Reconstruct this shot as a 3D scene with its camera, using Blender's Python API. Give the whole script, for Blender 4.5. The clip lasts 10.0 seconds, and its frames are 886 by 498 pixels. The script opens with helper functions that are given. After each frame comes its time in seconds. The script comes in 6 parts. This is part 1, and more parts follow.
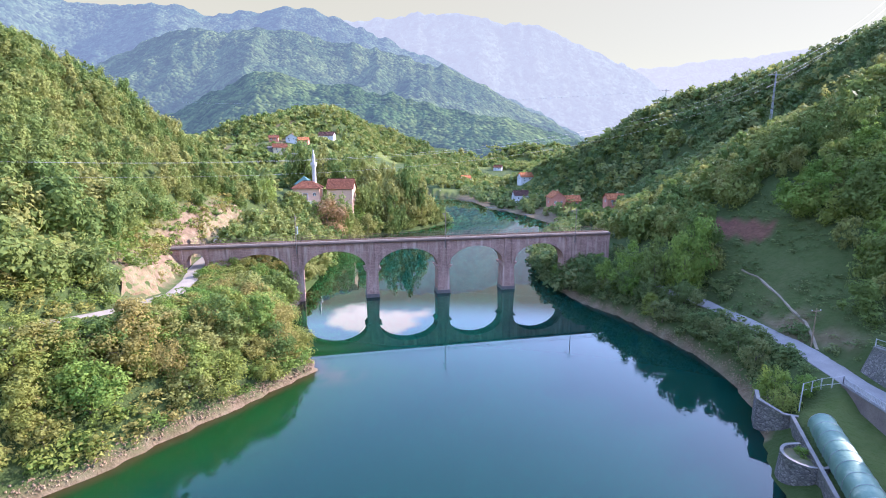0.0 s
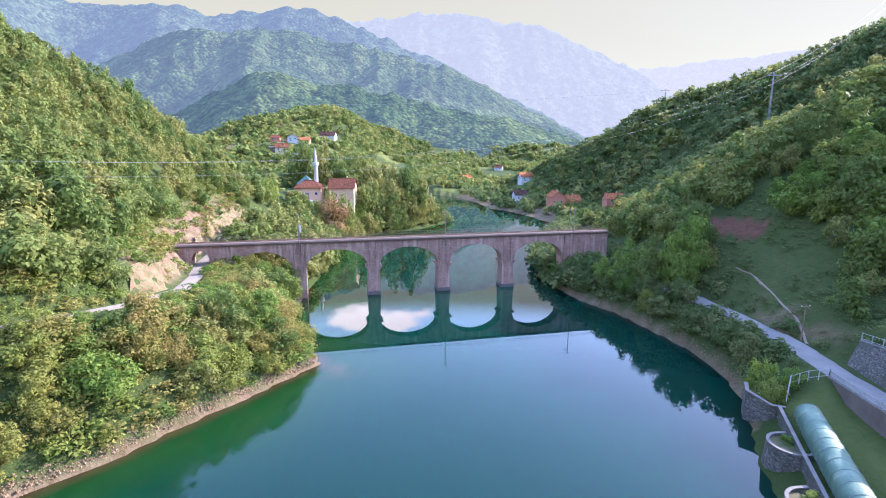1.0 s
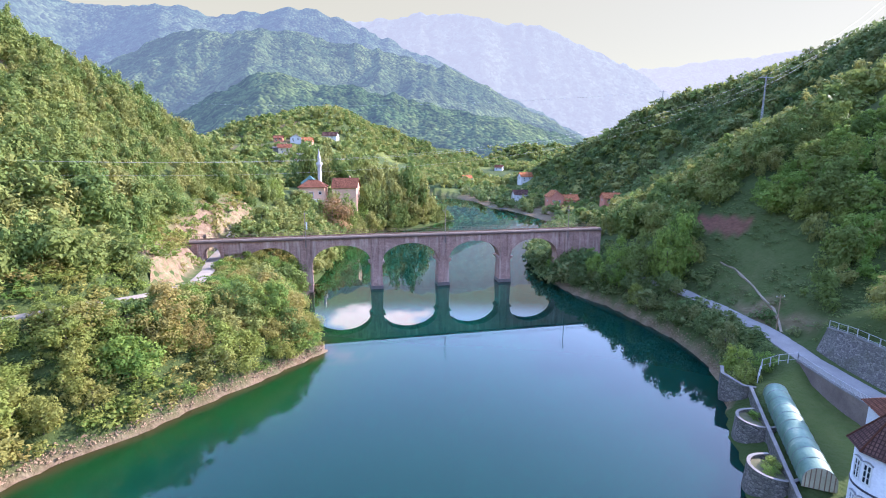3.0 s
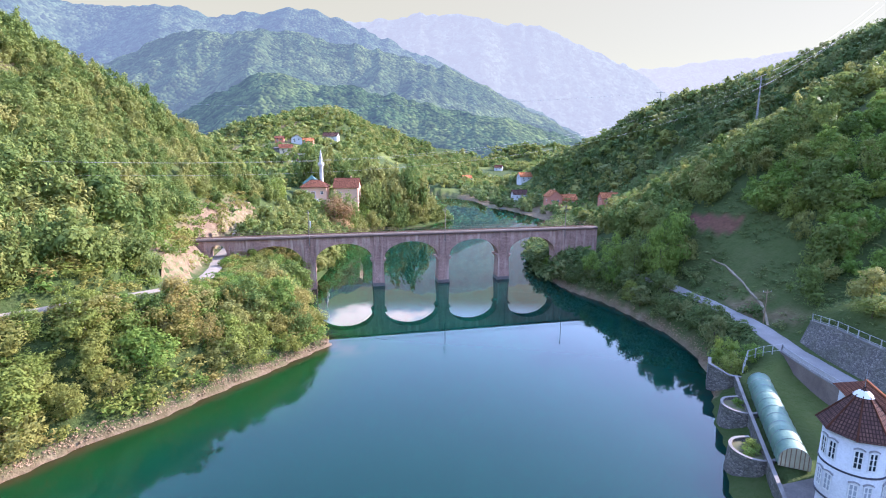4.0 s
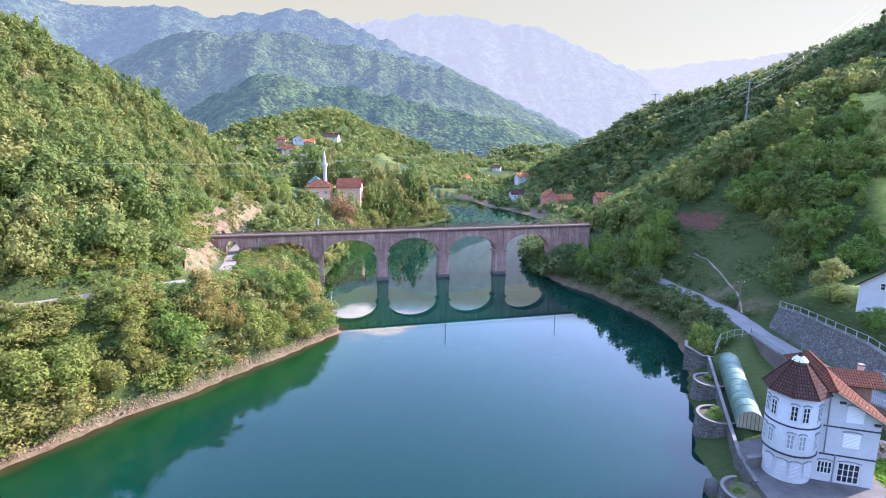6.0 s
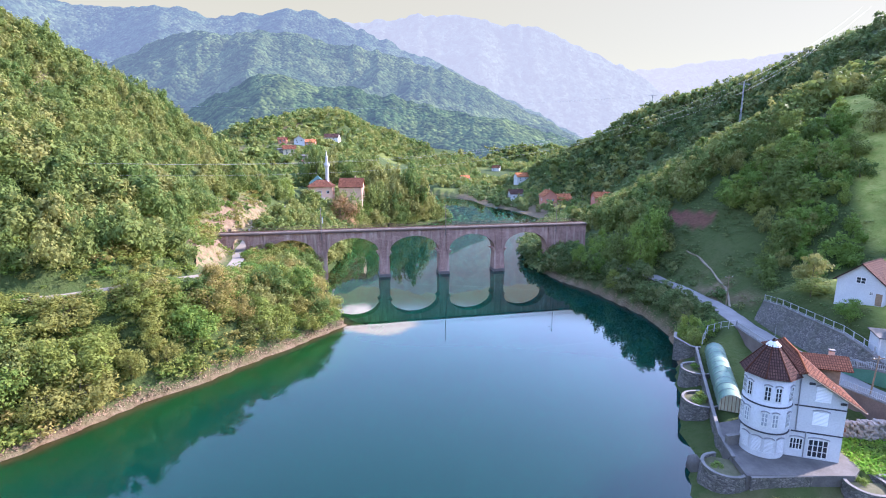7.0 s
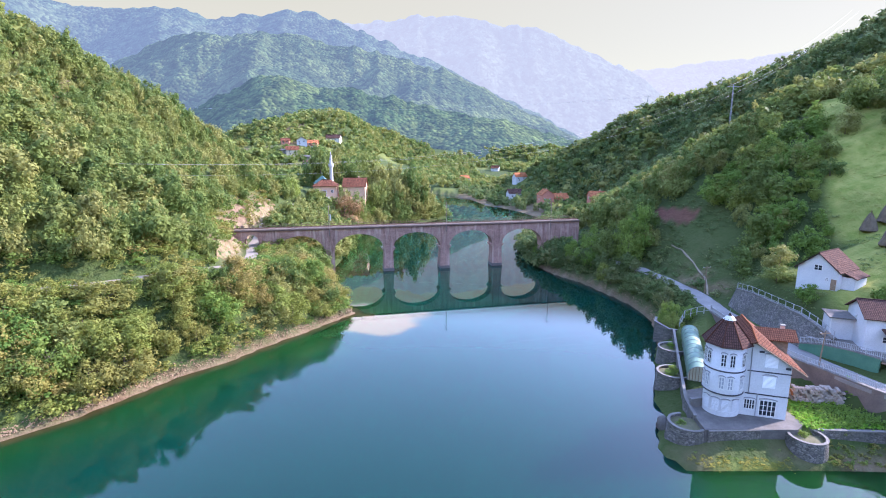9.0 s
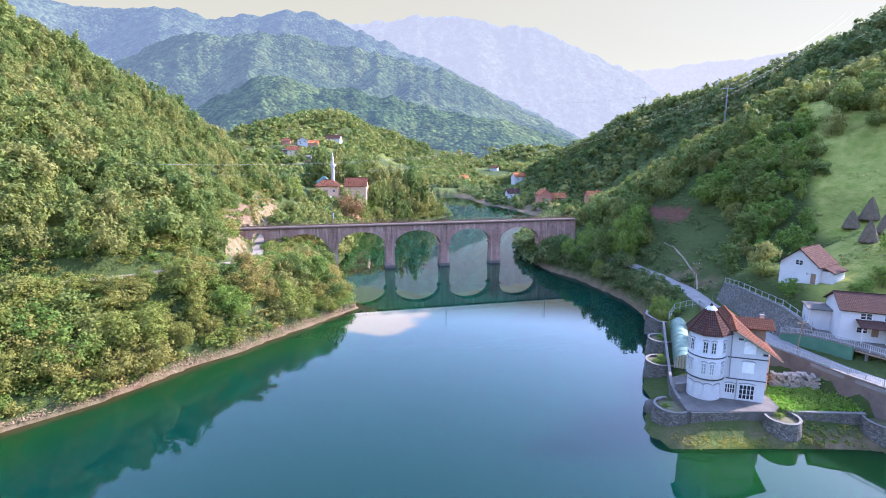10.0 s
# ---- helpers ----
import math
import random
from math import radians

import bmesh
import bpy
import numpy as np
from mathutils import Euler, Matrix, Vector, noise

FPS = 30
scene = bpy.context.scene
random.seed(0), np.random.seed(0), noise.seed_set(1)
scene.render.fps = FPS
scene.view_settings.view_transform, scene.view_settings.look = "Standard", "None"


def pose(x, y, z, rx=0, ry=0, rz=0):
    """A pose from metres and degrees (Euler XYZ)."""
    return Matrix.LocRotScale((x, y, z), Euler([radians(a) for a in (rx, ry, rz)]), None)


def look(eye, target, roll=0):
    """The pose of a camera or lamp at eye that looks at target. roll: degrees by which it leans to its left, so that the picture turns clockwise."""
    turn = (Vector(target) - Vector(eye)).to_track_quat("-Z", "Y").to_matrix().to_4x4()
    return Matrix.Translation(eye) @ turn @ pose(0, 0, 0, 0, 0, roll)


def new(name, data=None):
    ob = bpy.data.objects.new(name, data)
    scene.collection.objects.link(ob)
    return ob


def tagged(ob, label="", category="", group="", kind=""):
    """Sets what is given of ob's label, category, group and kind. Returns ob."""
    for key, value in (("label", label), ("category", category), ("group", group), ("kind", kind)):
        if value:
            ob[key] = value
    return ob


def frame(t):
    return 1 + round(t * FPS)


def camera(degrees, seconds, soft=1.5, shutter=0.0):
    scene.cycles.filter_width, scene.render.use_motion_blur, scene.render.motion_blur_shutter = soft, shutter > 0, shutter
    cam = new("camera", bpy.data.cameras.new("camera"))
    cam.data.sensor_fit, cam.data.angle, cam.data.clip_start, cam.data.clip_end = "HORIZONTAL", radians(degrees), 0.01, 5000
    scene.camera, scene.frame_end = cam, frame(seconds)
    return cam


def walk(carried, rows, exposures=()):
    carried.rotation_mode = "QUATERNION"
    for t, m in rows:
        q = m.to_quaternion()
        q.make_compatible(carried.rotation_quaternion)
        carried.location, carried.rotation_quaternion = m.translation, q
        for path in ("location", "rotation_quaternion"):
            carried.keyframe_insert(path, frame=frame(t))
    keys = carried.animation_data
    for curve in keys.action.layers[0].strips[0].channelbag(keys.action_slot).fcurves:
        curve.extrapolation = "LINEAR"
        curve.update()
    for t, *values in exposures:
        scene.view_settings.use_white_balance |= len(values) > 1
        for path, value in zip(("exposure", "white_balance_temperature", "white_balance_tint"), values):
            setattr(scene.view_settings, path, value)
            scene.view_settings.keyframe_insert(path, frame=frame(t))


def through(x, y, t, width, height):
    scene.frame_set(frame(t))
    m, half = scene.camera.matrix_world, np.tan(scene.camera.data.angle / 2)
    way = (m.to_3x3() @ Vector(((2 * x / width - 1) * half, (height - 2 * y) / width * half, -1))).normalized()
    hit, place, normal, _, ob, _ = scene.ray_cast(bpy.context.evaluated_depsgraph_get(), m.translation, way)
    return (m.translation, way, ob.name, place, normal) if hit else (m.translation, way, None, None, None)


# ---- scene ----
cam = camera(84.0, 10.0, soft=1.05)
PATH = [  # seconds, place, tilt, lean, turn
    (0, -0.00, -0.00, 36.97, 79.220, -0.050, -0.008),
    (0.5, 0.12, -1.15, 36.92, 79.205, -0.056, 0.045),
    (1, 0.26, -2.36, 36.91, 79.213, -0.051, 0.107),
    (1.5, 0.40, -3.66, 36.90, 79.217, -0.062, 0.154),
    (2, 0.50, -5.11, 36.91, 79.228, -0.073, 0.221),
    (2.5, 0.56, -6.72, 36.95, 79.231, -0.077, 0.230),
    (4, 0.53, -12.09, 37.11, 79.239, -0.055, 0.202),
    (4.5, 0.47, -14.00, 37.18, 79.250, -0.069, 0.178),
    (5, 0.36, -16.02, 37.22, 79.254, -0.070, 0.129),
    (5.5, 0.21, -18.16, 37.32, 79.262, -0.057, 0.087),
    (7, -0.25, -24.91, 37.55, 79.268, -0.032, -0.021),
    (7.5, -0.33, -27.19, 37.59, 79.265, -0.025, -0.034),
    (8, -0.40, -29.49, 37.61, 79.286, -0.004, -0.055),
    (8.5, -0.47, -31.83, 37.61, 79.288, 0.022, -0.069),
    (9, -0.58, -34.25, 37.65, 79.301, 0.039, -0.066),
    (9.5, -0.71, -36.64, 37.70, 79.299, 0.030, -0.097),
    (10, -0.84, -39.00, 37.76, 79.303, 0.019, -0.150),
]
walk(cam, [(row[0], pose(*row[1:])) for row in PATH], exposures=[(0, 2.74, 5940, 32), (10, 2.74, 5940, 32)])

# ---- sky, sun, exposure ----
SUN_TURN, SUN_HEIGHT = 70.0, 29.0   # degrees to the right of straight ahead, degrees up
world = bpy.data.worlds.new("sky")
scene.world = world
world.use_nodes = True
wn, wl = world.node_tree.nodes, world.node_tree.links
wn.clear()
w_out = wn.new("ShaderNodeOutputWorld")
w_bg = wn.new("ShaderNodeBackground")
w_sky = wn.new("ShaderNodeTexSky")
w_sky.sky_type, w_sky.sun_disc = "NISHITA", False
w_sky.sun_elevation, w_sky.sun_rotation = radians(SUN_HEIGHT), radians(SUN_TURN)
w_sky.air_density, w_sky.dust_density, w_sky.ozone_density = 1.15, 0.4, 1.4
w_bg.inputs["Strength"].default_value = 0.15
w_co = wn.new("ShaderNodeTexCoord")
w_map = wn.new("ShaderNodeMapping")
w_map.inputs["Scale"].default_value = (1.6, 1.6, 5.0)
w_map.inputs["Location"].default_value = (0.35, 0.1, 0.0)
w_noise = wn.new("ShaderNodeTexNoise")
w_noise.inputs["Scale"].default_value, w_noise.inputs["Detail"].default_value = 5.5, 9.0
w_ramp = wn.new("ShaderNodeValToRGB")
w_ramp.color_ramp.elements[0].position, w_ramp.color_ramp.elements[1].position = 0.50, 0.60
w_mix = wn.new("ShaderNodeMix")
w_mix.data_type = "RGBA"
w_mix.inputs["B"].default_value = (5.2, 4.8, 4.6, 1)
wl.new(w_co.outputs["Generated"], w_map.inputs["Vector"])
wl.new(w_map.outputs["Vector"], w_noise.inputs["Vector"])
w_near = wn.new("ShaderNodeVectorMath")
w_near.operation = "DISTANCE"
w_near.inputs[1].default_value = (-0.135 * 0.38, 0.93 * 0.38, 0.322 * 1.3)
w_squash = wn.new("ShaderNodeVectorMath")
w_squash.operation = "MULTIPLY"
w_squash.inputs[1].default_value = (0.38, 0.38, 1.3)
w_fall = wn.new("ShaderNodeMapRange")
w_fall.inputs["From Min"].default_value, w_fall.inputs["From Max"].default_value = 0.02, 0.075
w_fall.inputs["To Min"].default_value, w_fall.inputs["To Max"].default_value = 0.20, -0.34
w_add = wn.new("ShaderNodeMath")
wl.new(w_co.outputs["Generated"], w_squash.inputs[0])
wl.new(w_squash.outputs["Vector"], w_near.inputs[0])
wl.new(w_near.outputs["Value"], w_fall.inputs["Value"])
wl.new(w_fall.outputs["Result"], w_add.inputs[0])
wl.new(w_noise.outputs["Fac"], w_add.inputs[1])
wl.new(w_add.outputs["Value"], w_ramp.inputs["Fac"])
wl.new(w_ramp.outputs["Color"], w_mix.inputs["Factor"])
# the bright cream haze low over the valley's end
w_haze = wn.new("ShaderNodeMix")
w_haze.data_type = "RGBA"
w_haze.inputs["B"].default_value = (0.665, 0.65, 0.37, 1)
w_sep = wn.new("ShaderNodeSeparateXYZ")
w_low = wn.new("ShaderNodeMapRange")
w_low.interpolation_type = "SMOOTHSTEP"
w_low.inputs["From Min"].default_value, w_low.inputs["From Max"].default_value = 0.283, 0.33
w_low.inputs["To Min"].default_value, w_low.inputs["To Max"].default_value = 0.95, 0.0
wl.new(w_co.outputs["Generated"], w_sep.inputs["Vector"])
wl.new(w_sep.outputs["Z"], w_low.inputs["Value"])
wl.new(w_low.outputs["Result"], w_haze.inputs["Factor"])
wl.new(w_sky.outputs["Color"], w_haze.inputs["A"])
wl.new(w_haze.outputs["Result"], w_mix.inputs["A"])
wl.new(w_mix.outputs["Result"], w_bg.inputs["Color"])
wl.new(w_bg.outputs["Background"], w_out.inputs["Surface"])

sun_data = bpy.data.lights.new("sun", "SUN")
sun_data.energy, sun_data.angle, sun_data.color = 2.0, radians(0.6), (1.0, 0.93, 0.82)
sun = new("sun", sun_data)
_a, _e = radians(SUN_TURN), radians(SUN_HEIGHT)
SUN_WAY = Vector((math.sin(_a) * math.cos(_e), math.cos(_a) * math.cos(_e), math.sin(_e)))
sun.matrix_world = look(SUN_WAY * 900, (0, 0, 0))

# ---- materials ----


def material(name, rough=0.8, metal=0.0):
    """A new material: its nodes, its links and its main shader."""
    m = bpy.data.materials.new(name)
    m.use_nodes = True
    n, l = m.node_tree.nodes, m.node_tree.links
    b = n["Principled BSDF"]
    b.inputs["Roughness"].default_value, b.inputs["Metallic"].default_value = rough, metal
    return m, n, l, b


def add_noise(n, l, scale, detail=4.0, co="Object", rough=0.55):
    t = n.new("ShaderNodeTexNoise")
    t.inputs["Scale"].default_value, t.inputs["Detail"].default_value, t.inputs["Roughness"].default_value = scale, detail, rough
    c = n.new("ShaderNodeTexCoord")
    l.new(c.outputs[co], t.inputs["Vector"])
    return t.outputs["Fac"]


def add_ramp(n, l, fac, *stops):
    r = n.new("ShaderNodeValToRGB")
    e = r.color_ramp.elements
    while len(e) < len(stops):
        e.new(0.5)
    for k, (p, c) in zip(e, stops):
        k.position, k.color = p, (*c, 1)
    l.new(fac, r.inputs["Fac"])
    return r.outputs["Color"]


def add_mix(n, l, fac, a, b, kind="MIX"):
    x = n.new("ShaderNodeMix")
    x.data_type, x.blend_type = "RGBA", kind
    for key, v in (("Factor", fac), ("A", a), ("B", b)):
        if isinstance(v, (int, float)):
            x.inputs[key].default_value = v
        elif isinstance(v, tuple):
            x.inputs[key].default_value = (*v, 1)
        else:
            l.new(v, x.inputs[key])
    return x.outputs["Result"]


def add_bump(n, l, b, height, strength, distance=0.05):
    k = n.new("ShaderNodeBump")
    k.inputs["Strength"].default_value, k.inputs["Distance"].default_value = strength, distance
    l.new(height, k.inputs["Height"])
    l.new(k.outputs["Normal"], b.inputs["Normal"])


def mottled(name, c1, c2, scale=1.0, rough=0.85, bump=0.3, fine=12.0, metal=0.0, depth=0.03):
    """A surface of two close colours, mottled at two scales, with a fine relief."""
    m, n, l, b = material(name, rough, metal)
    big, small = add_noise(n, l, scale, 5.0), add_noise(n, l, scale * fine, 3.0)
    c = add_ramp(n, l, big, (0.3, c1), (0.7, c2))
    dark = tuple(v * 0.78 for v in c1)
    c = add_mix(n, l, add_ramp(n, l, small, (0.4, (0, 0, 0)), (0.75, (0.6, 0.6, 0.6))), c, dark)
    l.new(c, b.inputs["Base Color"])
    add_bump(n, l, b, small, bump, depth)
    return m


def masonry(name, c1, c2, joint, width, height, rough=0.9, bump=0.8, streak=None):
    """Courses of cut stone with recessed joints."""
    m, n, l, b = material(name, rough)
    t = n.new("ShaderNodeTexBrick")
    t.inputs["Scale"].default_value = 1.0
    t.inputs["Brick Width"].default_value, t.inputs["Row Height"].default_value = width, height
    t.inputs["Mortar Size"].default_value = 0.012 + 0.02 * height
    t.inputs["Color1"].default_value, t.inputs["Color2"].default_value, t.inputs["Mortar"].default_value = (*c1, 1), (*c2, 1), (*joint, 1)
    co = n.new("ShaderNodeTexCoord")
    sx = n.new("ShaderNodeSeparateXYZ")
    cx = n.new("ShaderNodeCombineXYZ")
    ad = n.new("ShaderNodeMath")
    l.new(co.outputs["Object"], sx.inputs["Vector"])
    l.new(sx.outputs["X"], ad.inputs[0])
    l.new(sx.outputs["Y"], ad.inputs[1])
    l.new(ad.outputs["Value"], cx.inputs["X"])
    l.new(sx.outputs["Z"], cx.inputs["Y"])
    l.new(cx.outputs["Vector"], t.inputs["Vector"])
    big = add_noise(n, l, 0.35, 6.0)
    c = add_mix(n, l, add_ramp(n, l, big, (0.35, (0, 0, 0)), (0.7, (0.7, 0.7, 0.7))), t.outputs["Color"], tuple(v * 0.62 for v in c1))
    fine = add_noise(n, l, 5.0, 4.0)
    c = add_mix(n, l, add_ramp(n, l, fine, (0.5, (0, 0, 0)), (0.8, (0.5, 0.5, 0.5))), c, tuple(min(1, v * 1.5) for v in c2))
    if streak:
        # lime washed down the face, and soot
        mp = n.new("ShaderNodeMapping")
        mp.inputs["Scale"].default_value = (0.75, 0.75, 0.10)
        l.new(co.outputs["Object"], mp.inputs["Vector"])
        for k, (shift, colour, lo, hi) in enumerate(((0.0, streak, 0.50, 0.70), (7.0, tuple(v * 0.33 for v in c1), 0.56, 0.76))):
            mo = n.new("ShaderNodeTexNoise")
            mo.inputs["Scale"].default_value, mo.inputs["Detail"].default_value = 1.0 + 0.3 * k, 6.0
            mv = n.new("ShaderNodeVectorMath")
            mv.inputs[1].default_value = (shift, shift, shift)
            l.new(mp.outputs["Vector"], mv.inputs[0])
            l.new(mv.outputs["Vector"], mo.inputs["Vector"])
            c = add_mix(n, l, add_ramp(n, l, mo.outputs["Fac"], (lo, (0, 0, 0)), (hi, (0.75, 0.75, 0.75))), c, colour)
    l.new(c, b.inputs["Base Color"])
    hh = add_mix(n, l, 0.5, t.outputs["Fac"], fine)
    k = n.new("ShaderNodeBump")
    k.invert = True
    k.inputs["Strength"].default_value, k.inputs["Distance"].default_value = bump, 0.04
    l.new(hh, k.inputs["Height"])
    l.new(k.outputs["Normal"], b.inputs["Normal"])
    return m


def rubble(name, c1, c2, joint, size):
    """Undressed stones of uneven shape laid in mortar, stained in patches."""
    m, n, l, b = material(name, 0.92)
    co = n.new("ShaderNodeTexCoord")
    mp = n.new("ShaderNodeMapping")
    mp.inputs["Scale"].default_value = (1 / size, 1 / size, 1.7 / size)
    l.new(co.outputs["Object"], mp.inputs["Vector"])
    cell, edge = n.new("ShaderNodeTexVoronoi"), n.new("ShaderNodeTexVoronoi")
    edge.feature = "DISTANCE_TO_EDGE"
    for t in (cell, edge):
        t.inputs["Scale"].default_value = 1.0
        l.new(mp.outputs["Vector"], t.inputs["Vector"])
    tone = n.new("ShaderNodeSeparateColor")
    l.new(cell.outputs["Color"], tone.inputs["Color"])
    c = add_ramp(n, l, tone.outputs["Red"], (0.0, c1), (0.6, tuple((p + q) / 2 for p, q in zip(c1, c2))), (1.0, c2))
    gap = add_ramp(n, l, edge.outputs["Distance"], (0.02, (1, 1, 1)), (0.09, (0, 0, 0)))
    c = add_mix(n, l, gap, c, joint)
    stain = add_noise(n, l, 0.4, 6.0)
    c = add_mix(n, l, add_ramp(n, l, stain, (0.45, (0, 0, 0)), (0.7, (0.65, 0.65, 0.65))), c, (0.075, 0.08, 0.05))
    l.new(c, b.inputs["Base Color"])
    h = add_mix(n, l, 0.35, add_ramp(n, l, edge.outputs["Distance"], (0.0, (0, 0, 0)), (0.22, (1, 1, 1))), add_noise(n, l, 7.0, 4.0))
    add_bump(n, l, b, h, 1.0, 0.07)
    return m


def foliage(name, c1, c2, c3, through=0.35):
    """Leaves: a tint for each tree, a finer one for each clump, light that shines through."""
    m, n, l, b = material(name, 0.6)
    at = n.new("ShaderNodeAttribute")
    at.attribute_name = "tint"
    ob = n.new("ShaderNodeObjectInfo")
    ad = n.new("ShaderNodeMath")
    ad.operation = "ADD"
    l.new(at.outputs["Fac"], ad.inputs[0])
    l.new(ob.outputs["Random"], ad.inputs[1])
    fr = n.new("ShaderNodeMath")
    fr.operation = "FRACT"
    l.new(ad.outputs["Value"], fr.inputs[0])
    c = add_ramp(n, l, fr.outputs["Value"], (0.0, c1), (0.55, c2), (1.0, c3))
    ge = n.new("ShaderNodeNewGeometry")
    v = n.new("ShaderNodeHueSaturation")
    mr = n.new("ShaderNodeMapRange")
    mr.inputs["To Min"].default_value, mr.inputs["To Max"].default_value = 0.84, 1.16
    l.new(ge.outputs["Random Per Island"], mr.inputs["Value"])
    l.new(mr.outputs["Result"], v.inputs["Value"])
    l.new(c, v.inputs["Color"])
    l.new(v.outputs["Color"], b.inputs["Base Color"])
    b.inputs["Specular IOR Level"].default_value = 0.06
    tr = n.new("ShaderNodeBsdfTranslucent")
    l.new(v.outputs["Color"], tr.inputs["Color"])
    mx = n.new("ShaderNodeMixShader")
    mx.inputs["Fac"].default_value = through
    l.new(b.outputs["BSDF"], mx.inputs[1])
    l.new(tr.outputs["BSDF"], mx.inputs[2])
    l.new(mx.outputs["Shader"], n["Material Output"].inputs["Surface"])
    return m


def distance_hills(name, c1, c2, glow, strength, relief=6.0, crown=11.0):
    """Far wooded mountains: crowns as rounded cells, stands of two greens, clearings; the bright air's haze is put in
    as emission.
    """
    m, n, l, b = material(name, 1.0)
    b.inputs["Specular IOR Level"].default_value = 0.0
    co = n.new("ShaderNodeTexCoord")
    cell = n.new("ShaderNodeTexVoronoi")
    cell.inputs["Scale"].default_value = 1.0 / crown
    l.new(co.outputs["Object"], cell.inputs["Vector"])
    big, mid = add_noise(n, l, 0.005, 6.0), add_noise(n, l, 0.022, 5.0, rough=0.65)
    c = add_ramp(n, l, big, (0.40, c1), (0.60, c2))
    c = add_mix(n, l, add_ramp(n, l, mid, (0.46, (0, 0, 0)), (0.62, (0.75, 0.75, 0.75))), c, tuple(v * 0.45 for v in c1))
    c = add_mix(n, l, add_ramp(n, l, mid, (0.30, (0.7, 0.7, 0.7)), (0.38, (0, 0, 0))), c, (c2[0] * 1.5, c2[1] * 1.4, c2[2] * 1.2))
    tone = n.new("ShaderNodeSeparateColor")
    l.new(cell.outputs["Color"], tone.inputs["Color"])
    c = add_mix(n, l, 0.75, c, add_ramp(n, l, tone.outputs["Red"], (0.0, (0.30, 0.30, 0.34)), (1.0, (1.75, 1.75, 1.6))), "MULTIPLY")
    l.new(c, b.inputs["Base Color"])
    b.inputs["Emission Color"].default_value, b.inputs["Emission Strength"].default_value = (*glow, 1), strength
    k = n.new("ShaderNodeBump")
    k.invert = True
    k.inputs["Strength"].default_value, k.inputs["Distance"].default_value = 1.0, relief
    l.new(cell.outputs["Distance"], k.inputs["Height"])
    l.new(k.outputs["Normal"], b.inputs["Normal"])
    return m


M_LEAF = foliage("leaves", (0.115, 0.18, 0.05), (0.20, 0.242, 0.067), (0.272, 0.272, 0.088), 0.42)
# a darker, cooler leaf copy with the shaded side's tone in its colour
M_LEAF_COOL = foliage("shade_toned_leaves", (0.10, 0.162, 0.056), (0.15, 0.20, 0.070), (0.205, 0.23, 0.088), 0.42)
M_LEAF_BANK = foliage("bank_leaves", (0.12, 0.215, 0.046), (0.22, 0.255, 0.06), (0.31, 0.255, 0.084), 0.45)
# bright young leaves; on the hedge belt they stand in for sunlit crowns
M_LEAF_FRESH_LIT = foliage("fresh_and_sunlit_leaves", (0.145, 0.25, 0.052), (0.20, 0.29, 0.062), (0.27, 0.31, 0.078), 0.48)
M_LEAF_RUST = foliage("rusty_leaves", (0.29, 0.185, 0.085), (0.35, 0.23, 0.11), (0.31, 0.215, 0.10))
M_BARK = mottled("bark", (0.10, 0.075, 0.05), (0.16, 0.13, 0.10), 2.0, 0.95, 0.6)
M_STONE = masonry("bridge_stone", (0.325, 0.188, 0.15), (0.46, 0.275, 0.22), (0.17, 0.108, 0.09), 0.85, 0.42, streak=(0.55, 0.41, 0.33))
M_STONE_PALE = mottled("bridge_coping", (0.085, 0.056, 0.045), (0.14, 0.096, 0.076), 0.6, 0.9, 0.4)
M_STONE_KERB = mottled("kerb_stone", (0.13, 0.09, 0.075), (0.20, 0.14, 0.115), 0.8, 0.9, 0.4)
M_STONE_WET = mottled("wet_stone", (0.10, 0.085, 0.08), (0.16, 0.13, 0.12), 1.0, 0.5, 0.4)
M_RUBBLE = rubble("rubble_wall", (0.095, 0.088, 0.08), (0.24, 0.218, 0.19), (0.055, 0.05, 0.045), 0.36)
M_CONCRETE = mottled("concrete", (0.13, 0.122, 0.11), (0.22, 0.205, 0.185), 0.8, 0.9, 0.25)
M_WALL_BROWN = mottled("brown_concrete", (0.13, 0.10, 0.085), (0.21, 0.165, 0.14), 0.5, 0.95, 0.4)
M_PAVING = mottled("old_paving", (0.085, 0.078, 0.07), (0.16, 0.145, 0.13), 0.5, 0.9, 0.3)
M_PLASTER = mottled("white_plaster", (0.54, 0.55, 0.56), (0.64, 0.65, 0.65), 0.5, 0.85, 0.1)
M_PLASTER_PINK = mottled("salmon_plaster", (0.66, 0.39, 0.265), (0.76, 0.47, 0.33), 0.5, 0.9, 0.1)
M_TRIM_DARK = mottled("dark_trim", (0.035, 0.035, 0.05), (0.06, 0.06, 0.075), 2.0, 0.6, 0.1)
M_WOOD = mottled("weathered_wood", (0.20, 0.13, 0.08), (0.32, 0.22, 0.14), 3.0, 0.8, 0.3)
M_METAL_WHITE = mottled("white_painted_steel", (0.62, 0.62, 0.6), (0.74, 0.74, 0.72), 3.0, 0.5, 0.1)
M_METAL_GREY = mottled("galvanised_steel", (0.30, 0.30, 0.31), (0.42, 0.42, 0.43), 3.0, 0.5, 0.1, metal=0.6)
M_MAST = mottled("brown_steel", (0.14, 0.11, 0.095), (0.20, 0.165, 0.145), 3.0, 0.7, 0.1)
M_RAIL = mottled("rusty_rail", (0.17, 0.10, 0.07), (0.24, 0.15, 0.10), 4.0, 0.6, 0.2, metal=0.5)
M_BALLAST = mottled("ballast", (0.13, 0.10, 0.082), (0.21, 0.168, 0.138), 1.5, 0.95, 1.0, 8.0)
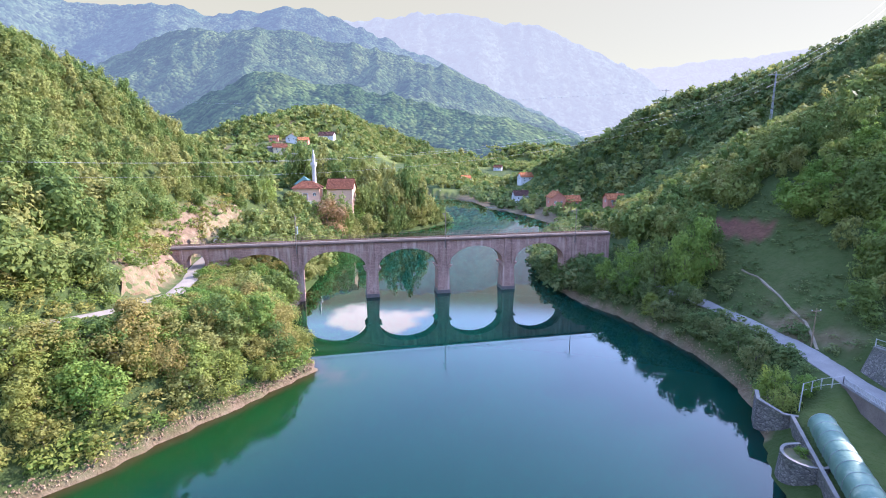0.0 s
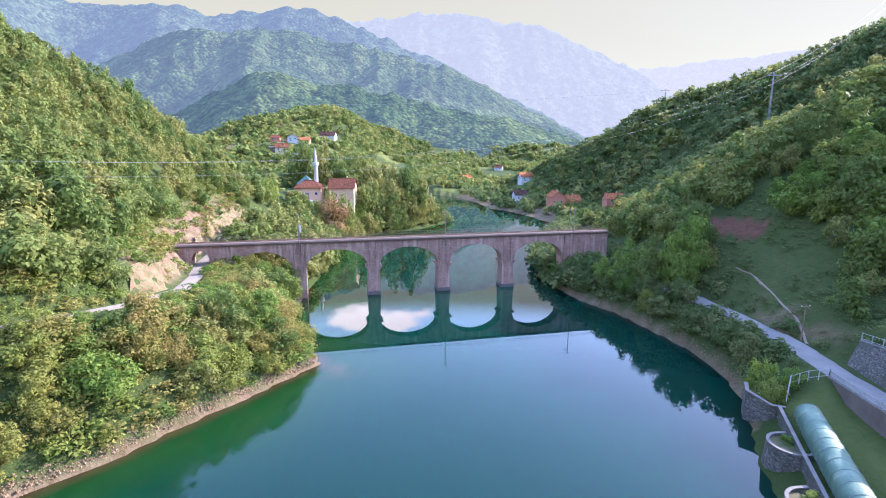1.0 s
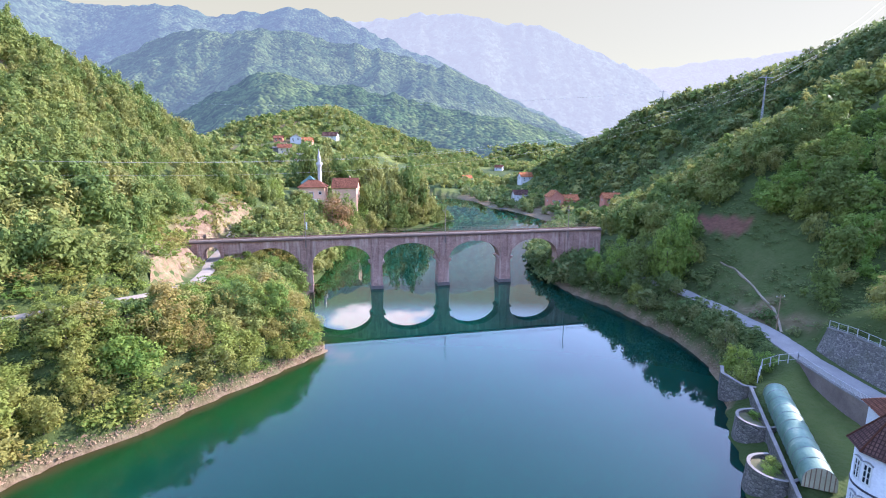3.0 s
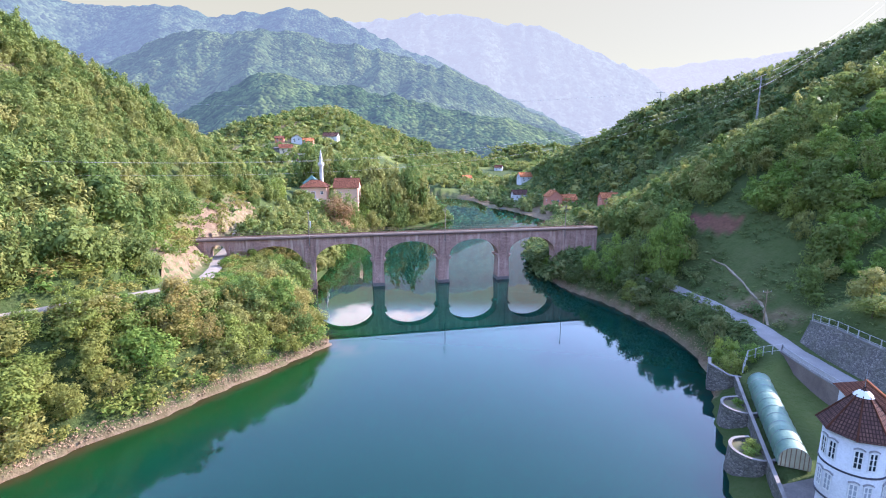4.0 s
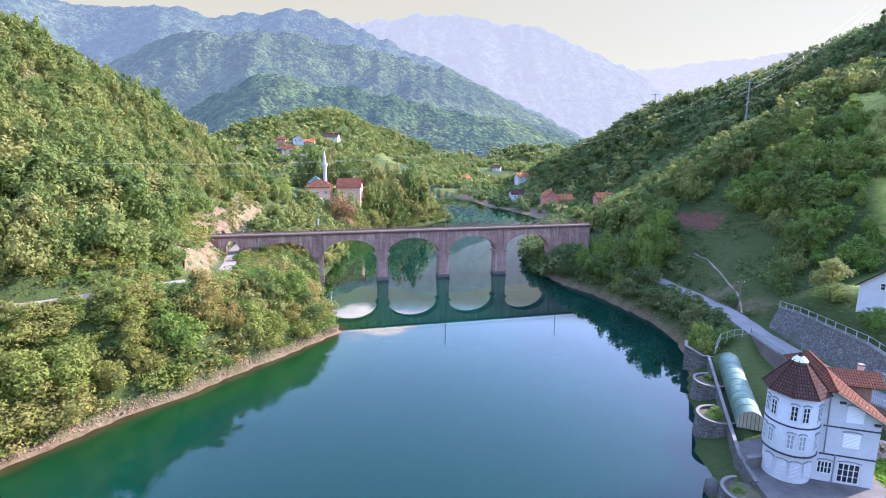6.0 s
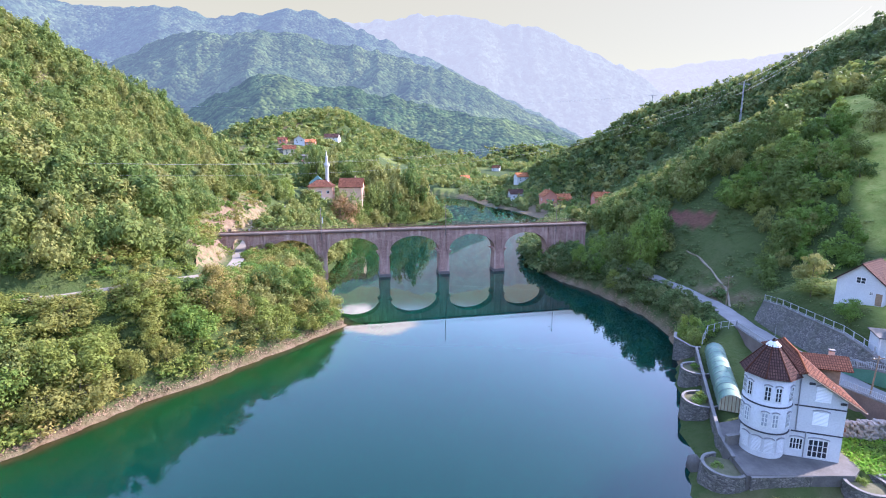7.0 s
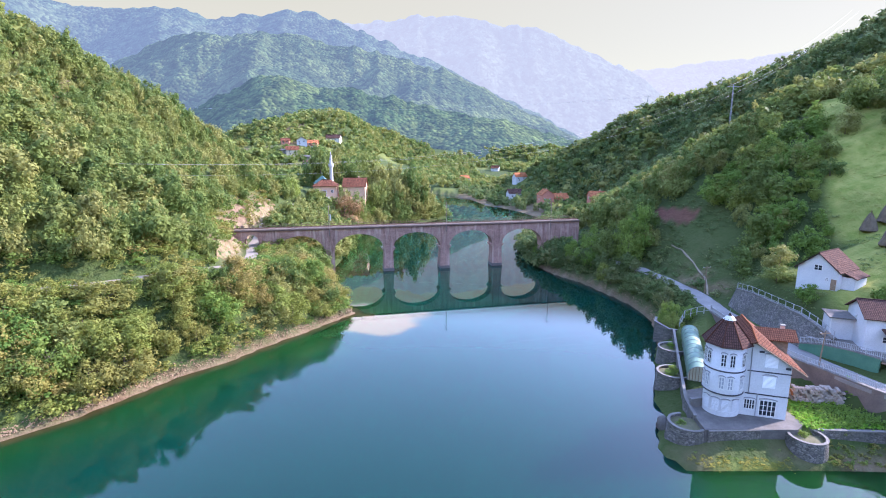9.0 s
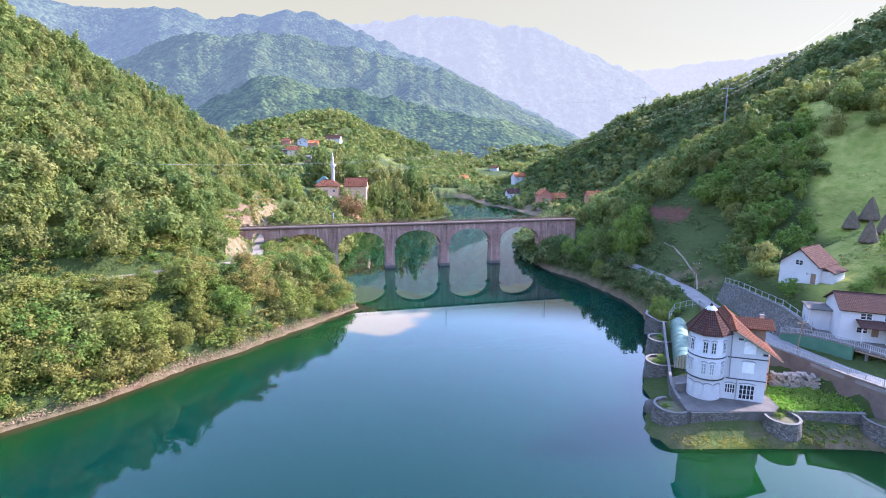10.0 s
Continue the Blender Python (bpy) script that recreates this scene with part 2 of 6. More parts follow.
M_ROAD = mottled("worn_road", (0.19, 0.178, 0.165), (0.27, 0.255, 0.235), 0.3, 0.95, 0.2, 20.0)


def tiles(name, c1, c2, across=0.25, along=0.36):
    """Clay roof tiles: rows and rolls."""
    m, n, l, b = material(name, 0.95)
    b.inputs["Specular IOR Level"].default_value = 0.12
    co = n.new("ShaderNodeTexCoord")
    t = n.new("ShaderNodeTexBrick")
    t.offset = 0.0
    t.inputs["Scale"].default_value = 1.0
    t.inputs["Brick Width"].default_value, t.inputs["Row Height"].default_value, t.inputs["Mortar Size"].default_value = across, along, 0.045
    t.inputs["Color1"].default_value, t.inputs["Color2"].default_value = (*c1, 1), (*c2, 1)
    t.inputs["Mortar"].default_value = (*(v * 0.42 for v in c1), 1)
    l.new(co.outputs["UV"], t.inputs["Vector"])
    big = add_noise(n, l, 0.8, 5.0)
    c = add_mix(n, l, add_ramp(n, l, big, (0.4, (0, 0, 0)), (0.75, (0.6, 0.6, 0.6))), t.outputs["Color"], (c1[0] * 0.5, c1[1] * 0.6, c1[2] * 0.7))
    l.new(c, b.inputs["Base Color"])
    k = n.new("ShaderNodeBump")
    k.invert = True
    k.inputs["Strength"].default_value, k.inputs["Distance"].default_value = 1.0, 0.05
    l.new(t.outputs["Fac"], k.inputs["Height"])
    l.new(k.outputs["Normal"], b.inputs["Normal"])
    return m


M_TILE = tiles("clay_tiles", (0.18, 0.068, 0.04), (0.25, 0.10, 0.058))
M_TILE_BROWN = tiles("brown_tiles", (0.105, 0.054, 0.044), (0.155, 0.08, 0.06))
M_TILE_ORANGE = tiles("orange_tiles", (0.52, 0.17, 0.07), (0.62, 0.24, 0.11))

M_GLASS, _n, _l, _b = material("window_glass", 0.08)
_b.inputs["Base Color"].default_value = (0.02, 0.025, 0.035, 1)
_b.inputs["IOR"].default_value = 1.5

# the lake: a green body under a smooth surface with faint ripples
M_WATER, _n, _l, _b = material("lake_water", 0.02)
_b.inputs["IOR"].default_value = 1.34
_sh = _n.new("ShaderNodeAttribute")
_sh.attribute_name = "shallow_and_mirror"
_big = add_noise(_n, _l, 0.02, 3.0)
_c = add_mix(_n, _l, _sh.outputs["Fac"], (0.0, 0.0245, 0.0175), (0.005, 0.040, 0.007))
_ed = _n.new("ShaderNodeAttribute")
_ed.attribute_name = "edge"
_m = _n.new("ShaderNodeMix")
_m.data_type = "RGBA"
_l.new(add_mix(_n, _l, add_ramp(_n, _l, _big, (0.3, (0, 0, 0)), (0.8, (0.35, 0.35, 0.35))), _c, (0.001, 0.031, 0.020)), _m.inputs["A"])
_m.inputs["B"].default_value = (0.05, 0.040, 0.013, 1)
_l.new(_ed.outputs["Fac"], _m.inputs["Factor"])
_l.new(_m.outputs["Result"], _b.inputs["Base Color"])
_b.subsurface_method = "BURLEY"
_b.inputs["Subsurface Weight"].default_value, _b.inputs["Subsurface Scale"].default_value = 1.0, 14.0
_b.inputs["Subsurface Radius"].default_value = (0.5, 1.0, 0.9)
_rip = add_noise(_n, _l, 0.9, 3.0)
add_bump(_n, _l, _b, _rip, 0.05, 0.02)

# the ground: grass, leaf litter, bare earth on steep and trodden places
M_GROUND, _n, _l, _b = material("hillside", 0.95)
_b.inputs["Specular IOR Level"].default_value = 0.1
_c = add_ramp(_n, _l, add_noise(_n, _l, 0.03, 6.0), (0.35, (0.044, 0.066, 0.020)), (0.6, (0.064, 0.083, 0.028)), (0.75, (0.090, 0.092, 0.040)))
_f = add_noise(_n, _l, 0.9, 5.0)
_c = add_mix(_n, _l, add_ramp(_n, _l, _f, (0.4, (0, 0, 0)), (0.75, (0.8, 0.8, 0.8))), _c, (0.034, 0.062, 0.015))
_at = _n.new("ShaderNodeAttribute")
_at.attribute_name = "bare"
_rk = add_ramp(_n, _l, add_noise(_n, _l, 0.5, 7.0), (0.3, (0.12, 0.078, 0.048)), (0.6, (0.20, 0.14, 0.09)), (0.8, (0.29, 0.22, 0.15)))
_c = add_mix(_n, _l, _at.outputs["Fac"], _c, _rk)
_at2 = _n.new("ShaderNodeAttribute")
_at2.attribute_name = "field"
_c = add_mix(_n, _l, _at2.outputs["Fac"], _c, add_ramp(_n, _l, add_noise(_n, _l, 0.8, 5.0), (0.35, (0.105, 0.045, 0.033)), (0.65, (0.165, 0.075, 0.052))))
_at3 = _n.new("ShaderNodeAttribute")
_at3.attribute_name = "pasture"
_c = add_mix(_n, _l, _at3.outputs["Fac"], _c, add_ramp(_n, _l, add_noise(_n, _l, 0.35, 6.0), (0.35, (0.17, 0.215, 0.04)), (0.65, (0.30, 0.30, 0.08))))
_l.new(_c, _b.inputs["Base Color"])
add_bump(_n, _l, _b, add_noise(_n, _l, 1.6, 6.0), 0.9, 0.35)

# ---- mesh helpers ----


def put(name, verts, faces, mat, parent=None, label="", smooth=False, m=None):
    """ONE mesh object from lists of corners and faces."""
    me = bpy.data.meshes.new(name)
    me.from_pydata([tuple(map(float, v)) for v in verts], [], [tuple(map(int, q)) for q in faces])
    me.update()
    if mat:
        me.materials.append(mat)
    if smooth:
        me.polygons.foreach_set("use_smooth", [True] * len(me.polygons))
    ob = new(name, me)
    if parent:
        ob.parent = parent
    if m is not None:
        ob.matrix_local = m
    if label:
        tagged(ob, label)
    return ob


def part(name, bm, mat, parent=None, label="", smooth=False, m=None):
    """Links a bmesh as ONE mesh object under a thing or a part."""
    me = bpy.data.meshes.new(name)
    bm.to_mesh(me)
    bm.free()
    me.materials.append(mat)
    if smooth:
        me.polygons.foreach_set("use_smooth", [True] * len(me.polygons))
    ob = new(name, me)
    if parent:
        ob.parent = parent
    if m is not None:
        ob.matrix_local = m
    if label:
        tagged(ob, label)
    return ob


def thing(name, m, label, category, group="", kind=""):
    ob = new(name)
    ob.empty_display_size = 0.1
    ob.matrix_world = m
    return tagged(ob, label, category, group, kind)


def add_box(bm, x0, x1, y0, y1, z0, z1, bevel=0.0):
    vs = [bm.verts.new(p) for p in ((x0, y0, z0), (x1, y0, z0), (x1, y1, z0), (x0, y1, z0), (x0, y0, z1), (x1, y0, z1), (x1, y1, z1), (x0, y1, z1))]
    fs = [bm.faces.new([vs[i] for i in q]) for q in ((0, 3, 2, 1), (4, 5, 6, 7), (0, 1, 5, 4), (1, 2, 6, 5), (2, 3, 7, 6), (3, 0, 4, 7))]
    if bevel:
        bmesh.ops.bevel(bm, geom=list({e for f in fs for e in f.edges}), offset=bevel, segments=1, affect="EDGES")
    return bm


def box(x0, x1, y0, y1, z0, z1, bevel=0.0):
    return add_box(bmesh.new(), x0, x1, y0, y1, z0, z1, bevel)


def tube(bm, a, b, r0, r1=None, n=6, caps=True):
    """A tapered rod from a to b."""
    r1 = r0 if r1 is None else r1
    a, b = Vector(a), Vector(b)
    q = (b - a).to_track_quat("Z", "Y")
    rings = []
    for p, r in ((a, r0), (b, r1)):
        rings.append([bm.verts.new(p + q @ Vector((r * math.cos(2 * math.pi * i / n), r * math.sin(2 * math.pi * i / n), 0))) for i in range(n)])
    for i in range(n):
        bm.faces.new((rings[0][i], rings[0][(i + 1) % n], rings[1][(i + 1) % n], rings[1][i]))
    if caps:
        bm.faces.new(rings[0][::-1])
        bm.faces.new(rings[1])
    return bm


def rod(a, b, r0, r1=None, n=6):
    return tube(bmesh.new(), a, b, r0, r1, n)


def slab(points, z0, z1):
    """A flat plate with the outline given, from z0 up to z1."""
    bm = bmesh.new()
    lo, hi = [bm.verts.new((x, y, z0)) for x, y in points], [bm.verts.new((x, y, z1)) for x, y in points]
    bm.faces.new(lo[::-1])
    bm.faces.new(hi)
    for i in range(len(points)):
        j = (i + 1) % len(points)
        bm.faces.new((lo[i], lo[j], hi[j], hi[i]))
    return bm


def lathe(profile, n=24, start=0.0, sweep=2 * math.pi):
    """A turned shape from (radius, height) pairs."""
    bm = bmesh.new()
    closed = sweep > 6.28
    k = n if closed else n + 1
    rings = [[bm.verts.new((r * math.cos(start + sweep * i / n), r * math.sin(start + sweep * i / n), z)) for i in range(k)] for r, z in profile]
    for a, b in zip(rings, rings[1:]):
        for i in range(n):
            j = (i + 1) % k
            bm.faces.new((a[i], a[j], b[j], b[i]))
    return bm


def cable(name, points, radius, mat, parent=None, label="", category=""):
    c = bpy.data.curves.new(name, "CURVE")
    c.dimensions, c.bevel_depth, c.bevel_resolution = "3D", radius, 1
    s = c.splines.new("POLY")
    s.points.add(len(points) - 1)
    for p, q in zip(s.points, points):
        p.co = (*q, 1)
    c.materials.append(mat)
    ob = new(name, c)
    if parent:
        ob.parent = parent
    return tagged(ob, label, category)


def sag(a, b, drop, n=16):
    a, b = Vector(a), Vector(b)
    return [a.lerp(b, i / n) - Vector((0, 0, drop * 4 * (i / n) * (1 - i / n))) for i in range(n + 1)]


# ---- the lie of the land ----
def line(pairs):
    a = np.array(pairs, float)
    return lambda y: np.interp(y, a[:, 0], a[:, 1])


left_shore = line([(-400, -230), (-150, -165), (-60, -118), (0, -80), (24, -62), (32, -54.6), (45, -47), (52, -41), (60, -36.2), (69, -29.8), (76, -25.3), (80, -22.6), (83, -23.2),
                   (90, -29), (105, -36), (118, -37), (150, -39), (200, -42), (224, -35), (237, -23), (246, -12.5), (271, 2), (285, 0), (330, -10), (420, -28), (470, -34), (520, -20)])
right_shore = line([(-400, 190), (-150, 110), (-60, 84), (0, 69), (16, 60), (18.6, 56), (19.4, 29.5), (24, 28), (28, 29.5), (32, 32.5), (38, 33.2), (45, 37.2), (52, 39), (58, 42),
                    (65, 45.9), (73, 47.7), (80, 48.5), (90, 47.5), (99, 44.9), (110, 41.7), (121, 35.6), (138, 31.3), (156, 30.5), (180, 34), (220, 48), (260, 62), (296, 53.5), (327, 44),
                    (340, 33.5), (396, 25.5), (445, 8), (475, -14), (520, -12)])
left_road = line([(-400, -420), (-60, -215), (0, -142), (30, -97), (43.7, -75), (54.3, -59.5), (61.5, -54), (66, -52), (76, -50.2), (89, -50.2), (104, -55), (116, -60), (145, -66), (200, -70), (260, -72), (500, -90)])
left_road_z = line([(-400, 17), (43, 15.3), (62, 14.9), (66, 14.3), (76, 12.9), (89, 11.5), (104, 10.3), (116, 9.9), (130, 10.5), (145, 13), (200, 15.5), (260, 16), (400, 12), (500, 6)])
left_steep = line([(-400, 0.6), (40, 0.62), (80, 0.66), (110, 0.75), (140, 0.84), (175, 0.77), (193, 0.71), (212, 0.42), (235, 0.12), (300, 0.05), (900, 0.03)])
right_road = line([(-60, 72), (16, 63), (24, 60.5), (30, 58.2), (37, 56.8), (50, 56), (62, 56.3), (74, 58), (87, 57.4), (102, 55), (115, 50), (128, 46), (150, 46), (200, 60), (250, 88), (300, 98), (340, 92), (380, 80), (430, 64), (480, 40), (560, 20)])
right_road_z = line([(-60, 7), (24, 6.6), (60, 6.3), (110, 6.3), (140, 6), (200, 4), (300, 3), (560, 3)])
right_steep = line([(-400, 0.4), (30, 0.36), (45, 0.40), (60, 0.44), (80, 0.60), (98, 0.78), (112, 0.78), (150, 0.66), (181, 0.52), (210, 0.48), (240, 0.56), (277, 0.67), (320, 0.65), (380, 0.60), (440, 0.51), (480, 0.48), (620, 0.14), (900, 0.08)])
garden_edge = line([(21, 47.5), (22.8, 33), (26, 33), (31, 34.3), (41, 38.2), (50.5, 42), (58.5, 45.2), (60, 46.6)])


def smooth(a, b, v):
    t = np.clip((v - a) / (b - a), 0, 1)
    return t * t * (3 - 2 * t)


_rng = np.random.RandomState(5)
_GRID = _rng.rand(64, 64)


def lumps(x, y, size):
    """Smooth noise from 0 to 1 over the plan."""
    u, v = np.asarray(x, float) / size + 1000, np.asarray(y, float) / size + 1000
    i, j = np.floor(u).astype(int), np.floor(v).astype(int)
    fu, fv = u - i, v - j
    fu, fv = fu * fu * (3 - 2 * fu), fv * fv * (3 - 2 * fv)
    g = lambda a, b: _GRID[a % 64, b % 64]
    return (g(i, j) * (1 - fu) + g(i + 1, j) * fu) * (1 - fv) + (g(i, j + 1) * (1 - fu) + g(i + 1, j + 1) * fu) * fv


def ground(x, y):
    """The height of the land at a place, in metres above the lake."""
    x, y = np.asarray(x, float), np.asarray(y, float)
    xl, xr = left_shore(y), right_shore(y)
    rough = (lumps(x, y, 23) - 0.5) * 5 + (lumps(x, y, 9) - 0.5) * 2.2 + (lumps(x, y, 60) - 0.5) * 9
    # left bank, road bench, hill
    rx, rz = left_road(y), left_road_z(y)
    t = np.clip((xl - x) / np.maximum(xl - rx - 2.4, 1), 0, 1)
    bank = 0.5 + (rz - 0.5) * t ** 0.85 + (lumps(x, y, 6) - 0.5) * 1.6 * np.minimum(t, 1 - t) * 2
    d = np.maximum(rx - 2.6 - x, 0)
    hill = rz + np.minimum(d * 1.3, 3.2) * smooth(0, 2, d) + left_steep(y) * np.minimum(np.maximum(d - 2, 0), 260 + 60 * lumps(y, y, 80)) - 0.22 * np.maximum(d - 55, 0) * smooth(140, 172, y) * (1 - smooth(200, 230, y)) + rough * smooth(4, 25, d) * np.clip(left_steep(y) * 2, 0.25, 1)
    left = np.where(x > rx - 2.6, bank, hill)
    # right bank, gardens, road bench, hill
    rx2, rz2 = right_road(y), right_road_z(y)
    t = np.clip((x - xr) / np.maximum(rx2 - xr - 2.6, 1), 0, 1)
    bank2 = 0.3 + (rz2 - 0.3) * t ** 0.9
    shelf = smooth(0.1, 1.0, x - garden_edge(y)) * smooth(22.6, 23.6, y) * (1 - smooth(58, 61, y))
    low = np.minimum(bank2, 0.3 + np.maximum(y - 19, 0) * 0.25)
    bank2 = np.where(y < 60, low * (1 - shelf) + (lambda low3, up: low3 + (rz2 - 0.05 - low3) * up)(3.1 + 0.25 * smooth(32, 40, y) + 1.2 * smooth(50, 60, y), smooth(-2.3, -0.9, x - rx2)) * shelf, bank2)
    bank2 = np.where((y < 22) & (x > 55), np.maximum(low, 0.3), bank2)
    d2 = np.maximum(x - rx2 - 2.5, 0)
    hill2 = rz2 + right_steep(y) * np.minimum(d2, 270) - np.maximum(d2 - 62 - 14 * smooth(105, 140, y), 0) * np.maximum(right_steep(y) - 0.28, 0) * (1 - smooth(175, 215, y)) - np.maximum(d2 - 150, 0) * np.maximum(right_steep(y) - 0.45, 0) * smooth(290, 330, y) + rough * smooth(6, 30, d2) * np.clip(right_steep(y) * 2, 0.2, 1)
    hill2 = hill2 + np.interp(y, [300, 380, 457, 520, 600], [0, 13, 21, 15, 0]) * smooth(10, 62, d2) * (1 - smooth(90, 170, d2)) - 7 * smooth(110, 165, d2) * smooth(310, 370, y) * (1 - smooth(480, 560, y))
    yard = smooth(10, 20, y) * (1 - smooth(62, 74, y))
    upper = np.interp(d2, [0, 2.2, 2.9, 5.5, 8, 16, 25, 36, 60, 200], [0, 0.2, 4.4, 7.6, 8.2, 9.0, 13.8, 17.5, 26, 62])
    lower = np.interp(d2, [0, 2.2, 4, 9, 20, 40, 200], [0, 0.2, 1.5, 2.2, 3.6, 11, 55])
    pick = smooth(41, 47, y)
    flat = upper * pick + lower * (1 - pick) + rz2 + rough * smooth(25, 50, d2) * 0.5
    hill2 = hill2 * (1 - yard) + flat * yard
    right = np.where(x < rx2 + 2.5, bank2, hill2)
    bed = -0.32 * np.minimum(np.minimum(x - xl, xr - x), 14)
    z = np.where(x < xl, left, np.where(x > xr, right, bed))
    # the valley's end and the wooded hills behind it
    back = smooth(380, 560, y)
    far = 84 * np.exp(-(((x + 165) / np.where(x > -165, 98, 220)) ** 2 + ((y - 740) / 320) ** 2)) + 48 * np.exp(-(((x - 130) / 260) ** 2 + ((y - 960) / 240) ** 2))
    far = far + (lumps(x, y, 70) - 0.5) * 26 * smooth(5, 40, far)
    wet = (x > xl) & (x < xr) & (y < 478)
    floor = 2.0 + 3 * lumps(x, y, 50)
    z = np.where(wet, z, np.maximum(z * (1 - back) + floor * back, 0.4) + far * smooth(330, 520, y + 60 * (1 - smooth(-120, -30, x))))
    # an unseen mountain off to the right, added to shade the ridge
    z = z + 395 * smooth(1.0, 1.45, x / np.maximum(y, 1)) * smooth(440, 540, y) * (1 - smooth(900, 1300, y))
    return z


def height(x, y):
    return float(ground(np.array([x]), np.array([y]))[0])


def steps(*runs):
    out = []
    for a, b, s in runs:
        out += list(np.arange(a, b, s))
    return np.array(out + [runs[-1][1]])


gx = steps((-3200, -500, 150), (-500, -240, 12), (-240, -130, 5), (-130, 125, 1.6), (125, 240, 5), (240, 500, 12), (500, 3200, 150))
gy = steps((-900, -120, 60), (-120, 10, 6), (10, 150, 1.6), (150, 290, 3), (290, 620, 9), (620, 1200, 20), (1200, 4200, 200))
GX, GY = np.meshgrid(gx, gy)
GZ = ground(GX, GY)


def sheet(name, X, Y, Z, mat):
    r, c = X.shape
    v = np.stack([X, Y, Z], -1).reshape(-1, 3)
    k = np.arange(r * c).reshape(r, c)
    f = np.stack([k[:-1, :-1], k[:-1, 1:], k[1:, 1:], k[1:, :-1]], -1).reshape(-1, 4)
    me = bpy.data.meshes.new(name)
    me.vertices.add(len(v))
    me.vertices.foreach_set("co", v.ravel().astype(np.float32))
    me.loops.add(f.size)
    me.loops.foreach_set("vertex_index", f.ravel().astype(np.int32))
    me.polygons.add(len(f))
    me.polygons.foreach_set("loop_start", np.arange(0, f.size, 4, dtype=np.int32))
    me.polygons.foreach_set("loop_total", np.full(len(f), 4, np.int32))
    me.polygons.foreach_set("use_smooth", np.ones(len(f), bool))
    me.update(calc_edges=True)
    me.materials.append(mat)
    return new(name, me)


land = tagged(sheet("ground", GX, GY, GZ, M_GROUND), "grassy wooded valley sides with earth banks above the lake", "ground", kind="structure")


def ground_marks(x, y, z):
    """Where the land is bare rock or shingle, and where it is ploughed."""
    xl, xr = left_shore(y), right_shore(y)
    shore = np.where((x < xl + 5) & (y < 130), 1 - smooth(0.85, 1.5, z + 0.7 * lumps(x, y, 3)), 0) + np.where((x > xr - 5) & (y > 59) & (y < 130), 1 - smooth(0.8, 1.7, z + 0.5 * lumps(x, y, 3)), 0) + np.where((x > xr - 6) & (y > 262) & (y < 500), 1 - smooth(1.5, 3.0, z), 0) * 0.8 + smooth(47, 49, x) * (1 - smooth(57, 60, x)) * (1 - smooth(20.6, 21.8, y)) * smooth(18, 19, y) * 0.8 + smooth(27, 29, x) * (1 - smooth(44, 47, x)) * smooth(17.5, 18.5, y) * (1 - smooth(22.5, 23.2, y)) * 0.4 * smooth(0.25, 0.7, lumps(x, y, 2.6))
    d = left_road(y) - x
    cut = smooth(2.5, 3.5, d) * (1 - smooth(9, 13, d)) * smooth(76, 84, y) * (1 - smooth(165, 180, y)) * smooth(0.30, 0.5, lumps(x, y, 5) * 0.6 + lumps(x, y, 11) * 0.5)
    moss = smooth(0.6, 0.75, lumps(x, y, 14)) * smooth(30, 60, d) * 0.6
    foot = smooth(59.3, 60.3, x) * (1 - smooth(63.5, 66.5, x)) * smooth(69, 73, y) * (1 - smooth(88, 95, y)) * smooth(0.3, 0.6, lumps(x, y, 4)) * 0.75
    return np.clip(shore * 0.95 + cut + moss + foot, 0, 1)


def field_mark(x, y):
    u, v = (x - 70.4) * 0.325 + (y - 117) * -0.946, (x - 70.4) * 0.946 + (y - 117) * 0.325
    return smooth(-9, -8, u) * (1 - smooth(8, 9, u)) * smooth(-2.9, -2.2, v) * (1 - smooth(2.2, 2.9, v))


def pasture_mark(x, y):
    """Grazed, sun-bleached grass on the open slope, the mown garden, and a sunlit yellow patch on the shore."""
    open_slope = smooth(86, 91, x - 0.6 * np.maximum(y - 78, 0)) * (1 - smooth(128, 140, y)) * smooth(20, 30, y)
    garden = smooth(46.5, 47.5, x) * (1 - smooth(50, 50.8, x)) * smooth(23.5, 24.2, y) * (1 - smooth(29.5, 30.5, y))
    # the sunlit patch of the mossy shore, put into the colour as yellow
    shore = smooth(19, 19.6, y) * (1 - smooth(20.4, 21.2, y)) * smooth(31, 34, x) * (1 - smooth(39, 42, x))
    meadow = 0.03 * smooth(60, 62, x) * (1 - smooth(79, 82, x)) * smooth(60, 70, y) * (1 - smooth(116, 122, y)) + 0.12 * smooth(45, 47, x) * (1 - smooth(53, 54, x)) * smooth(32, 36, y) * (1 - smooth(60, 62, y)) + 0.8 * smooth(63, 68, x) * smooth(28, 40, y) * (1 - smooth(64, 70, y))
    far = meadow + 0.3 * smooth(0.56, 0.68, lumps(x, y, 38)) * smooth(300, 400, y)
    far = far + 0.6 * smooth(0.25, 0.6, lumps(x, y, 19)) * smooth(8, 20, left_road(y) - x) * (1 - smooth(190, 230, y))
    return np.clip(open_slope * (0.7 + 0.5 * lumps(x, y, 8)) + garden * 0.8 + shore * 0.6 + far, 0, 1)


for _name, _v in (("bare", ground_marks(GX, GY, GZ)), ("field", field_mark(GX, GY)), ("pasture", pasture_mark(GX, GY))):
    _at = land.data.attributes.new(_name, "FLOAT", "POINT")
    _at.data.foreach_set("value", _v.ravel().astype(np.float32))

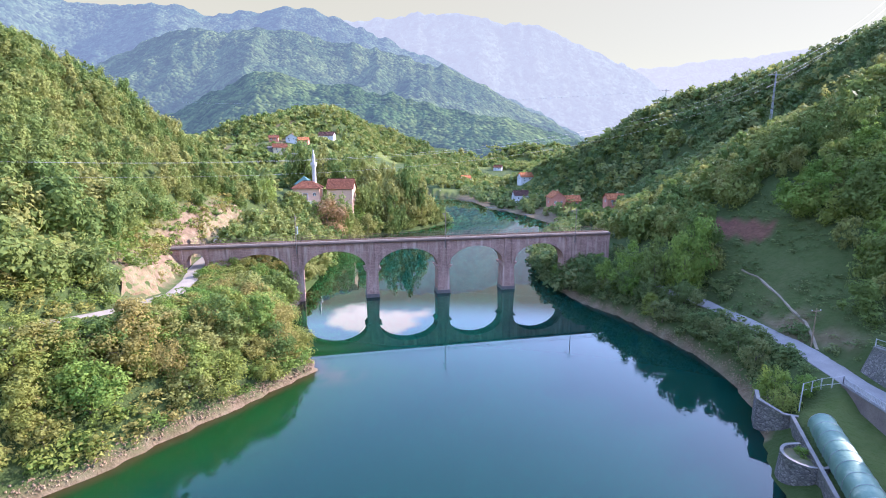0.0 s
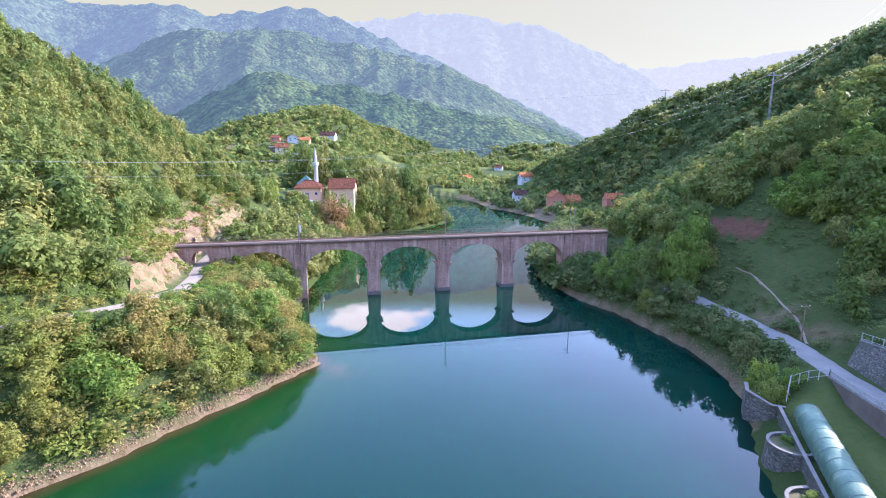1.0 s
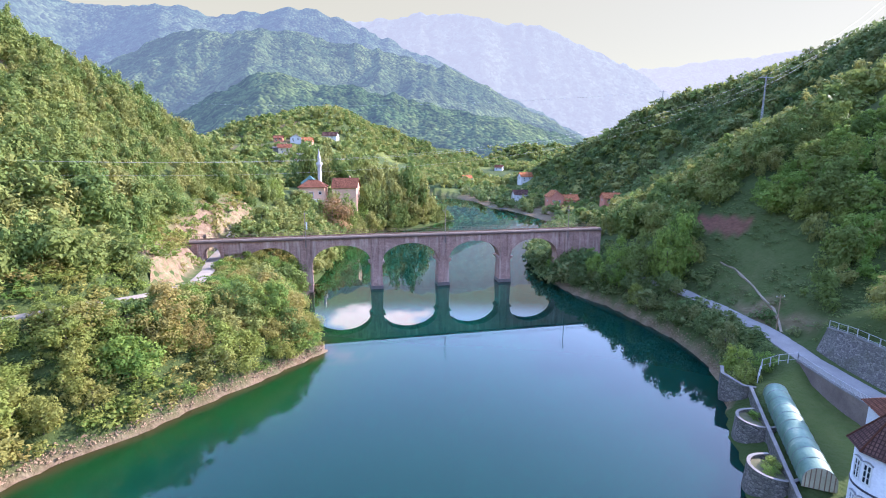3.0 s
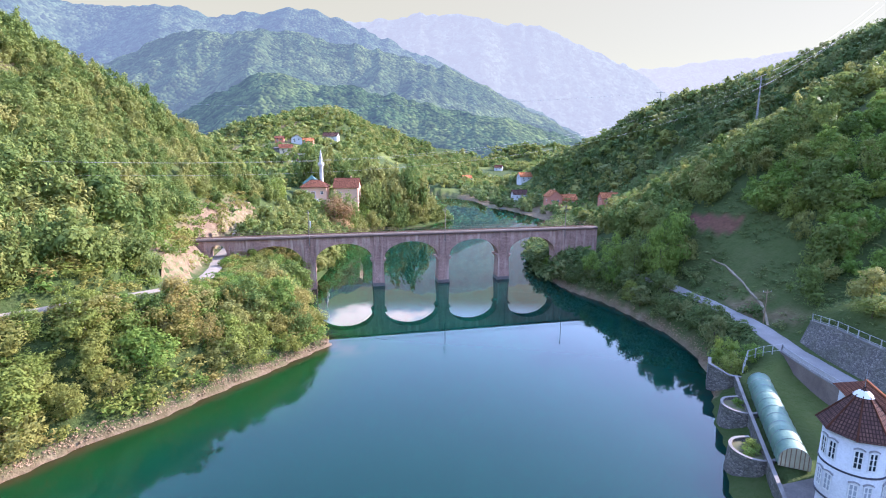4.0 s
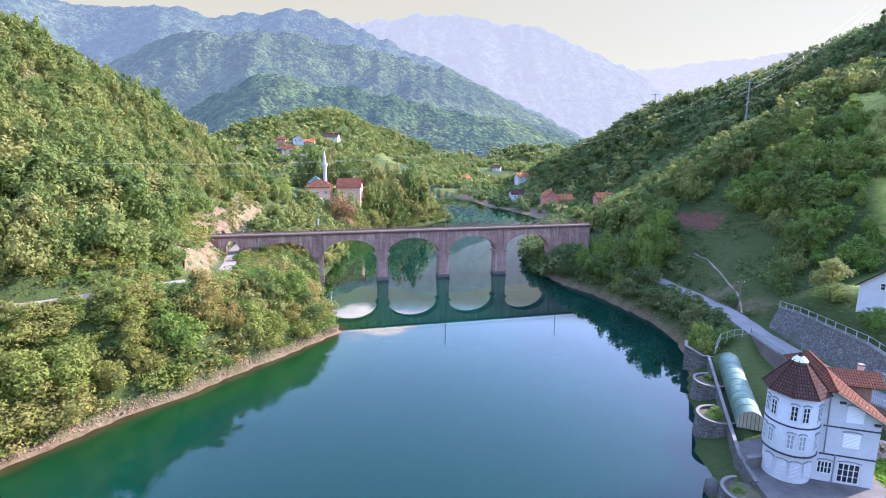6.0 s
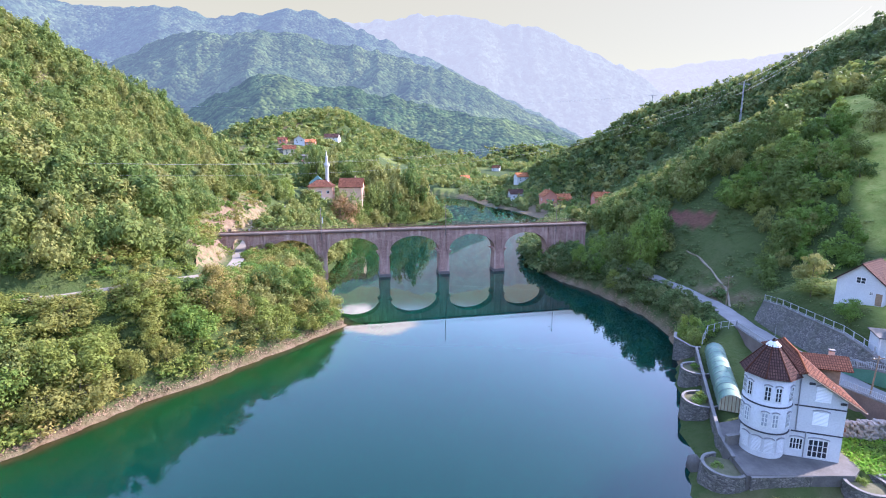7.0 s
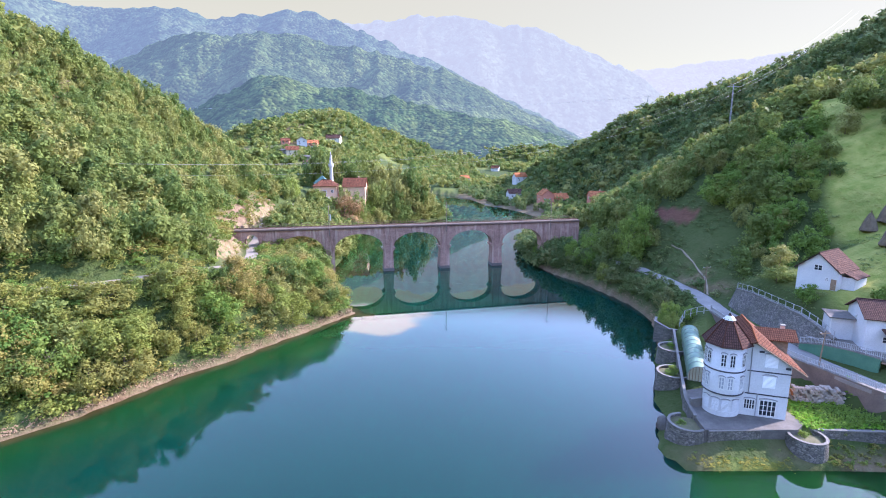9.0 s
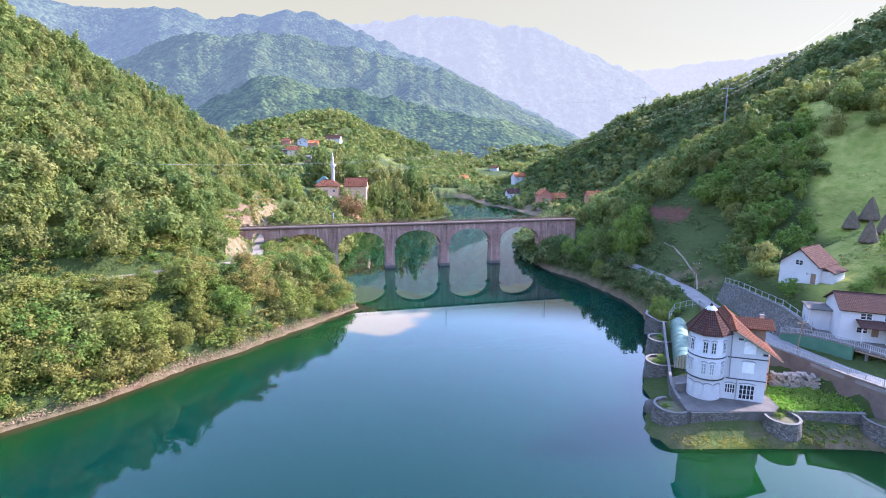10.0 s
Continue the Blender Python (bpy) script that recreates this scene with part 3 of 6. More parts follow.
WX, WY = np.meshgrid(steps((-330, -110, 20), (-110, 90, 1.25), (90, 330, 20)), steps((-900, -120, 60), (-120, 0, 4), (0, 140, 1.5), (140, 480, 10), (480, 500, 20)))
water = tagged(sheet("water", WX, WY, np.zeros_like(WX), M_WATER), "calm green-blue lake with mirror reflections", "water", kind="structure")
# the left shallows, and a green tint put where the villa is mirrored
_at = water.data.attributes.new("shallow_and_mirror", "FLOAT", "POINT")
_at.data.foreach_set("value", np.maximum(1 - smooth(4, 30, WX - left_shore(WY) + 8 * lumps(WX, WY, 15)), (1 - smooth(4, 17, 19.4 - WY)) * smooth(24, 32, WX) * (1 - smooth(19, 22, WY))).ravel().astype(np.float32))

# stones and weed that show through the first metres of water
_off = np.where(WY < 132, WX - left_shore(WY), 99.0)
_tip = np.hypot((WX + 18.5) * 0.8, WY - 78.5)
_at = water.data.attributes.new("edge", "FLOAT", "POINT")
_at.data.foreach_set("value", np.clip(0.9 * (1 - smooth(0.3, 2.6 + 1.5 * lumps(WX, WY, 4), _off)) + 0.6 * (1 - smooth(0.5, 5.5, _tip)) * smooth(0.3, 0.6, lumps(WX, WY, 2.2)), 0, 1).ravel().astype(np.float32))


# ---- far mountains ----
def mountains(name, D, crest, mat, seed, depth=0.42, relief=0.62, cols=200, rows=60, trees=0.0):
    """A chain of mountains at about the distance D; crest: bearing (x over y) and rise (z over y) of its skyline."""
    a = np.array(crest)
    bear = np.linspace(a[0, 0], a[-1, 0], cols)
    rise = np.interp(bear, a[:, 0], a[:, 1])
    k = cols // 80 * 2 + 1
    rise = np.convolve(np.pad(rise, k // 2, mode="edge"), np.ones(k) / k, "valid")
    rise = rise + ((lumps(bear * 40 + seed, bear, 1.0) - 0.5) * 0.010 + (lumps(bear * 110 + seed, bear, 1.0) - 0.5) * 0.005) * np.clip(rise * 12, 0, 1)
    t = np.concatenate([np.linspace(0, 1, rows), np.linspace(1.04, 1.3, 6)])
    B, T = np.meshgrid(bear, t)
    Rr = np.tile(rise, (len(t), 1))
    Y = D * (1 - depth + depth * T)
    crest_z = 37 + Rr * D
    prof = np.where(T <= 1, T, 1 - (T - 1) * 0.8)
    X = B * Y
    down = lambda size, sd: lumps(X + sd, (Y + sd) * 0.4, size * D)
    ridge = (1 - np.abs(2 * down(0.17, seed * 371) - 1)) * 0.62 + (1 - np.abs(2 * down(0.075, seed * 533) - 1)) * 0.26 + down(0.03, seed * 97) * 0.10 - 0.52
    bulge = np.clip(np.sin(np.clip(T, 0, 1) * math.pi), 0, 1)
    Z = crest_z * (prof + ridge * bulge * relief) + (lumps(X, Y, 0.012 * D) - 0.5) * 0.006 * D + (lumps(X, Y, 11) + 0.8 * lumps(X, Y, 24) - 0.9) * trees
    return tagged(sheet(name, X, Y, Z, mat), "distant wooded mountains in blue morning haze", "mountain", kind="structure")


# the haze is emission, bluish and stronger for each farther chain
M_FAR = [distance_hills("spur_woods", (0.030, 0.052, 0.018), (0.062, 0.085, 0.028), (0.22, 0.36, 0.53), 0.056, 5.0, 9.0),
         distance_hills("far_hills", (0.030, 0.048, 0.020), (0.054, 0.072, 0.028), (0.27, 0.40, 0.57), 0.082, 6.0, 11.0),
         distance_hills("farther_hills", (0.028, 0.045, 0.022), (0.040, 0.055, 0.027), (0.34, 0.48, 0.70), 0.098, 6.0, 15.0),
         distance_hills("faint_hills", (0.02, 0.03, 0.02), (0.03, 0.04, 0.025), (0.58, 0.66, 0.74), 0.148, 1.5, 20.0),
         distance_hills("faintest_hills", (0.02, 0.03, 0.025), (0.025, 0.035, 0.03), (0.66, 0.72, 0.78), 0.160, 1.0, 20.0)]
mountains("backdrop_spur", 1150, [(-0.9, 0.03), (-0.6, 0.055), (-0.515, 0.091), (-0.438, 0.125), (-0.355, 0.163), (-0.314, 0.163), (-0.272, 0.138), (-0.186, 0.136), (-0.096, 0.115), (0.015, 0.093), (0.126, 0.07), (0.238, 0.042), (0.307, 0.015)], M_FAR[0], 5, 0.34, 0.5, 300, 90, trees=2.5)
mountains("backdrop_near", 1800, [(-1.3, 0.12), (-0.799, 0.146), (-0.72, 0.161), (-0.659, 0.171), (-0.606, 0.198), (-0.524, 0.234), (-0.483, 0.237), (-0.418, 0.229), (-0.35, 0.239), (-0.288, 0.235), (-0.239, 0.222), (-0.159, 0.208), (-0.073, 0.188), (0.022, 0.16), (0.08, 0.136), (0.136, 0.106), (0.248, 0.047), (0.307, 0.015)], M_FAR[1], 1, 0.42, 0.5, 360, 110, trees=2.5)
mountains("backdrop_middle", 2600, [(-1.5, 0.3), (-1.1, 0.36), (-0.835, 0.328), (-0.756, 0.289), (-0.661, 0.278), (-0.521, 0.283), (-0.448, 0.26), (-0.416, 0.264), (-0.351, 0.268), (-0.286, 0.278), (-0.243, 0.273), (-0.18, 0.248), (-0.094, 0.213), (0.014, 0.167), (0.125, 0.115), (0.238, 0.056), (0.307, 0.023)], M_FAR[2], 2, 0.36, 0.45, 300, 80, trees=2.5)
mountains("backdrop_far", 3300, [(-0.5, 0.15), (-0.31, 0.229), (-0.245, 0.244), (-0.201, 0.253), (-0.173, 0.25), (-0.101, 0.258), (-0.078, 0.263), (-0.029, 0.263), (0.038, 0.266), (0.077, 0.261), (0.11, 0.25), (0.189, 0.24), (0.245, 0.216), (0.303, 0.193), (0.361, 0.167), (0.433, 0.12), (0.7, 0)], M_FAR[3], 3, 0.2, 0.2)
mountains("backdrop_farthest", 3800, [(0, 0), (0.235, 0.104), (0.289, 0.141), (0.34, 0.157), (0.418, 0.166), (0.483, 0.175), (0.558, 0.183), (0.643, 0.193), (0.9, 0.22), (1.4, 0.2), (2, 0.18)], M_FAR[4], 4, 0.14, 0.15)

# ---- woods ----
def crown_shape(rng, leaves, leaf, lobes=6, tall=1.0, narrow=1.0):
    """The leaf clumps of a crown about 1 high and wide, as triangles: an array of (leaves, 3, 3)."""
    cent = []
    for i in range(lobes):
        a, h = rng.rand() * 6.28, rng.rand() ** 0.9
        reach = (0.12 + 0.30 * math.sin(math.pi * min(1, 0.18 + 0.8 * h))) * narrow * (0.25 + 0.75 * rng.rand() ** 0.5)
        cent.append((reach * math.cos(a), reach * math.sin(a), 0.14 + 0.72 * h, (0.07 + 0.12 * rng.rand()) * (1.15 - 0.5 * h) * (0.5 + 0.5 * narrow)))
    cent.append((0, 0, 0.42, 0.24 * narrow))
    cent.append((rng.normal() * 0.04, rng.normal() * 0.04, 0.86, 0.10))
    cent = np.array(cent)
    w = cent[:, 3] ** 1.8
    pick = rng.choice(len(cent), leaves, p=w / w.sum())
    d = rng.normal(size=(leaves, 3))
    d /= np.linalg.norm(d, axis=1, keepdims=True)
    rad = cent[pick, 3:4] * (0.42 + 0.95 * rng.rand(leaves, 1))
    p = cent[pick, :3] + d * rad
    nrm = d * 1.05 + rng.normal(size=(leaves, 3)) * 0.36 + np.array([0, 0, 0.4])
    nrm /= np.linalg.norm(nrm, axis=1, keepdims=True)
    ax = np.cross(nrm, rng.normal(size=(leaves, 3)))
    ax /= np.linalg.norm(ax, axis=1, keepdims=True)
    ay = np.cross(nrm, ax)
    s = leaf * (0.65 + 0.95 * rng.rand(leaves, 1))
    b = 0.42 + 0.33 * rng.rand(leaves, 1)
    q = np.stack([p - ax * s, p + ax * s * 0.6 + ay * s * b, p + ax * s * 0.7 - ay * s * b], 1)
    q[:, :, 2] *= tall
    return q


def leaf_mesh(name, leaves_at, mat, tint=None):
    n = len(leaves_at)
    me = bpy.data.meshes.new(name)
    me.vertices.add(n * 3)
    me.vertices.foreach_set("co", np.ascontiguousarray(leaves_at, np.float32).ravel())
    me.loops.add(n * 3)
    me.loops.foreach_set("vertex_index", np.arange(n * 3, dtype=np.int32))
    me.polygons.add(n)
    me.polygons.foreach_set("loop_start", np.arange(0, n * 3, 3, dtype=np.int32))
    me.polygons.foreach_set("loop_total", np.full(n, 3, np.int32))
    me.update(calc_edges=True)
    me.materials.append(mat)
    if tint is not None:
        at = me.attributes.new("tint", "FLOAT", "POINT")
        at.data.foreach_set("value", np.repeat(tint, 3).astype(np.float32))
    return me


def trunk_mesh(name, rng, limbs=5):
    """A tapered trunk with limbs, for a tree 1 high."""
    bm = bmesh.new()
    top = Vector((rng.normal() * 0.03, rng.normal() * 0.03, 0.62))
    mid = Vector((rng.normal() * 0.02, rng.normal() * 0.02, 0.3))
    tube(bm, (0, 0, -0.06), mid, 0.022, 0.016, 6)
    tube(bm, mid, top, 0.016, 0.006, 6)
    for i in range(limbs):
        a, h = rng.rand() * 6.28, 0.2 + 0.35 * rng.rand()
        base = Vector((0, 0, 0)).lerp(mid, min(1, h / 0.3)) if h < 0.3 else mid.lerp(top, (h - 0.3) / 0.32)
        tip = base + Vector((math.cos(a) * 0.24, math.sin(a) * 0.24, 0.12 + 0.12 * rng.rand()))
        tube(bm, base, tip, 0.009, 0.003, 5)
    me = bpy.data.meshes.new(name)
    bm.to_mesh(me)
    bm.free()
    me.materials.append(M_BARK)
    return me


def tree_kinds(count, leaves, leaf, mat, seed, tall=1.0, narrow=1.0, lobes=22):
    out = []
    for i in range(count):
        rng = np.random.RandomState(seed + i)
        out.append((leaf_mesh("crown", crown_shape(rng, leaves, leaf, lobes, tall, narrow), mat), trunk_mesh("trunk", rng)))
    return out


KINDS = {"bank": tree_kinds(6, 2900, 0.0265, M_LEAF_BANK, 100, narrow=1.25),
         "wood": tree_kinds(5, 1900, 0.034, M_LEAF, 200, narrow=1.15),
         "fresh": tree_kinds(4, 2500, 0.028, M_LEAF_FRESH_LIT, 300, narrow=1.2),
         "shade": tree_kinds(4, 1900, 0.034, M_LEAF_COOL, 700, narrow=1.15),
         "rust": tree_kinds(1, 3200, 0.022, M_LEAF_RUST, 400, narrow=0.95),
         "distant": tree_kinds(5, 700, 0.055, M_LEAF, 600, narrow=1.15),
         "poplar": tree_kinds(2, 1800, 0.03, M_LEAF, 500, narrow=0.85, lobes=18)}


def tree(x, y, tall, wide, kind, rng, label, group, name="tree"):
    crown_me, trunk_me = KINDS[kind][rng.randint(len(KINDS[kind]))]
    root = thing(name, pose(x, y, height(x, y) - 0.05, 0, 0, rng.rand() * 360), label, "tree", group)
    for nm, me in (("trunk", trunk_me), ("crown", crown_me)):
        ob = new(nm, me)
        ob.parent = root
        ob.scale = (wide, wide, tall)
    return root


def woods(name, spots, shapes, mat, seed, label):
    """ONE mesh of the crowns of a wood. spots: rows of x, y, height, width."""
    rng = np.random.RandomState(seed)
    out, tint = [], []
    zs = ground(spots[:, 0], spots[:, 1])
    for (x, y, h, w), z in zip(spots, zs):
        q = shapes[rng.randint(len(shapes))]
        a = rng.rand() * 6.28
        c, s = math.cos(a), math.sin(a)
        r = np.array([[c, -s, 0], [s, c, 0], [0, 0, 1]])
        out.append((q @ r.T) * np.array([w, w, h]) + np.array([x, y, z - 0.06 * h]))
        tint.append(np.full(len(q), rng.rand() * 0.999))
    return tagged(new(name, leaf_mesh(name, np.concatenate(out), mat, np.concatenate(tint))), label, "woods", kind="stuff")


def scatter(seed, x0, x1, y0, y1, gap, keep, h=(6, 11), wide=0.8):
    """Uneven spots over a stretch of the plan, where keep(x, y) allows them."""
    rng = np.random.RandomState(seed)
    xs, ys = np.arange(x0, x1, gap), np.arange(y0, y1, gap)
    X, Y = np.meshgrid(xs, ys)
    X, Y = (X + rng.uniform(-0.5, 0.5, X.shape) * gap).ravel(), (Y + rng.uniform(-0.5, 0.5, Y.shape) * gap).ravel()
    ok = keep(X, Y)
    X, Y = X[ok], Y[ok]
    H = rng.uniform(*h, len(X)) * (0.85 + 0.3 * lumps(X, Y, 17))
    return np.stack([X, Y, H, H * wide * rng.uniform(0.8, 1.25, len(X))], 1)


def shapes(count, leaves, leaf, seed, narrow=1.15):
    return [crown_shape(np.random.RandomState(seed + i), leaves, leaf, 12, 1.0, narrow) for i in range(count)]


def below_lane(spots):
    """Keeps the trees under the lane from standing in front of it."""
    gap = spots[:, 0] - left_road(spots[:, 1])
    room = left_road_z(spots[:, 1]) + 1.0 - ground(spots[:, 0], spots[:, 1]) + 0.2 * np.maximum(gap - 5, 0) + 5.0 * np.maximum(lumps(spots[:, 0], spots[:, 1], 6) - 0.45, 0)
    k = np.clip(room / spots[:, 2], 0.22, 1)
    k = np.where((gap > -4) & (gap < 22), k, 1)
    spots[:, 2] *= k
    spots[:, 3] *= np.sqrt(k)
    return spots


def left_hill(x, y):
    d = left_road(y) - x
    return (d > 4.5) & ~((d > 4) & (d < 12) & (y > 78) & (y < 180) & (lumps(x, y, 7) > 0.2))


def left_bank(x, y):
    return (x < left_shore(y) - 1.3) & (x > left_road(y) + 2.8)


def right_hill(x, y):
    d = x - right_road(y)
    z = field_mark(x, y)
    meadow = (d > 4) & (y > 72) & (y < 121) & (x > 61) & (x < np.interp(y, [72, 88, 108, 119], [66, 73.5, 86, 91]))
    yard = ((y < 68) & (x < 78)) | ((y < 76) & (x < 102))
    pasture = (x > 80 + 0.6 * np.maximum(y - 78, 0)) & (y < 135) & (lumps(x, y, 9) < 0.78)
    return (d > 5) & (z < 0.1) & (y > 15) & ~meadow & ~yard & ~pasture & (lumps(x, y, 13) * 0.6 + lumps(x, y, 5) * 0.4 > 0.3) & ~near_village(x, y)


VILLAGE = ((-160, 463), (-146, 468), (-137, 471), (-141, 417), (-139, 562), (-117, 384))
FAR_HOUSES = ((70, 316), (79, 319), (54, 369), (72, 456), (96.5, 288))


def near_village(x, y):
    """The open ground round and below the hill village's houses."""
    out = np.zeros(np.shape(x), bool)
    for hx, hy in VILLAGE + ((22, 558), (70, 690), (72, 456)):
        out |= (np.abs(x - hx - 2) < 10) & (y > hy - 26) & (y < hy + 12)
    return out


def far_gardens(x, y):
    out = (x > right_shore(y) + 5) & (np.abs(x - right_road(y)) > 4)
    for hx, hy in FAR_HOUSES:
        out &= ~((np.abs(x - hx - 3) < 10) & (y > hy - 15) & (y < hy + 13))
    return out


SH_NEAR, SH_MID, SH_FAR, SH_DOT = shapes(9, 1250, 0.0375, 11), shapes(6, 150, 0.115, 31), shapes(5, 600, 0.056, 51), shapes(6, 48, 0.19, 71)
woods("hillside_woods", scatter(1, -140, -48, 30, 205, 4.6, lambda x, y: left_hill(x, y) & (lumps(x, y, 16) * 0.7 + lumps(x, y, 7) * 0.3 > 0.2), (5, 12), 0.82), SH_NEAR, M_LEAF, 1, "dense broadleaf woods on a steep sunlit hillside")
woods("hillside_woods_above", scatter(2, -330, -140, 40, 330, 7.0, left_hill, (7, 11), 1.0), SH_MID, M_LEAF, 2, "dense broadleaf woods high on a hillside")
woods("shaded_woods", scatter(3, 60, 122, 15, 128, 4.8, right_hill, (4, 12), 0.85), SH_NEAR, M_LEAF, 3, "dark broadleaf woods on a shaded hillside")
woods("shaded_woods_behind", scatter(23, 60, 170, 15, 205, 4.8, lambda x, y: right_hill(x, y) & ~((x < 122) & (y < 128)), (4, 12.5), 0.85), shapes(8, 480, 0.058, 81), M_LEAF, 23, "broadleaf woods on a shaded ridge")
woods("shaded_woods_above", scatter(4, 70, 400, 90, 520, 7.6, lambda x, y: right_hill(x, y) & ~((x < 150) & (y < 205)), (5.5, 11.5), 1.0), shapes(6, 150, 0.098, 33), M_LEAF_COOL, 4, "woods running up a shaded ridge")
woods("valley_woods", scatter(5, -420, 420, 205, 1050, 8.4, lambda x, y: ((x < left_shore(y) - 4) | (x > right_shore(y) + np.where((y > 275) & (y < 480), 30, 8)) | (y > 490)) & ~((x > -80) & (x < -30) & (y > 200) & (y < 246)) & ~near_village(x, y) & (lumps(x, y, 60) > 0.3) & (np.abs(x) < 0.75 * y) & (pasture_mark(x, y) < 0.4 + 0.5 * lumps(x, y, 11)), (5, 10), 1.15), SH_DOT, M_LEAF, 5, "far broadleaf woods on the valley's hills")

woods("far_shore_trees", scatter(13, 20, 110, 268, 475, 7.5, far_gardens, (4, 8.5), 1.0), SH_DOT, M_LEAF_COOL, 13, "garden trees between the far shore's houses")
woods("far_bank_woods", np.concatenate([scatter(9, -68, -36, 136, 216, 4.2, lambda x, y: (x < left_shore(y) - 1) & (x > left_road(y) + 3.5), (5, 10), 0.95), scatter(14, -60, 6, 134, 300, 3.0, lambda x, y: (x < left_shore(y) + 0.4) & (x > left_shore(y) - 7), (3.5, 7.5), 1.1)]), SH_FAR, M_LEAF, 9, "trees and scrub along the bank behind the bridge")
woods("bank_undergrowth", below_lane(scatter(10, -112, -20, 8, 130, 1.7, lambda x, y: (x < left_shore(y) - 0.3 - 0.9 * lumps(x, y, 5)) & (np.abs(x - left_road(y)) > 2.9) & (x > left_road(y) - np.where(y > 78, 0, 9)), (1.2, 2.8), 1.3)), shapes(5, 190, 0.08, 91, 1.5), M_LEAF_BANK, 10, "thick scrub and saplings on the steep bank")
woods("shore_undergrowth", np.concatenate([scatter(11, 30, 66, 68, 150, 1.9, lambda x, y: (x > right_shore(y) + 1.3 + 0.9 * lumps(x, y, 5)) & (np.abs(x - right_road(y)) > 2.7) & (x < right_road(y) + np.where(y < 100, 3.6, 7)), (1.0, 2.8), 1.25), scatter(17, 28, 90, 126, 262, 3.2, lambda x, y: (x > right_shore(y) - 0.2) & (x < right_shore(y) + 11), (3.0, 6.5), 1.1)]), shapes(5, 150, 0.095, 95, 1.5), M_LEAF_COOL, 11, "low scrub along the shaded shore")

woods("cutting_scrub", scatter(18, -120, -52, 30, 182, 2.1, lambda x, y: (left_road(y) - x > 3.2) & (left_road(y) - x < 13) & (lumps(x, y, 5) > np.where(y > 76, 0.42, 0.15)), (0.8, 2.8), 1.3), shapes(5, 130, 0.1, 97, 1.5), M_LEAF_BANK, 18, "low scrub on the rock cutting above the lane")

_r = np.random.RandomState(77)
for x, y, h, w in below_lane(scatter(6, -112, -20, 8, 128, 3.5, left_bank, (4, 8.5), 1.0)):
    tree(x, y, h, w, "bank" if _r.rand() < 0.72 else ("fresh" if _r.rand() < 0.5 else "wood"), _r, "bushy olive-green tree on the steep lake bank", "trees on the sunlit bank")
for x, y, h, w in scatter(7, 30, 62, 76, 150, 3.1, lambda x, y: (x > right_shore(y) + 2.0) & (x < right_road(y) - np.where(y < 96, 4.6, 2.8)), (3.5, 7.0), 0.95):
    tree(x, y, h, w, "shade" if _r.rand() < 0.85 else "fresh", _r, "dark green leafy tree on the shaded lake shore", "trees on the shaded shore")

for x, y, h, w, k in ((53.5, 107, 15, 9, "fresh"), (57.5, 110, 16, 10, "fresh"), (61, 114, 14, 10, "wood"), (52, 116, 13, 9, "wood"), (47, 121, 11, 8, "fresh"), (49.5, 112, 10, 8, "wood")):
    tree(x, y, h, w, k, _r, "tall leafy tree beside the shaded lake road", "trees beside the road")
for x, y, h, w, k in ((-25, 243, 31, 15, "poplar"), (-18, 248, 33, 16, "wood"), (-11, 254, 27, 15, "poplar"), (-33, 236, 22, 13, "wood"), (-37, 230, 20, 12, "wood"), (-24, 238, 18, 11, "wood"), (-16, 246, 16, 11, "wood"),
                   (-74, 266, 28, 18, "wood"), (-66, 276, 30, 18, "wood"), (-58, 268, 26, 16, "poplar"), (-50, 280, 30, 18, "wood"), (-44, 272, 26, 15, "poplar"), (-38, 258, 24, 15, "wood"), (-80, 280, 28, 17, "wood"), (-33, 276, 26, 16, "wood"),
                   (-62, 212, 3.5, 5, "fresh"), (-54, 211, 4, 5, "wood"), (-48, 212, 6, 6, "wood"), (-46, 207, 6, 6, "fresh"), (-40, 214, 9, 8, "wood"), (-70, 203, 4, 5, "wood"), (-60, 200, 6, 7, "wood"), (-52, 200, 8, 8, "fresh"), (-8, 262, 13, 10, "wood"), (-27, 236, 14, 9, "poplar"), (-2, 270, 9, 9, "wood"), (-50, 210, 10, 8, "fresh"),
                   (-58, 208, 5, 6, "fresh"), (-66, 208, 5, 6, "wood"), (-34, 222, 12, 9, "wood"), (-40, 226, 11, 8, "fresh"), (-20, 262, 27, 15, "poplar"), (-36, 262, 20, 13, "wood"), (-46, 250, 18, 12, "wood"), (-74, 208, 12, 9, "fresh"), (-55, 214, 7.5, 8, "wood"), (-50.5, 213.5, 8, 8, "fresh"), (-47.5, 215, 9, 8, "wood")):
    tree(x, y, h, w, k, _r, {"rust": "rust-brown dying tree beside the far bank", "poplar": "tall slender tree on the far bank"}.get(k, "full green tree on the far bank"), "trees on the far bank")
for x, y, h, w in scatter(8, -62, 4, 196, 275, 6.6, lambda x, y: (x < left_shore(y) - 1.5) & (x > left_road(y) + 3) & ~((x < -38) & (y > 214)), (5, 9), 1.0):
    tree(x, y, h, w, "distant", _r, "full green tree on the far bank", "trees on the far bank")
for x, y, top, w in ((-140, 161, 86, 8), (-143.5, 164, 84, 7), (-136, 160, 79, 7), (-148, 166, 82, 9)):
    tree(x, y, min(max(top - height(x, y), 9), 22), w, "poplar", _r, "tall slender dark tree high on the hillside", "tall trees on the hill")
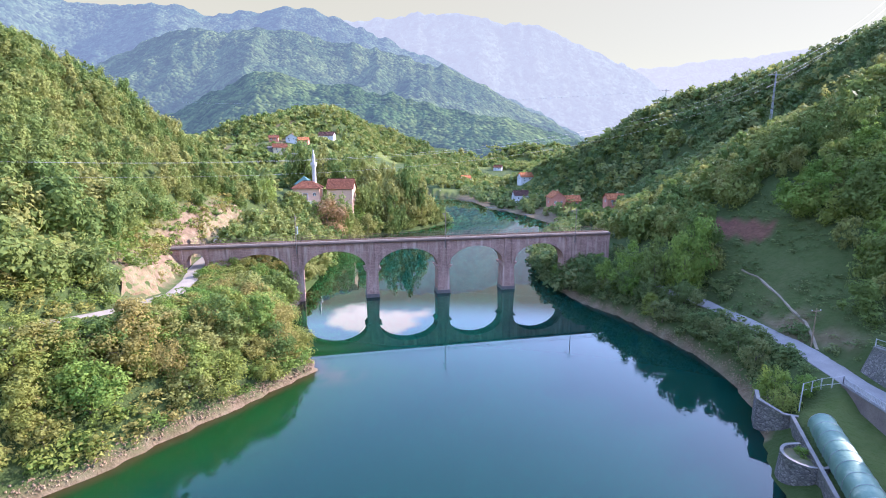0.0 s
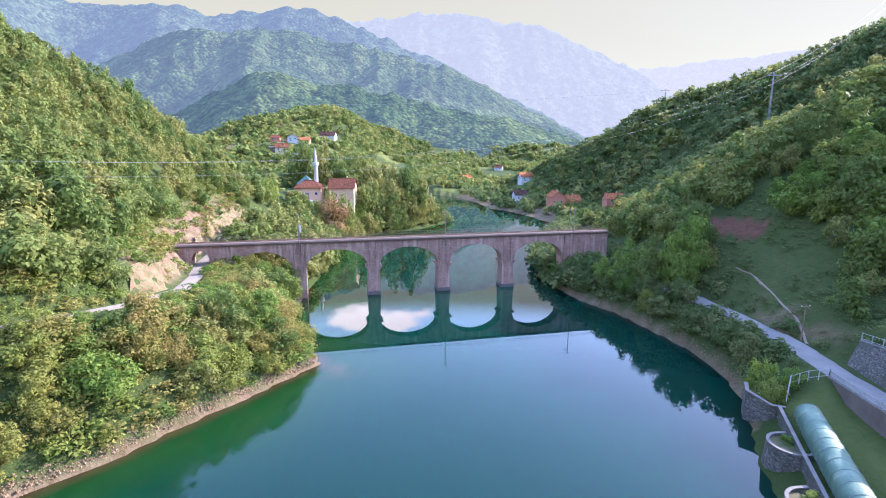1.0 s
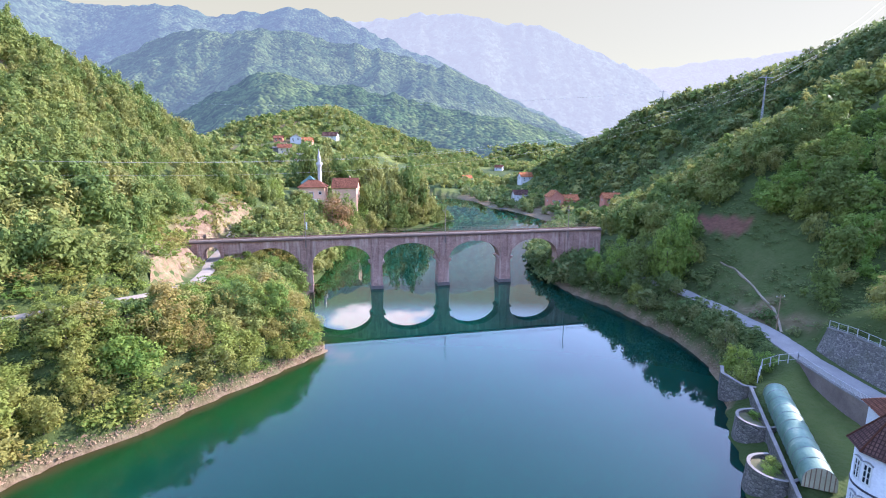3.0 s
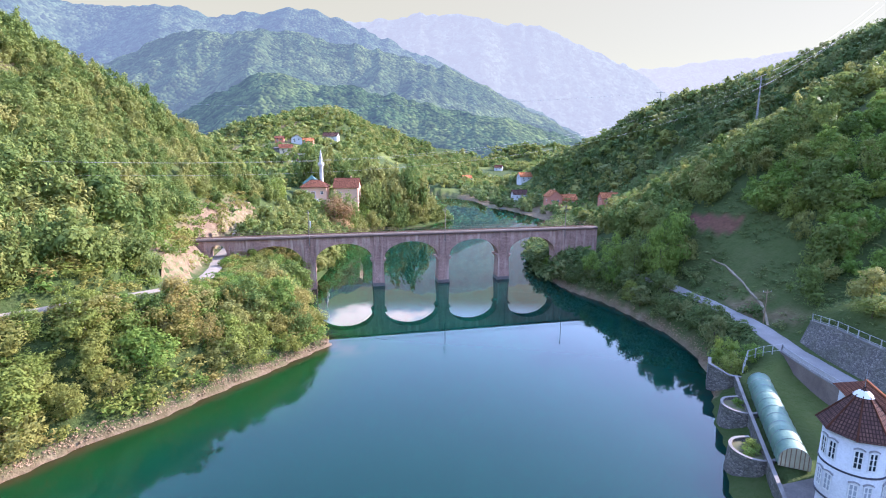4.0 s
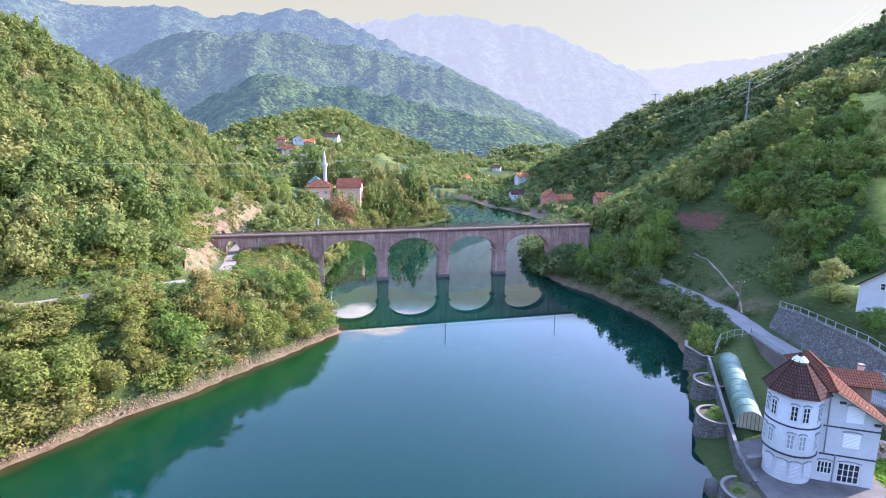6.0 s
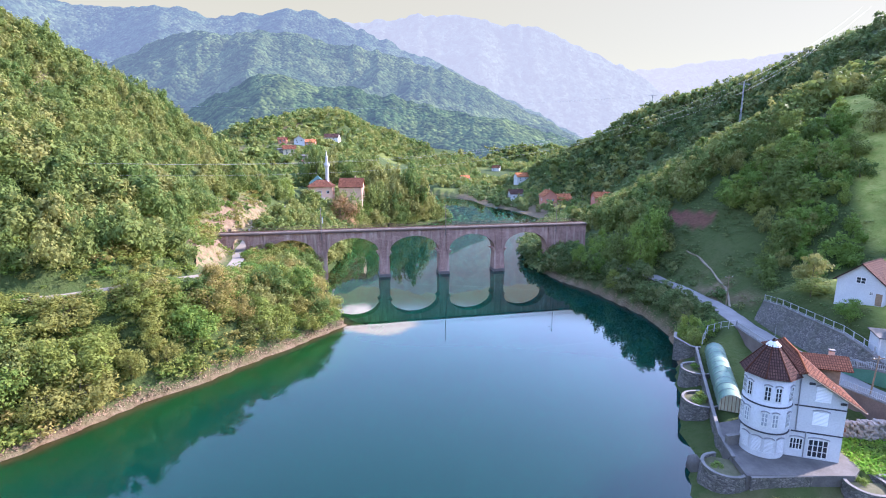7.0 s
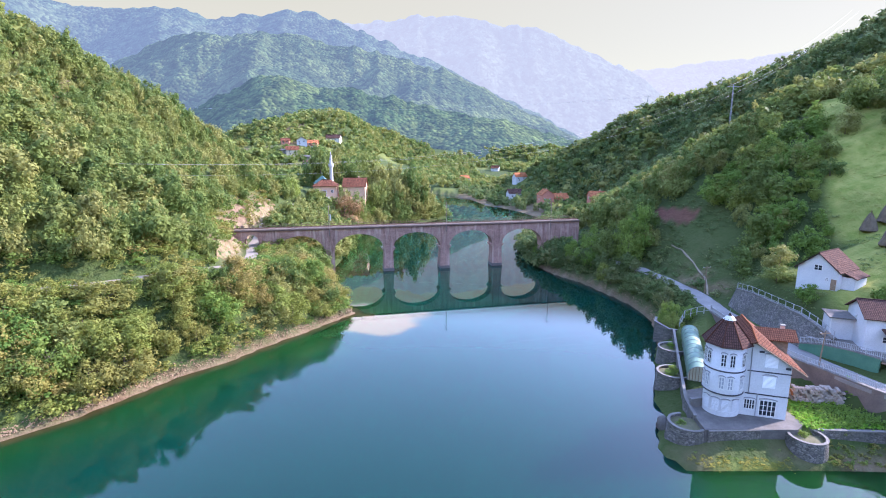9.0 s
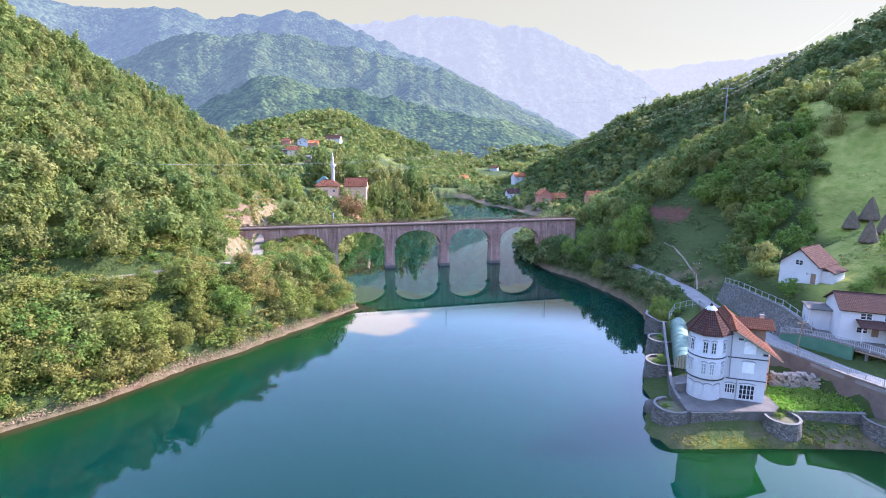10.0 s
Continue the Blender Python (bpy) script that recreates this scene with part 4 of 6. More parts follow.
# the belt takes the brighter leaves so that its crowns look sunlit
woods("hedge_belt", scatter(12, 77.5, 116, 74, 122, 4.0, lambda x, y: (x > 78 - 0.35 * np.maximum(84 - y, 0)) & (x < 85 + 0.6 * np.maximum(y - 78, 0) + 8 * lumps(x, y, 6)), (4.0, 9.5), 0.9), SH_NEAR, M_LEAF_FRESH_LIT, 12, "belt of leafy trees between the meadow and the pasture")
for x, y, h, w in ((109.8, 104, 8, 6.5), (124, 118, 8, 8), (127, 115, 9, 9), (119, 109, 7, 8), (122, 105, 6, 8), (120, 99, 7, 8), (126, 108, 8, 9), (116, 96, 5, 6), (131, 112, 8, 9), (101, 98, 6, 6), (98, 92, 5, 6), (70, 55, 3.4, 4.4), (64, 58, 3.6, 5), (67, 62, 6, 6), (83, 50, 5.5, 5), (88, 47, 5, 5), (77, 45, 4.5, 5), (80, 40, 5, 5), (63, 48.5, 3.5, 4), (73, 44.5, 4, 4.5)):
    tree(x, y, h, w, "fresh" if x < 90 and y < 52 else "wood", _r, "small orchard tree near the farmhouses", "orchard trees")
for x, y, h, w in ((46.8, 62.5, 4.5, 4), (48, 66, 6, 5), (50.5, 63.5, 3.5, 3.2), (41.3, 50.6, 1.8, 1.6)):
    tree(x, y, h, w, "fresh", _r, "bright green shrub by the lakeside wall", "lakeside shrubs", "shrub")


woods("lawn", scatter(16, 46.2, 57.5, 23.7, 31, 0.42, lambda x, y: (x > 46.3 + 0.3 * np.maximum(y - 25, 0)) & (x < 50.5 + 0.25 * (28 - y)) | (y > 29.4) & (x > 49) | (y < 24.6) & (x > 49), (0.22, 0.5), 1.5), shapes(5, 11, 0.32, 98, 1.6), foliage("lawn_blades", (0.15, 0.33, 0.04), (0.21, 0.40, 0.05), (0.28, 0.42, 0.07), 0.5), 16, "bright green uncut lawn beside the villa")
woods("shore_weeds", np.concatenate([scatter(19, 47.5, 57, 19.6, 22.9, 0.8, lambda x, y: lumps(x, y, 2) > 0.4, (0.35, 0.9), 1.3), scatter(20, 30, 46, 21.0, 22.9, 1.0, lambda x, y: lumps(x, y, 1.7) > 0.5, (0.15, 0.35), 2.0)]), shapes(5, 70, 0.13, 99, 1.5), M_LEAF_BANK, 19, "weeds on the stony shore")
# moss coloured gold where the sun strikes the shore
woods("moss", scatter(24, 30.5, 42.5, 19.2, 21.3, 0.38, lambda x, y: (y < 21.2 - 0.12 * np.maximum(x - 36, 0)) & (lumps(x, y, 1.3) > 0.25), (0.06, 0.16), 3.4), shapes(5, 20, 0.2, 105, 1.5), foliage("sunlit_moss", (0.17, 0.175, 0.03), (0.25, 0.225, 0.04), (0.31, 0.26, 0.055), 0.3), 24, "moss cushions in a sunlit gold on the shore below the terrace")
woods("pasture_tufts", scatter(21, 84, 150, 45, 140, 1.5, lambda x, y: (pasture_mark(x, y) > 0.4) & (lumps(x, y, 4) > 0.3), (0.12, 0.35), 3.2), shapes(5, 22, 0.15, 101, 1.6), foliage("dry_grass", (0.19, 0.225, 0.05), (0.27, 0.28, 0.075), (0.33, 0.31, 0.10), 0.4), 21, "tussocks of dry grass on the open pasture")
woods("rough_grass", scatter(22, 59, 92, 40, 122, 1.35, lambda x, y: (x > right_road(y) + 4.5) & (np.abs(x - 71) + np.abs(y - 50) > 9) & (field_mark(x, y) < 0.2) & (lumps(x, y, 5) > 0.35) & ~((y < 46) & (x < 90)), (0.2, 0.75), 2.2), shapes(5, 34, 0.13, 103, 1.6), M_LEAF_COOL, 22, "rough grass and weeds on the meadow slope")
for x, y, h, wd in ((37.2, 41.2, 1.2, 2.2), (36.2, 39.9, 0.9, 1.8), (41.6, 51.4, 1.0, 1.8), (31.3, 26.0, 0.7, 1.5), (45.5, 23.0, 0.8, 1.4)):
    plant = tree(x, y, h, wd, "fresh", _r, "leafy creeper growing in a stone bastion", "plants in the bastions", "creeper")
    plant.location.z = {37.2: 2.8, 36.2: 2.8, 41.6: 3.0, 31.3: 2.35, 45.5: 2.45}[x]
for x, y, wd, k in ((-57.5, 206, 10, "wood"), (-53, 206.5, 12, "wood"), (-50, 204, 12, "fresh"), (-46.6, 198.5, 19, "rust"), (-42, 205, 10, "wood"), (-47.5, 206.5, 11, "wood"), (-62, 206, 9, "fresh")):
    tree(x, y, (21.0 if k == "rust" else 22.3 if x > -49 else 18.0 if x > -55 else 15.8) - height(x, y), wd, k, _r, "rust-brown dying tree below the village houses" if k == "rust" else "tall leafy tree below the village houses", "trees on the far bank")

# ---- railway bridge ----
BX, BY = -0.4, 129.8
BRIDGE = Matrix.Translation((BX, BY, 0)) @ Matrix.Rotation(math.atan2(0.219, 0.976), 4, "Z")
bridge = thing("railway_bridge", BRIDGE, "old pinkish stone railway bridge with round arches", "bridge")
DEEP = 3.9      # across the deck
SPANS = [(-53.6, -39.3), (-35.9, -20.0), (-16.9, -0.93), (2.28, 17.55), (20.93, 35.9)]
SPRING, CROWN, TOP = 7.8, 12.8, 14.6


def arch_z(s):
    for a, b in SPANS:
        if a < s < b:
            u = (2 * s - a - b) / (b - a)
            return SPRING + (CROWN - SPRING) * math.sqrt(max(0.0, 1 - u * u))
    return None


def bridge_wall(s0, s1, lower):
    """A piece of the bridge from s0 to s1, through its whole depth, whose underside follows lower(s)."""
    bm = bmesh.new()
    n = max(1, int((s1 - s0) / 0.45))
    cols = []
    for i in range(n + 1):
        s = s0 + (s1 - s0) * i / n
        z = lower(s)
        cols.append([bm.verts.new(p) for p in ((s, 0, z), (s, 0, TOP), (s, DEEP, TOP), (s, DEEP, z))])
    for a, b in zip(cols, cols[1:]):
        for i in range(4):
            j = (i + 1) % 4
            bm.faces.new((a[i], b[i], b[j], a[j]))
    bm.faces.new(cols[0])
    bm.faces.new(cols[-1][::-1])
    return bm


for a, b in SPANS:
    part("spandrel", bridge_wall(a, b, lambda s: arch_z(s) if arch_z(s) else SPRING), M_STONE, bridge)
    # ring of the arch, a little proud of the wall
    bm = bmesh.new()
    prev = None
    for i in range(33):
        u = -1 + 2 * i / 32
        ang = math.pi * i / 32
        cx, hw, hz = (a + b) / 2, (b - a) / 2, CROWN - SPRING
        lo = (cx - hw * math.cos(ang), SPRING + hz * math.sin(ang) - 0.02)
        hi = (cx - (hw + 0.0) * math.cos(ang), SPRING + (hz + 0.62) * math.sin(ang))
        ring = [bm.verts.new(p) for p in ((lo[0], -0.09, lo[1]), (hi[0], -0.09, hi[1]), (hi[0], 0.1, hi[1]), (lo[0], 0.1, lo[1]))]
        if prev:
            for k in range(4):
                j = (k + 1) % 4
                bm.faces.new((prev[k], ring[k], ring[j], prev[j]))
        prev = ring
    part("arch_ring", bm, M_STONE, bridge, "dressed stone arch ring")
def tapered(x0, x1, y0, y1, z0, z1, batter):
    """A shaft that narrows upwards by batter on every side."""
    bm = add_box(bmesh.new(), x0, x1, y0, y1, z0, z1)
    for v in bm.verts:
        if v.co.z < (z0 + z1) / 2:
            v.co.x += -batter if v.co.x < (x0 + x1) / 2 else batter
            v.co.y += -batter if v.co.y < (y0 + y1) / 2 else batter
    return bm


def corbel(s, way):
    """A stepped stone under the foot of an arch, reaching out along way."""
    bm = bmesh.new()
    for k, (out, z) in enumerate(((0.30, 0.95), (0.55, 0.60), (0.80, 0.28))):
        add_box(bm, min(s, s + way * out), max(s, s + way * out), -0.16 - 0.05 * k, DEEP + 0.16 + 0.05 * k, SPRING - z, SPRING - z + 0.34, 0.03)
    return bm


for a, b in ((-20.0, -16.9), (-0.93, 2.28), (17.55, 20.93)):
    part("pier", tapered(a + 0.12, b - 0.12, 0, DEEP, 0.9, SPRING, 0.2), M_STONE, bridge)
    part("pier_head", box(a, b, 0, DEEP, SPRING, TOP), M_STONE, bridge)
    for s0 in (a + 0.28, b - 0.93):
        part("pilaster", box(s0, s0 + 0.65, -0.34, 0, SPRING - 0.4, TOP, 0.04), M_STONE, bridge)
    part("pier_foot", tapered(a - 0.2, b + 0.2, -0.25, DEEP + 0.25, -6, 0.95, 0.35), M_STONE_WET, bridge, "dark wet stone foot at the waterline")
    part("corbel", corbel(a + 0.12, -1), M_STONE, bridge)
    part("corbel", corbel(b - 0.12, 1), M_STONE, bridge)
for a, b in ((-39.3, -35.9), (35.9, 39.2)):
    part("pier", box(a, b, 0, DEEP, -1, TOP), M_STONE, bridge)
    for s0 in (a + 0.4, b - 1.1):
        part("pilaster", box(s0, s0 + 0.7, -0.34, 0, 6, TOP, 0.04), M_STONE, bridge)
# abutments; the left one lets the road through
part("abutment", box(39.2, 50, 0, DEEP, 3, TOP), M_STONE, bridge)
part("abutment", box(-58.9, -53.6, 0, DEEP, 4, TOP), M_STONE, bridge)
part("abutment", box(-70, -63.0, 0, DEEP, 7, TOP), M_STONE, bridge)
for s0 in (-64.4, -58.7):
    part("pilaster", box(s0, s0 + 0.7, -0.3, 0, 8, TOP, 0.04), M_STONE, bridge)


def underpass_z(s):
    u = max(-1, min(1, (s + 60.95) / 2.05))
    return 11.6 + 2.0 * math.sqrt(1 - u * u)


part("underpass", bridge_wall(-63.0, -58.9, underpass_z), M_STONE, bridge)
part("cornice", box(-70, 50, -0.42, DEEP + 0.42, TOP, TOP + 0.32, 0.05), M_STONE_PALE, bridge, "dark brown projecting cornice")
for y0, y1 in ((-0.36, -0.02), (DEEP + 0.02, DEEP + 0.36)):
    part("kerb", box(-70, 50, y0, y1, TOP + 0.32, TOP + 0.5, 0.03), M_STONE_KERB, bridge, "worn pinkish kerb stones")
part("ballast", box(-70, 50, 0.0, DEEP, TOP + 0.32, TOP + 0.7, 0.1), M_BALLAST, bridge, "gravel ballast")
for y0 in (1.25, 2.7):
    part("rail", box(-70, 50, y0 - 0.035, y0 + 0.035, TOP + 0.75, TOP + 0.92), M_RAIL, bridge)
for k in range(0, 190):
    s = -69.5 + k * 0.63
    if k == 0:
        tie = part("sleeper", box(-0.12, 0.12, 0.75, 3.2, TOP + 0.68, TOP + 0.77), M_WOOD, bridge, m=Matrix.Translation((s, 0, 0)))
    else:
        o = new("sleeper", tie.data)
        o.parent, o.matrix_local = bridge, Matrix.Translation((s, 0, 0))
for y0 in (-0.2, DEEP + 0.2):
    for z in (1.35, 1.8):
        part("handrail", rod((-66, y0, TOP + z), (48, y0, TOP + z), 0.03, n=5), M_RAIL, bridge)
    base = None
    for k in range(58):
        s = -66 + 2 * k
        if base is None:
            base = part("railing_post", rod((0, 0, TOP + 0.8), (0, 0, TOP + 1.84), 0.035, n=5), M_RAIL, bridge, m=Matrix.Translation((s, y0, 0)))
        else:
            o = new("railing_post", base.data)
            o.parent, o.matrix_local = bridge, Matrix.Translation((s, y0, 0))

for s in (-37.3, 1.0, 38.8):
    mast = thing("catenary_mast", BRIDGE @ Matrix.Translation((s, -0.5, 12.6)), "brown steel railway mast bolted to the bridge side", "mast", "railway masts")
    part("post", rod((0, 0, 0), (0, 0, 9.9), 0.13, 0.08, 8), M_MAST, mast)
    part("bracket", box(-0.14, 0.14, 0, 0.5, 0.3, 0.55), M_MAST, mast)
    part("bracket", box(-0.14, 0.14, 0, 0.5, 1.6, 1.85), M_MAST, mast)
    part("arm", rod((0, 0, 8.2), (0, 3.0, 8.9), 0.05), M_MAST, mast)
    part("arm", rod((0, 0, 9.1), (0, 3.0, 8.9), 0.035), M_MAST, mast)
    part("crossarm", rod((-0.9, 0, 9.3), (0.9, 0, 9.3), 0.05), M_MAST, mast)
    if s < 0:
        part("sign_plate", box(0.3, 0.62, -0.03, 0.03, 5.0, 6.9), M_METAL_WHITE, mast, "white signal plate")
        part("sign_arm", rod((0, 0, 6.0), (0.35, 0, 6.0), 0.03), M_MAST, mast)


# ---- buildings ----
def roof(name, panels, mat, parent, label="", thick=0.16):
    """Tiled roof planes with thickness; each panel a polygon of corners, its tiles run down the slope."""
    bm = bmesh.new()
    uv = bm.loops.layers.uv.new("tiles")
    for pts in panels:
        pts = [Vector(p) for p in pts]
        nrm = (pts[1] - pts[0]).cross(pts[2] - pts[0]).normalized()
        if nrm.z < 0:
            pts, nrm = pts[::-1], -nrm
        along = Vector((0, 0, 1)).cross(nrm)
        along = along.normalized() if along.length > 1e-4 else Vector((1, 0, 0))
        up = nrm.cross(along)
        top, low = [bm.verts.new(p) for p in pts], [bm.verts.new(p - nrm * thick) for p in pts]
        fs = [bm.faces.new(top), bm.faces.new(low[::-1])]
        for i in range(len(pts)):
            j = (i + 1) % len(pts)
            fs.append(bm.faces.new((top[j], top[i], low[i], low[j])))
        for f in fs:
            for lp in f.loops:
                lp[uv].uv = (lp.vert.co.dot(along), lp.vert.co.dot(up))
    return part(name, bm, mat, parent, label)


M_SHUTTER = mottled("white_shutter", (0.80, 0.81, 0.82), (0.87, 0.88, 0.88), 2.0, 0.6, 0.1)
M_CURTAIN = mottled("curtained_glass", (0.30, 0.33, 0.37), (0.40, 0.43, 0.46), 1.0, 0.15, 0.0)
M_LINTEL = mottled("grey_lintel", (0.22, 0.22, 0.235), (0.30, 0.30, 0.315), 2.0, 0.7, 0.1)


def window(parent, m, w, h, cols=2, rows=3, shut=False, head=True, name="window", glass=None):
    """A window in a wall: x along the wall, y into it; its foot's middle at m."""
    win = part(name, box(-w / 2 - 0.09, w / 2 + 0.09, -0.05, 0.02, -0.09, 0.0), M_PLASTER, parent, m=m)
    win.name = name
    if shut:
        bm = bmesh.new()
        n = max(4, int(h / 0.16))
        prev = None
        for k in range(2 * n + 1):
            pair = [bm.verts.new((s * w / 2, -0.02 - 0.04 * (k % 2), h * k / (2 * n))) for s in (-1, 1)]
            if prev:
                bm.faces.new((prev[0], prev[1], pair[1], pair[0]))
            prev = pair
        part("shutter", bm, glass or M_SHUTTER, win, "closed white roller shutter")
    else:
        part("pane", box(-w / 2, w / 2, -0.015, 0.02, 0, h), glass or M_GLASS, win, "pale curtained glass" if glass else "dark window glass")
        bm = bmesh.new()
        for k in range(cols + 1):
            x = -w / 2 + w * k / cols
            add_box(bm, x - 0.045, x + 0.045, -0.06, -0.016, 0, h)
        for k in range(rows + 1):
            z = h * k / rows
            add_box(bm, -w / 2, w / 2, -0.055, -0.017, z - (0.05 if k in (0, rows) else 0.025), z + (0.05 if k in (0, rows) else 0.025))
        part("frame", bm, M_METAL_WHITE, win, "white window frame")
    if head:
        bm = bmesh.new()
        prev = None
        for i in range(9):
            u = -1 + i / 4
            x, z = (w / 2 + 0.12) * u, h + 0.06 + 0.16 * (1 - u * u)
            ring = [bm.verts.new(p) for p in ((x, -0.09, z), (x, -0.09, z + 0.12), (x, 0.03, z + 0.12), (x, 0.03, z))]
            if prev:
                for k in range(4):
                    j = (k + 1) % 4
                    bm.faces.new((prev[k], ring[k], ring[j], prev[j]))
            prev = ring
        part("lintel", bm, M_LINTEL, win, "dark curved lintel")
    return win


def gable_house(name, m, w, d, h, rise, wall_mat, roof_mat, label, over=0.5, windows=(), chimney=True, along="x", category="house", group="", door=None, base=0.0):
    """A house with a gable roof, w along x, d along y, its front-left corner at m; the ridge runs along x or y."""
    hs = thing(name, m, label, category, group)
    bm = bmesh.new()
    if along == "x":
        prof = [(0, -base), (d, -base), (d, h), (d / 2, h + rise), (0, h)]
        a, b = [bm.verts.new((0, y, z)) for y, z in prof], [bm.verts.new((w, y, z)) for y, z in prof]
    else:
        prof = [(0, -base), (w, -base), (w, h), (w / 2, h + rise), (0, h)]
        a, b = [bm.verts.new((x, 0, z)) for x, z in prof], [bm.verts.new((x, d, z)) for x, z in prof]
    bm.faces.new(a)
    bm.faces.new(b[::-1])
    for i in range(5):
        j = (i + 1) % 5
        bm.faces.new((a[i], b[i], b[j], a[j]))
    bmesh.ops.recalc_face_normals(bm, faces=bm.faces)
    part("wall", bm, wall_mat, hs)
    e = 0.1
    if along == "x":
        s = rise / (d / 2)
        z0, zr = h - over * s + e, h + rise + e
        pan = [[(-over, -over, z0), (w + over, -over, z0), (w + over, d / 2, zr), (-over, d / 2, zr)], [(-over, d + over, z0), (w + over, d + over, z0), (w + over, d / 2, zr), (-over, d / 2, zr)]]
        cap = ((-over, d / 2, zr), (w + over, d / 2, zr))
    else:
        s = rise / (w / 2)
        z0, zr = h - over * s + e, h + rise + e
        pan = [[(-over, -over, z0), (-over, d + over, z0), (w / 2, d + over, zr), (w / 2, -over, zr)], [(w + over, -over, z0), (w + over, d + over, z0), (w / 2, d + over, zr), (w / 2, -over, zr)]]
        cap = ((w / 2, -over, zr), (w / 2, d + over, zr))
    for p in pan:
        roof("roof", [p], roof_mat, hs)
    part("ridge_tiles", rod(cap[0], cap[1], 0.11, n=6), roof_mat, hs)
    if chimney:
        cx, cy = (w * 0.65, d * 0.62) if along == "x" else (w * 0.62, d * 0.6)
        part("chimney", box(cx - 0.3, cx + 0.3, cy - 0.3, cy + 0.3, h + rise * 0.4, h + rise + 0.9, 0.03), M_PLASTER_PINK, hs)
    for side, u, z, ww, hh in windows:
        mm = {"front": pose(u, 0, z), "left": pose(0, u, z, 0, 0, -90), "right": pose(w, u, z, 0, 0, 90)}[side]
        window(hs, mm, ww, hh, 2, 2, head=False)
    if door:
        side, u, z, ww, hh = door
        mm = {"front": pose(u, 0, z), "left": pose(0, u, z, 0, 0, -90)}[side]
        dr = part("door", box(-ww / 2, ww / 2, -0.05, 0.03, 0, hh), M_WOOD, hs, m=mm)
        part("handle", box(ww / 2 - 0.16, ww / 2 - 0.12, -0.1, -0.05, hh * 0.48, hh * 0.52), M_METAL_GREY, dr)
    return hs


# the white villa with its round tower
VZ = 3.25
VILLA = Matrix.Translation((44.75, 25.5, VZ)) @ Matrix.Rotation(radians(-18), 4, "Z")
villa = thing("villa", VILLA, "white three-storey villa with round tower and red tiled roofs", "house")
HW, HD, EA = 5.7, 9.6, 7.0     # width, depth, height of the side walls
RX, RZ1, RZ2 = -4.45, 10.4, 11.7
bm = bmesh.new()
prof = [(0, 0), (0, EA + 0.6), (RX, RZ1 - 0.1), (-HW, EA + 2.6), (-HW, 0)]
a, b = [bm.verts.new((x, 0, z)) for x, z in prof], [bm.verts.new((x, HD, z)) for x, z in prof]
bm.faces.new(a[::-1])
bm.faces.new(b)
for i in range(5):
    bm.faces.new((a[i], a[(i + 1) % 5], b[(i + 1) % 5], b[i]))
bmesh.ops.recalc_face_normals(bm, faces=bm.faces)
part("wall", bm, M_PLASTER, villa, "white plastered walls")
EX, EZ, LX, LZ = 1.55, 6.8, -6.15, 10.0
for _p in ([[(RX, -0.7, RZ1 + 0.2), (EX, -0.7, EZ), (RX, 2.5, RZ2)], [(RX, 2.5, RZ2), (EX, -0.7, EZ), (EX, HD + 0.6, EZ), (RX, HD - 2, RZ2)], [(RX, HD - 2, RZ2), (EX, HD + 0.6, EZ), (RX, HD + 0.6, RZ1)]]):
    roof("roof", [_p], M_TILE, villa, "red clay tile roof")
for _p in ([[(RX, -0.7, RZ1 + 0.2), (LX, -0.4, LZ), (RX, 2.5, RZ2)], [(RX, 2.5, RZ2), (LX, -0.4, LZ), (LX, HD + 0.6, LZ), (RX, HD - 2, RZ2)], [(RX, HD - 2, RZ2), (LX, HD + 0.6, LZ), (RX, HD + 0.6, RZ1)]]):
    roof("roof", [_p], M_TILE, villa, "red clay tile roof")
part("bargeboard", tube(bmesh.new(), (RX, -0.72, RZ1 + 0.05), (EX, -0.72, EZ - 0.15), 0.09, n=4), M_WOOD, villa, "wooden bargeboard")
part("ridge_tiles", rod((RX, 2.5, RZ2 + 0.05), (RX, HD - 2, RZ2 + 0.05), 0.13), M_TILE_ORANGE, villa)
part("hip_tiles", rod((RX, -0.7, RZ1 + 0.25), (RX, 2.5, RZ2 + 0.05), 0.11), M_TILE_ORANGE, villa)
for z in (3.1, 6.3):
    part("band", box(-5.0, 0.03, -0.05, 0, z, z + 0.16), M_TRIM_DARK, villa, "dark string course")
    part("band", box(0, 0.05, -0.05, HD, z, z + 0.16), M_TRIM_DARK, villa, "dark string course")
window(villa, pose(-2.35, 0, 7.05), 1.5, 1.75, shut=True)
window(villa, pose(-2.35, 0, 4.2), 1.5, 1.6, shut=True)
window(villa, pose(-2.2, 0, 0.25), 1.9, 2.15, 4, 3)
window(villa, pose(-4.35, 0, 0.95), 1.25, 1.35, 4, 2)
for x, z in ((-3.6, 9.0), (-0.4, 7.0)):
    part("vent", box(x - 0.3, x + 0.3, -0.12, 0, z, z + 0.3, 0.04), M_TRIM_DARK, villa)
part("downpipe", rod((-3.55, -0.1, 0), (-3.55, -0.1, 3.3), 0.06), M_METAL_GREY, villa)
part("downpipe", rod((-4.6, -0.1, 3.3), (-4.75, -0.1, 10.2), 0.06), M_METAL_GREY, villa)
part("gutter", rod((EX, -0.7, EZ - 0.12), (EX, HD + 0.6, EZ - 0.12), 0.08), M_METAL_GREY, villa)
# side porch under the long slope
part("porch_wall", box(0, 1.5, 4.2, HD, 0, 5.6), M_PLASTER_PINK, villa, "ochre plastered side porch")
part("porch_arch", lathe([(0.95, 0), (0.95, 0.25), (1.2, 0.25), (1.2, 0)], 16, 0, math.pi), M_TILE_ORANGE, villa, m=pose(0.75, 4.2, 1.9, 90, 0, 0))
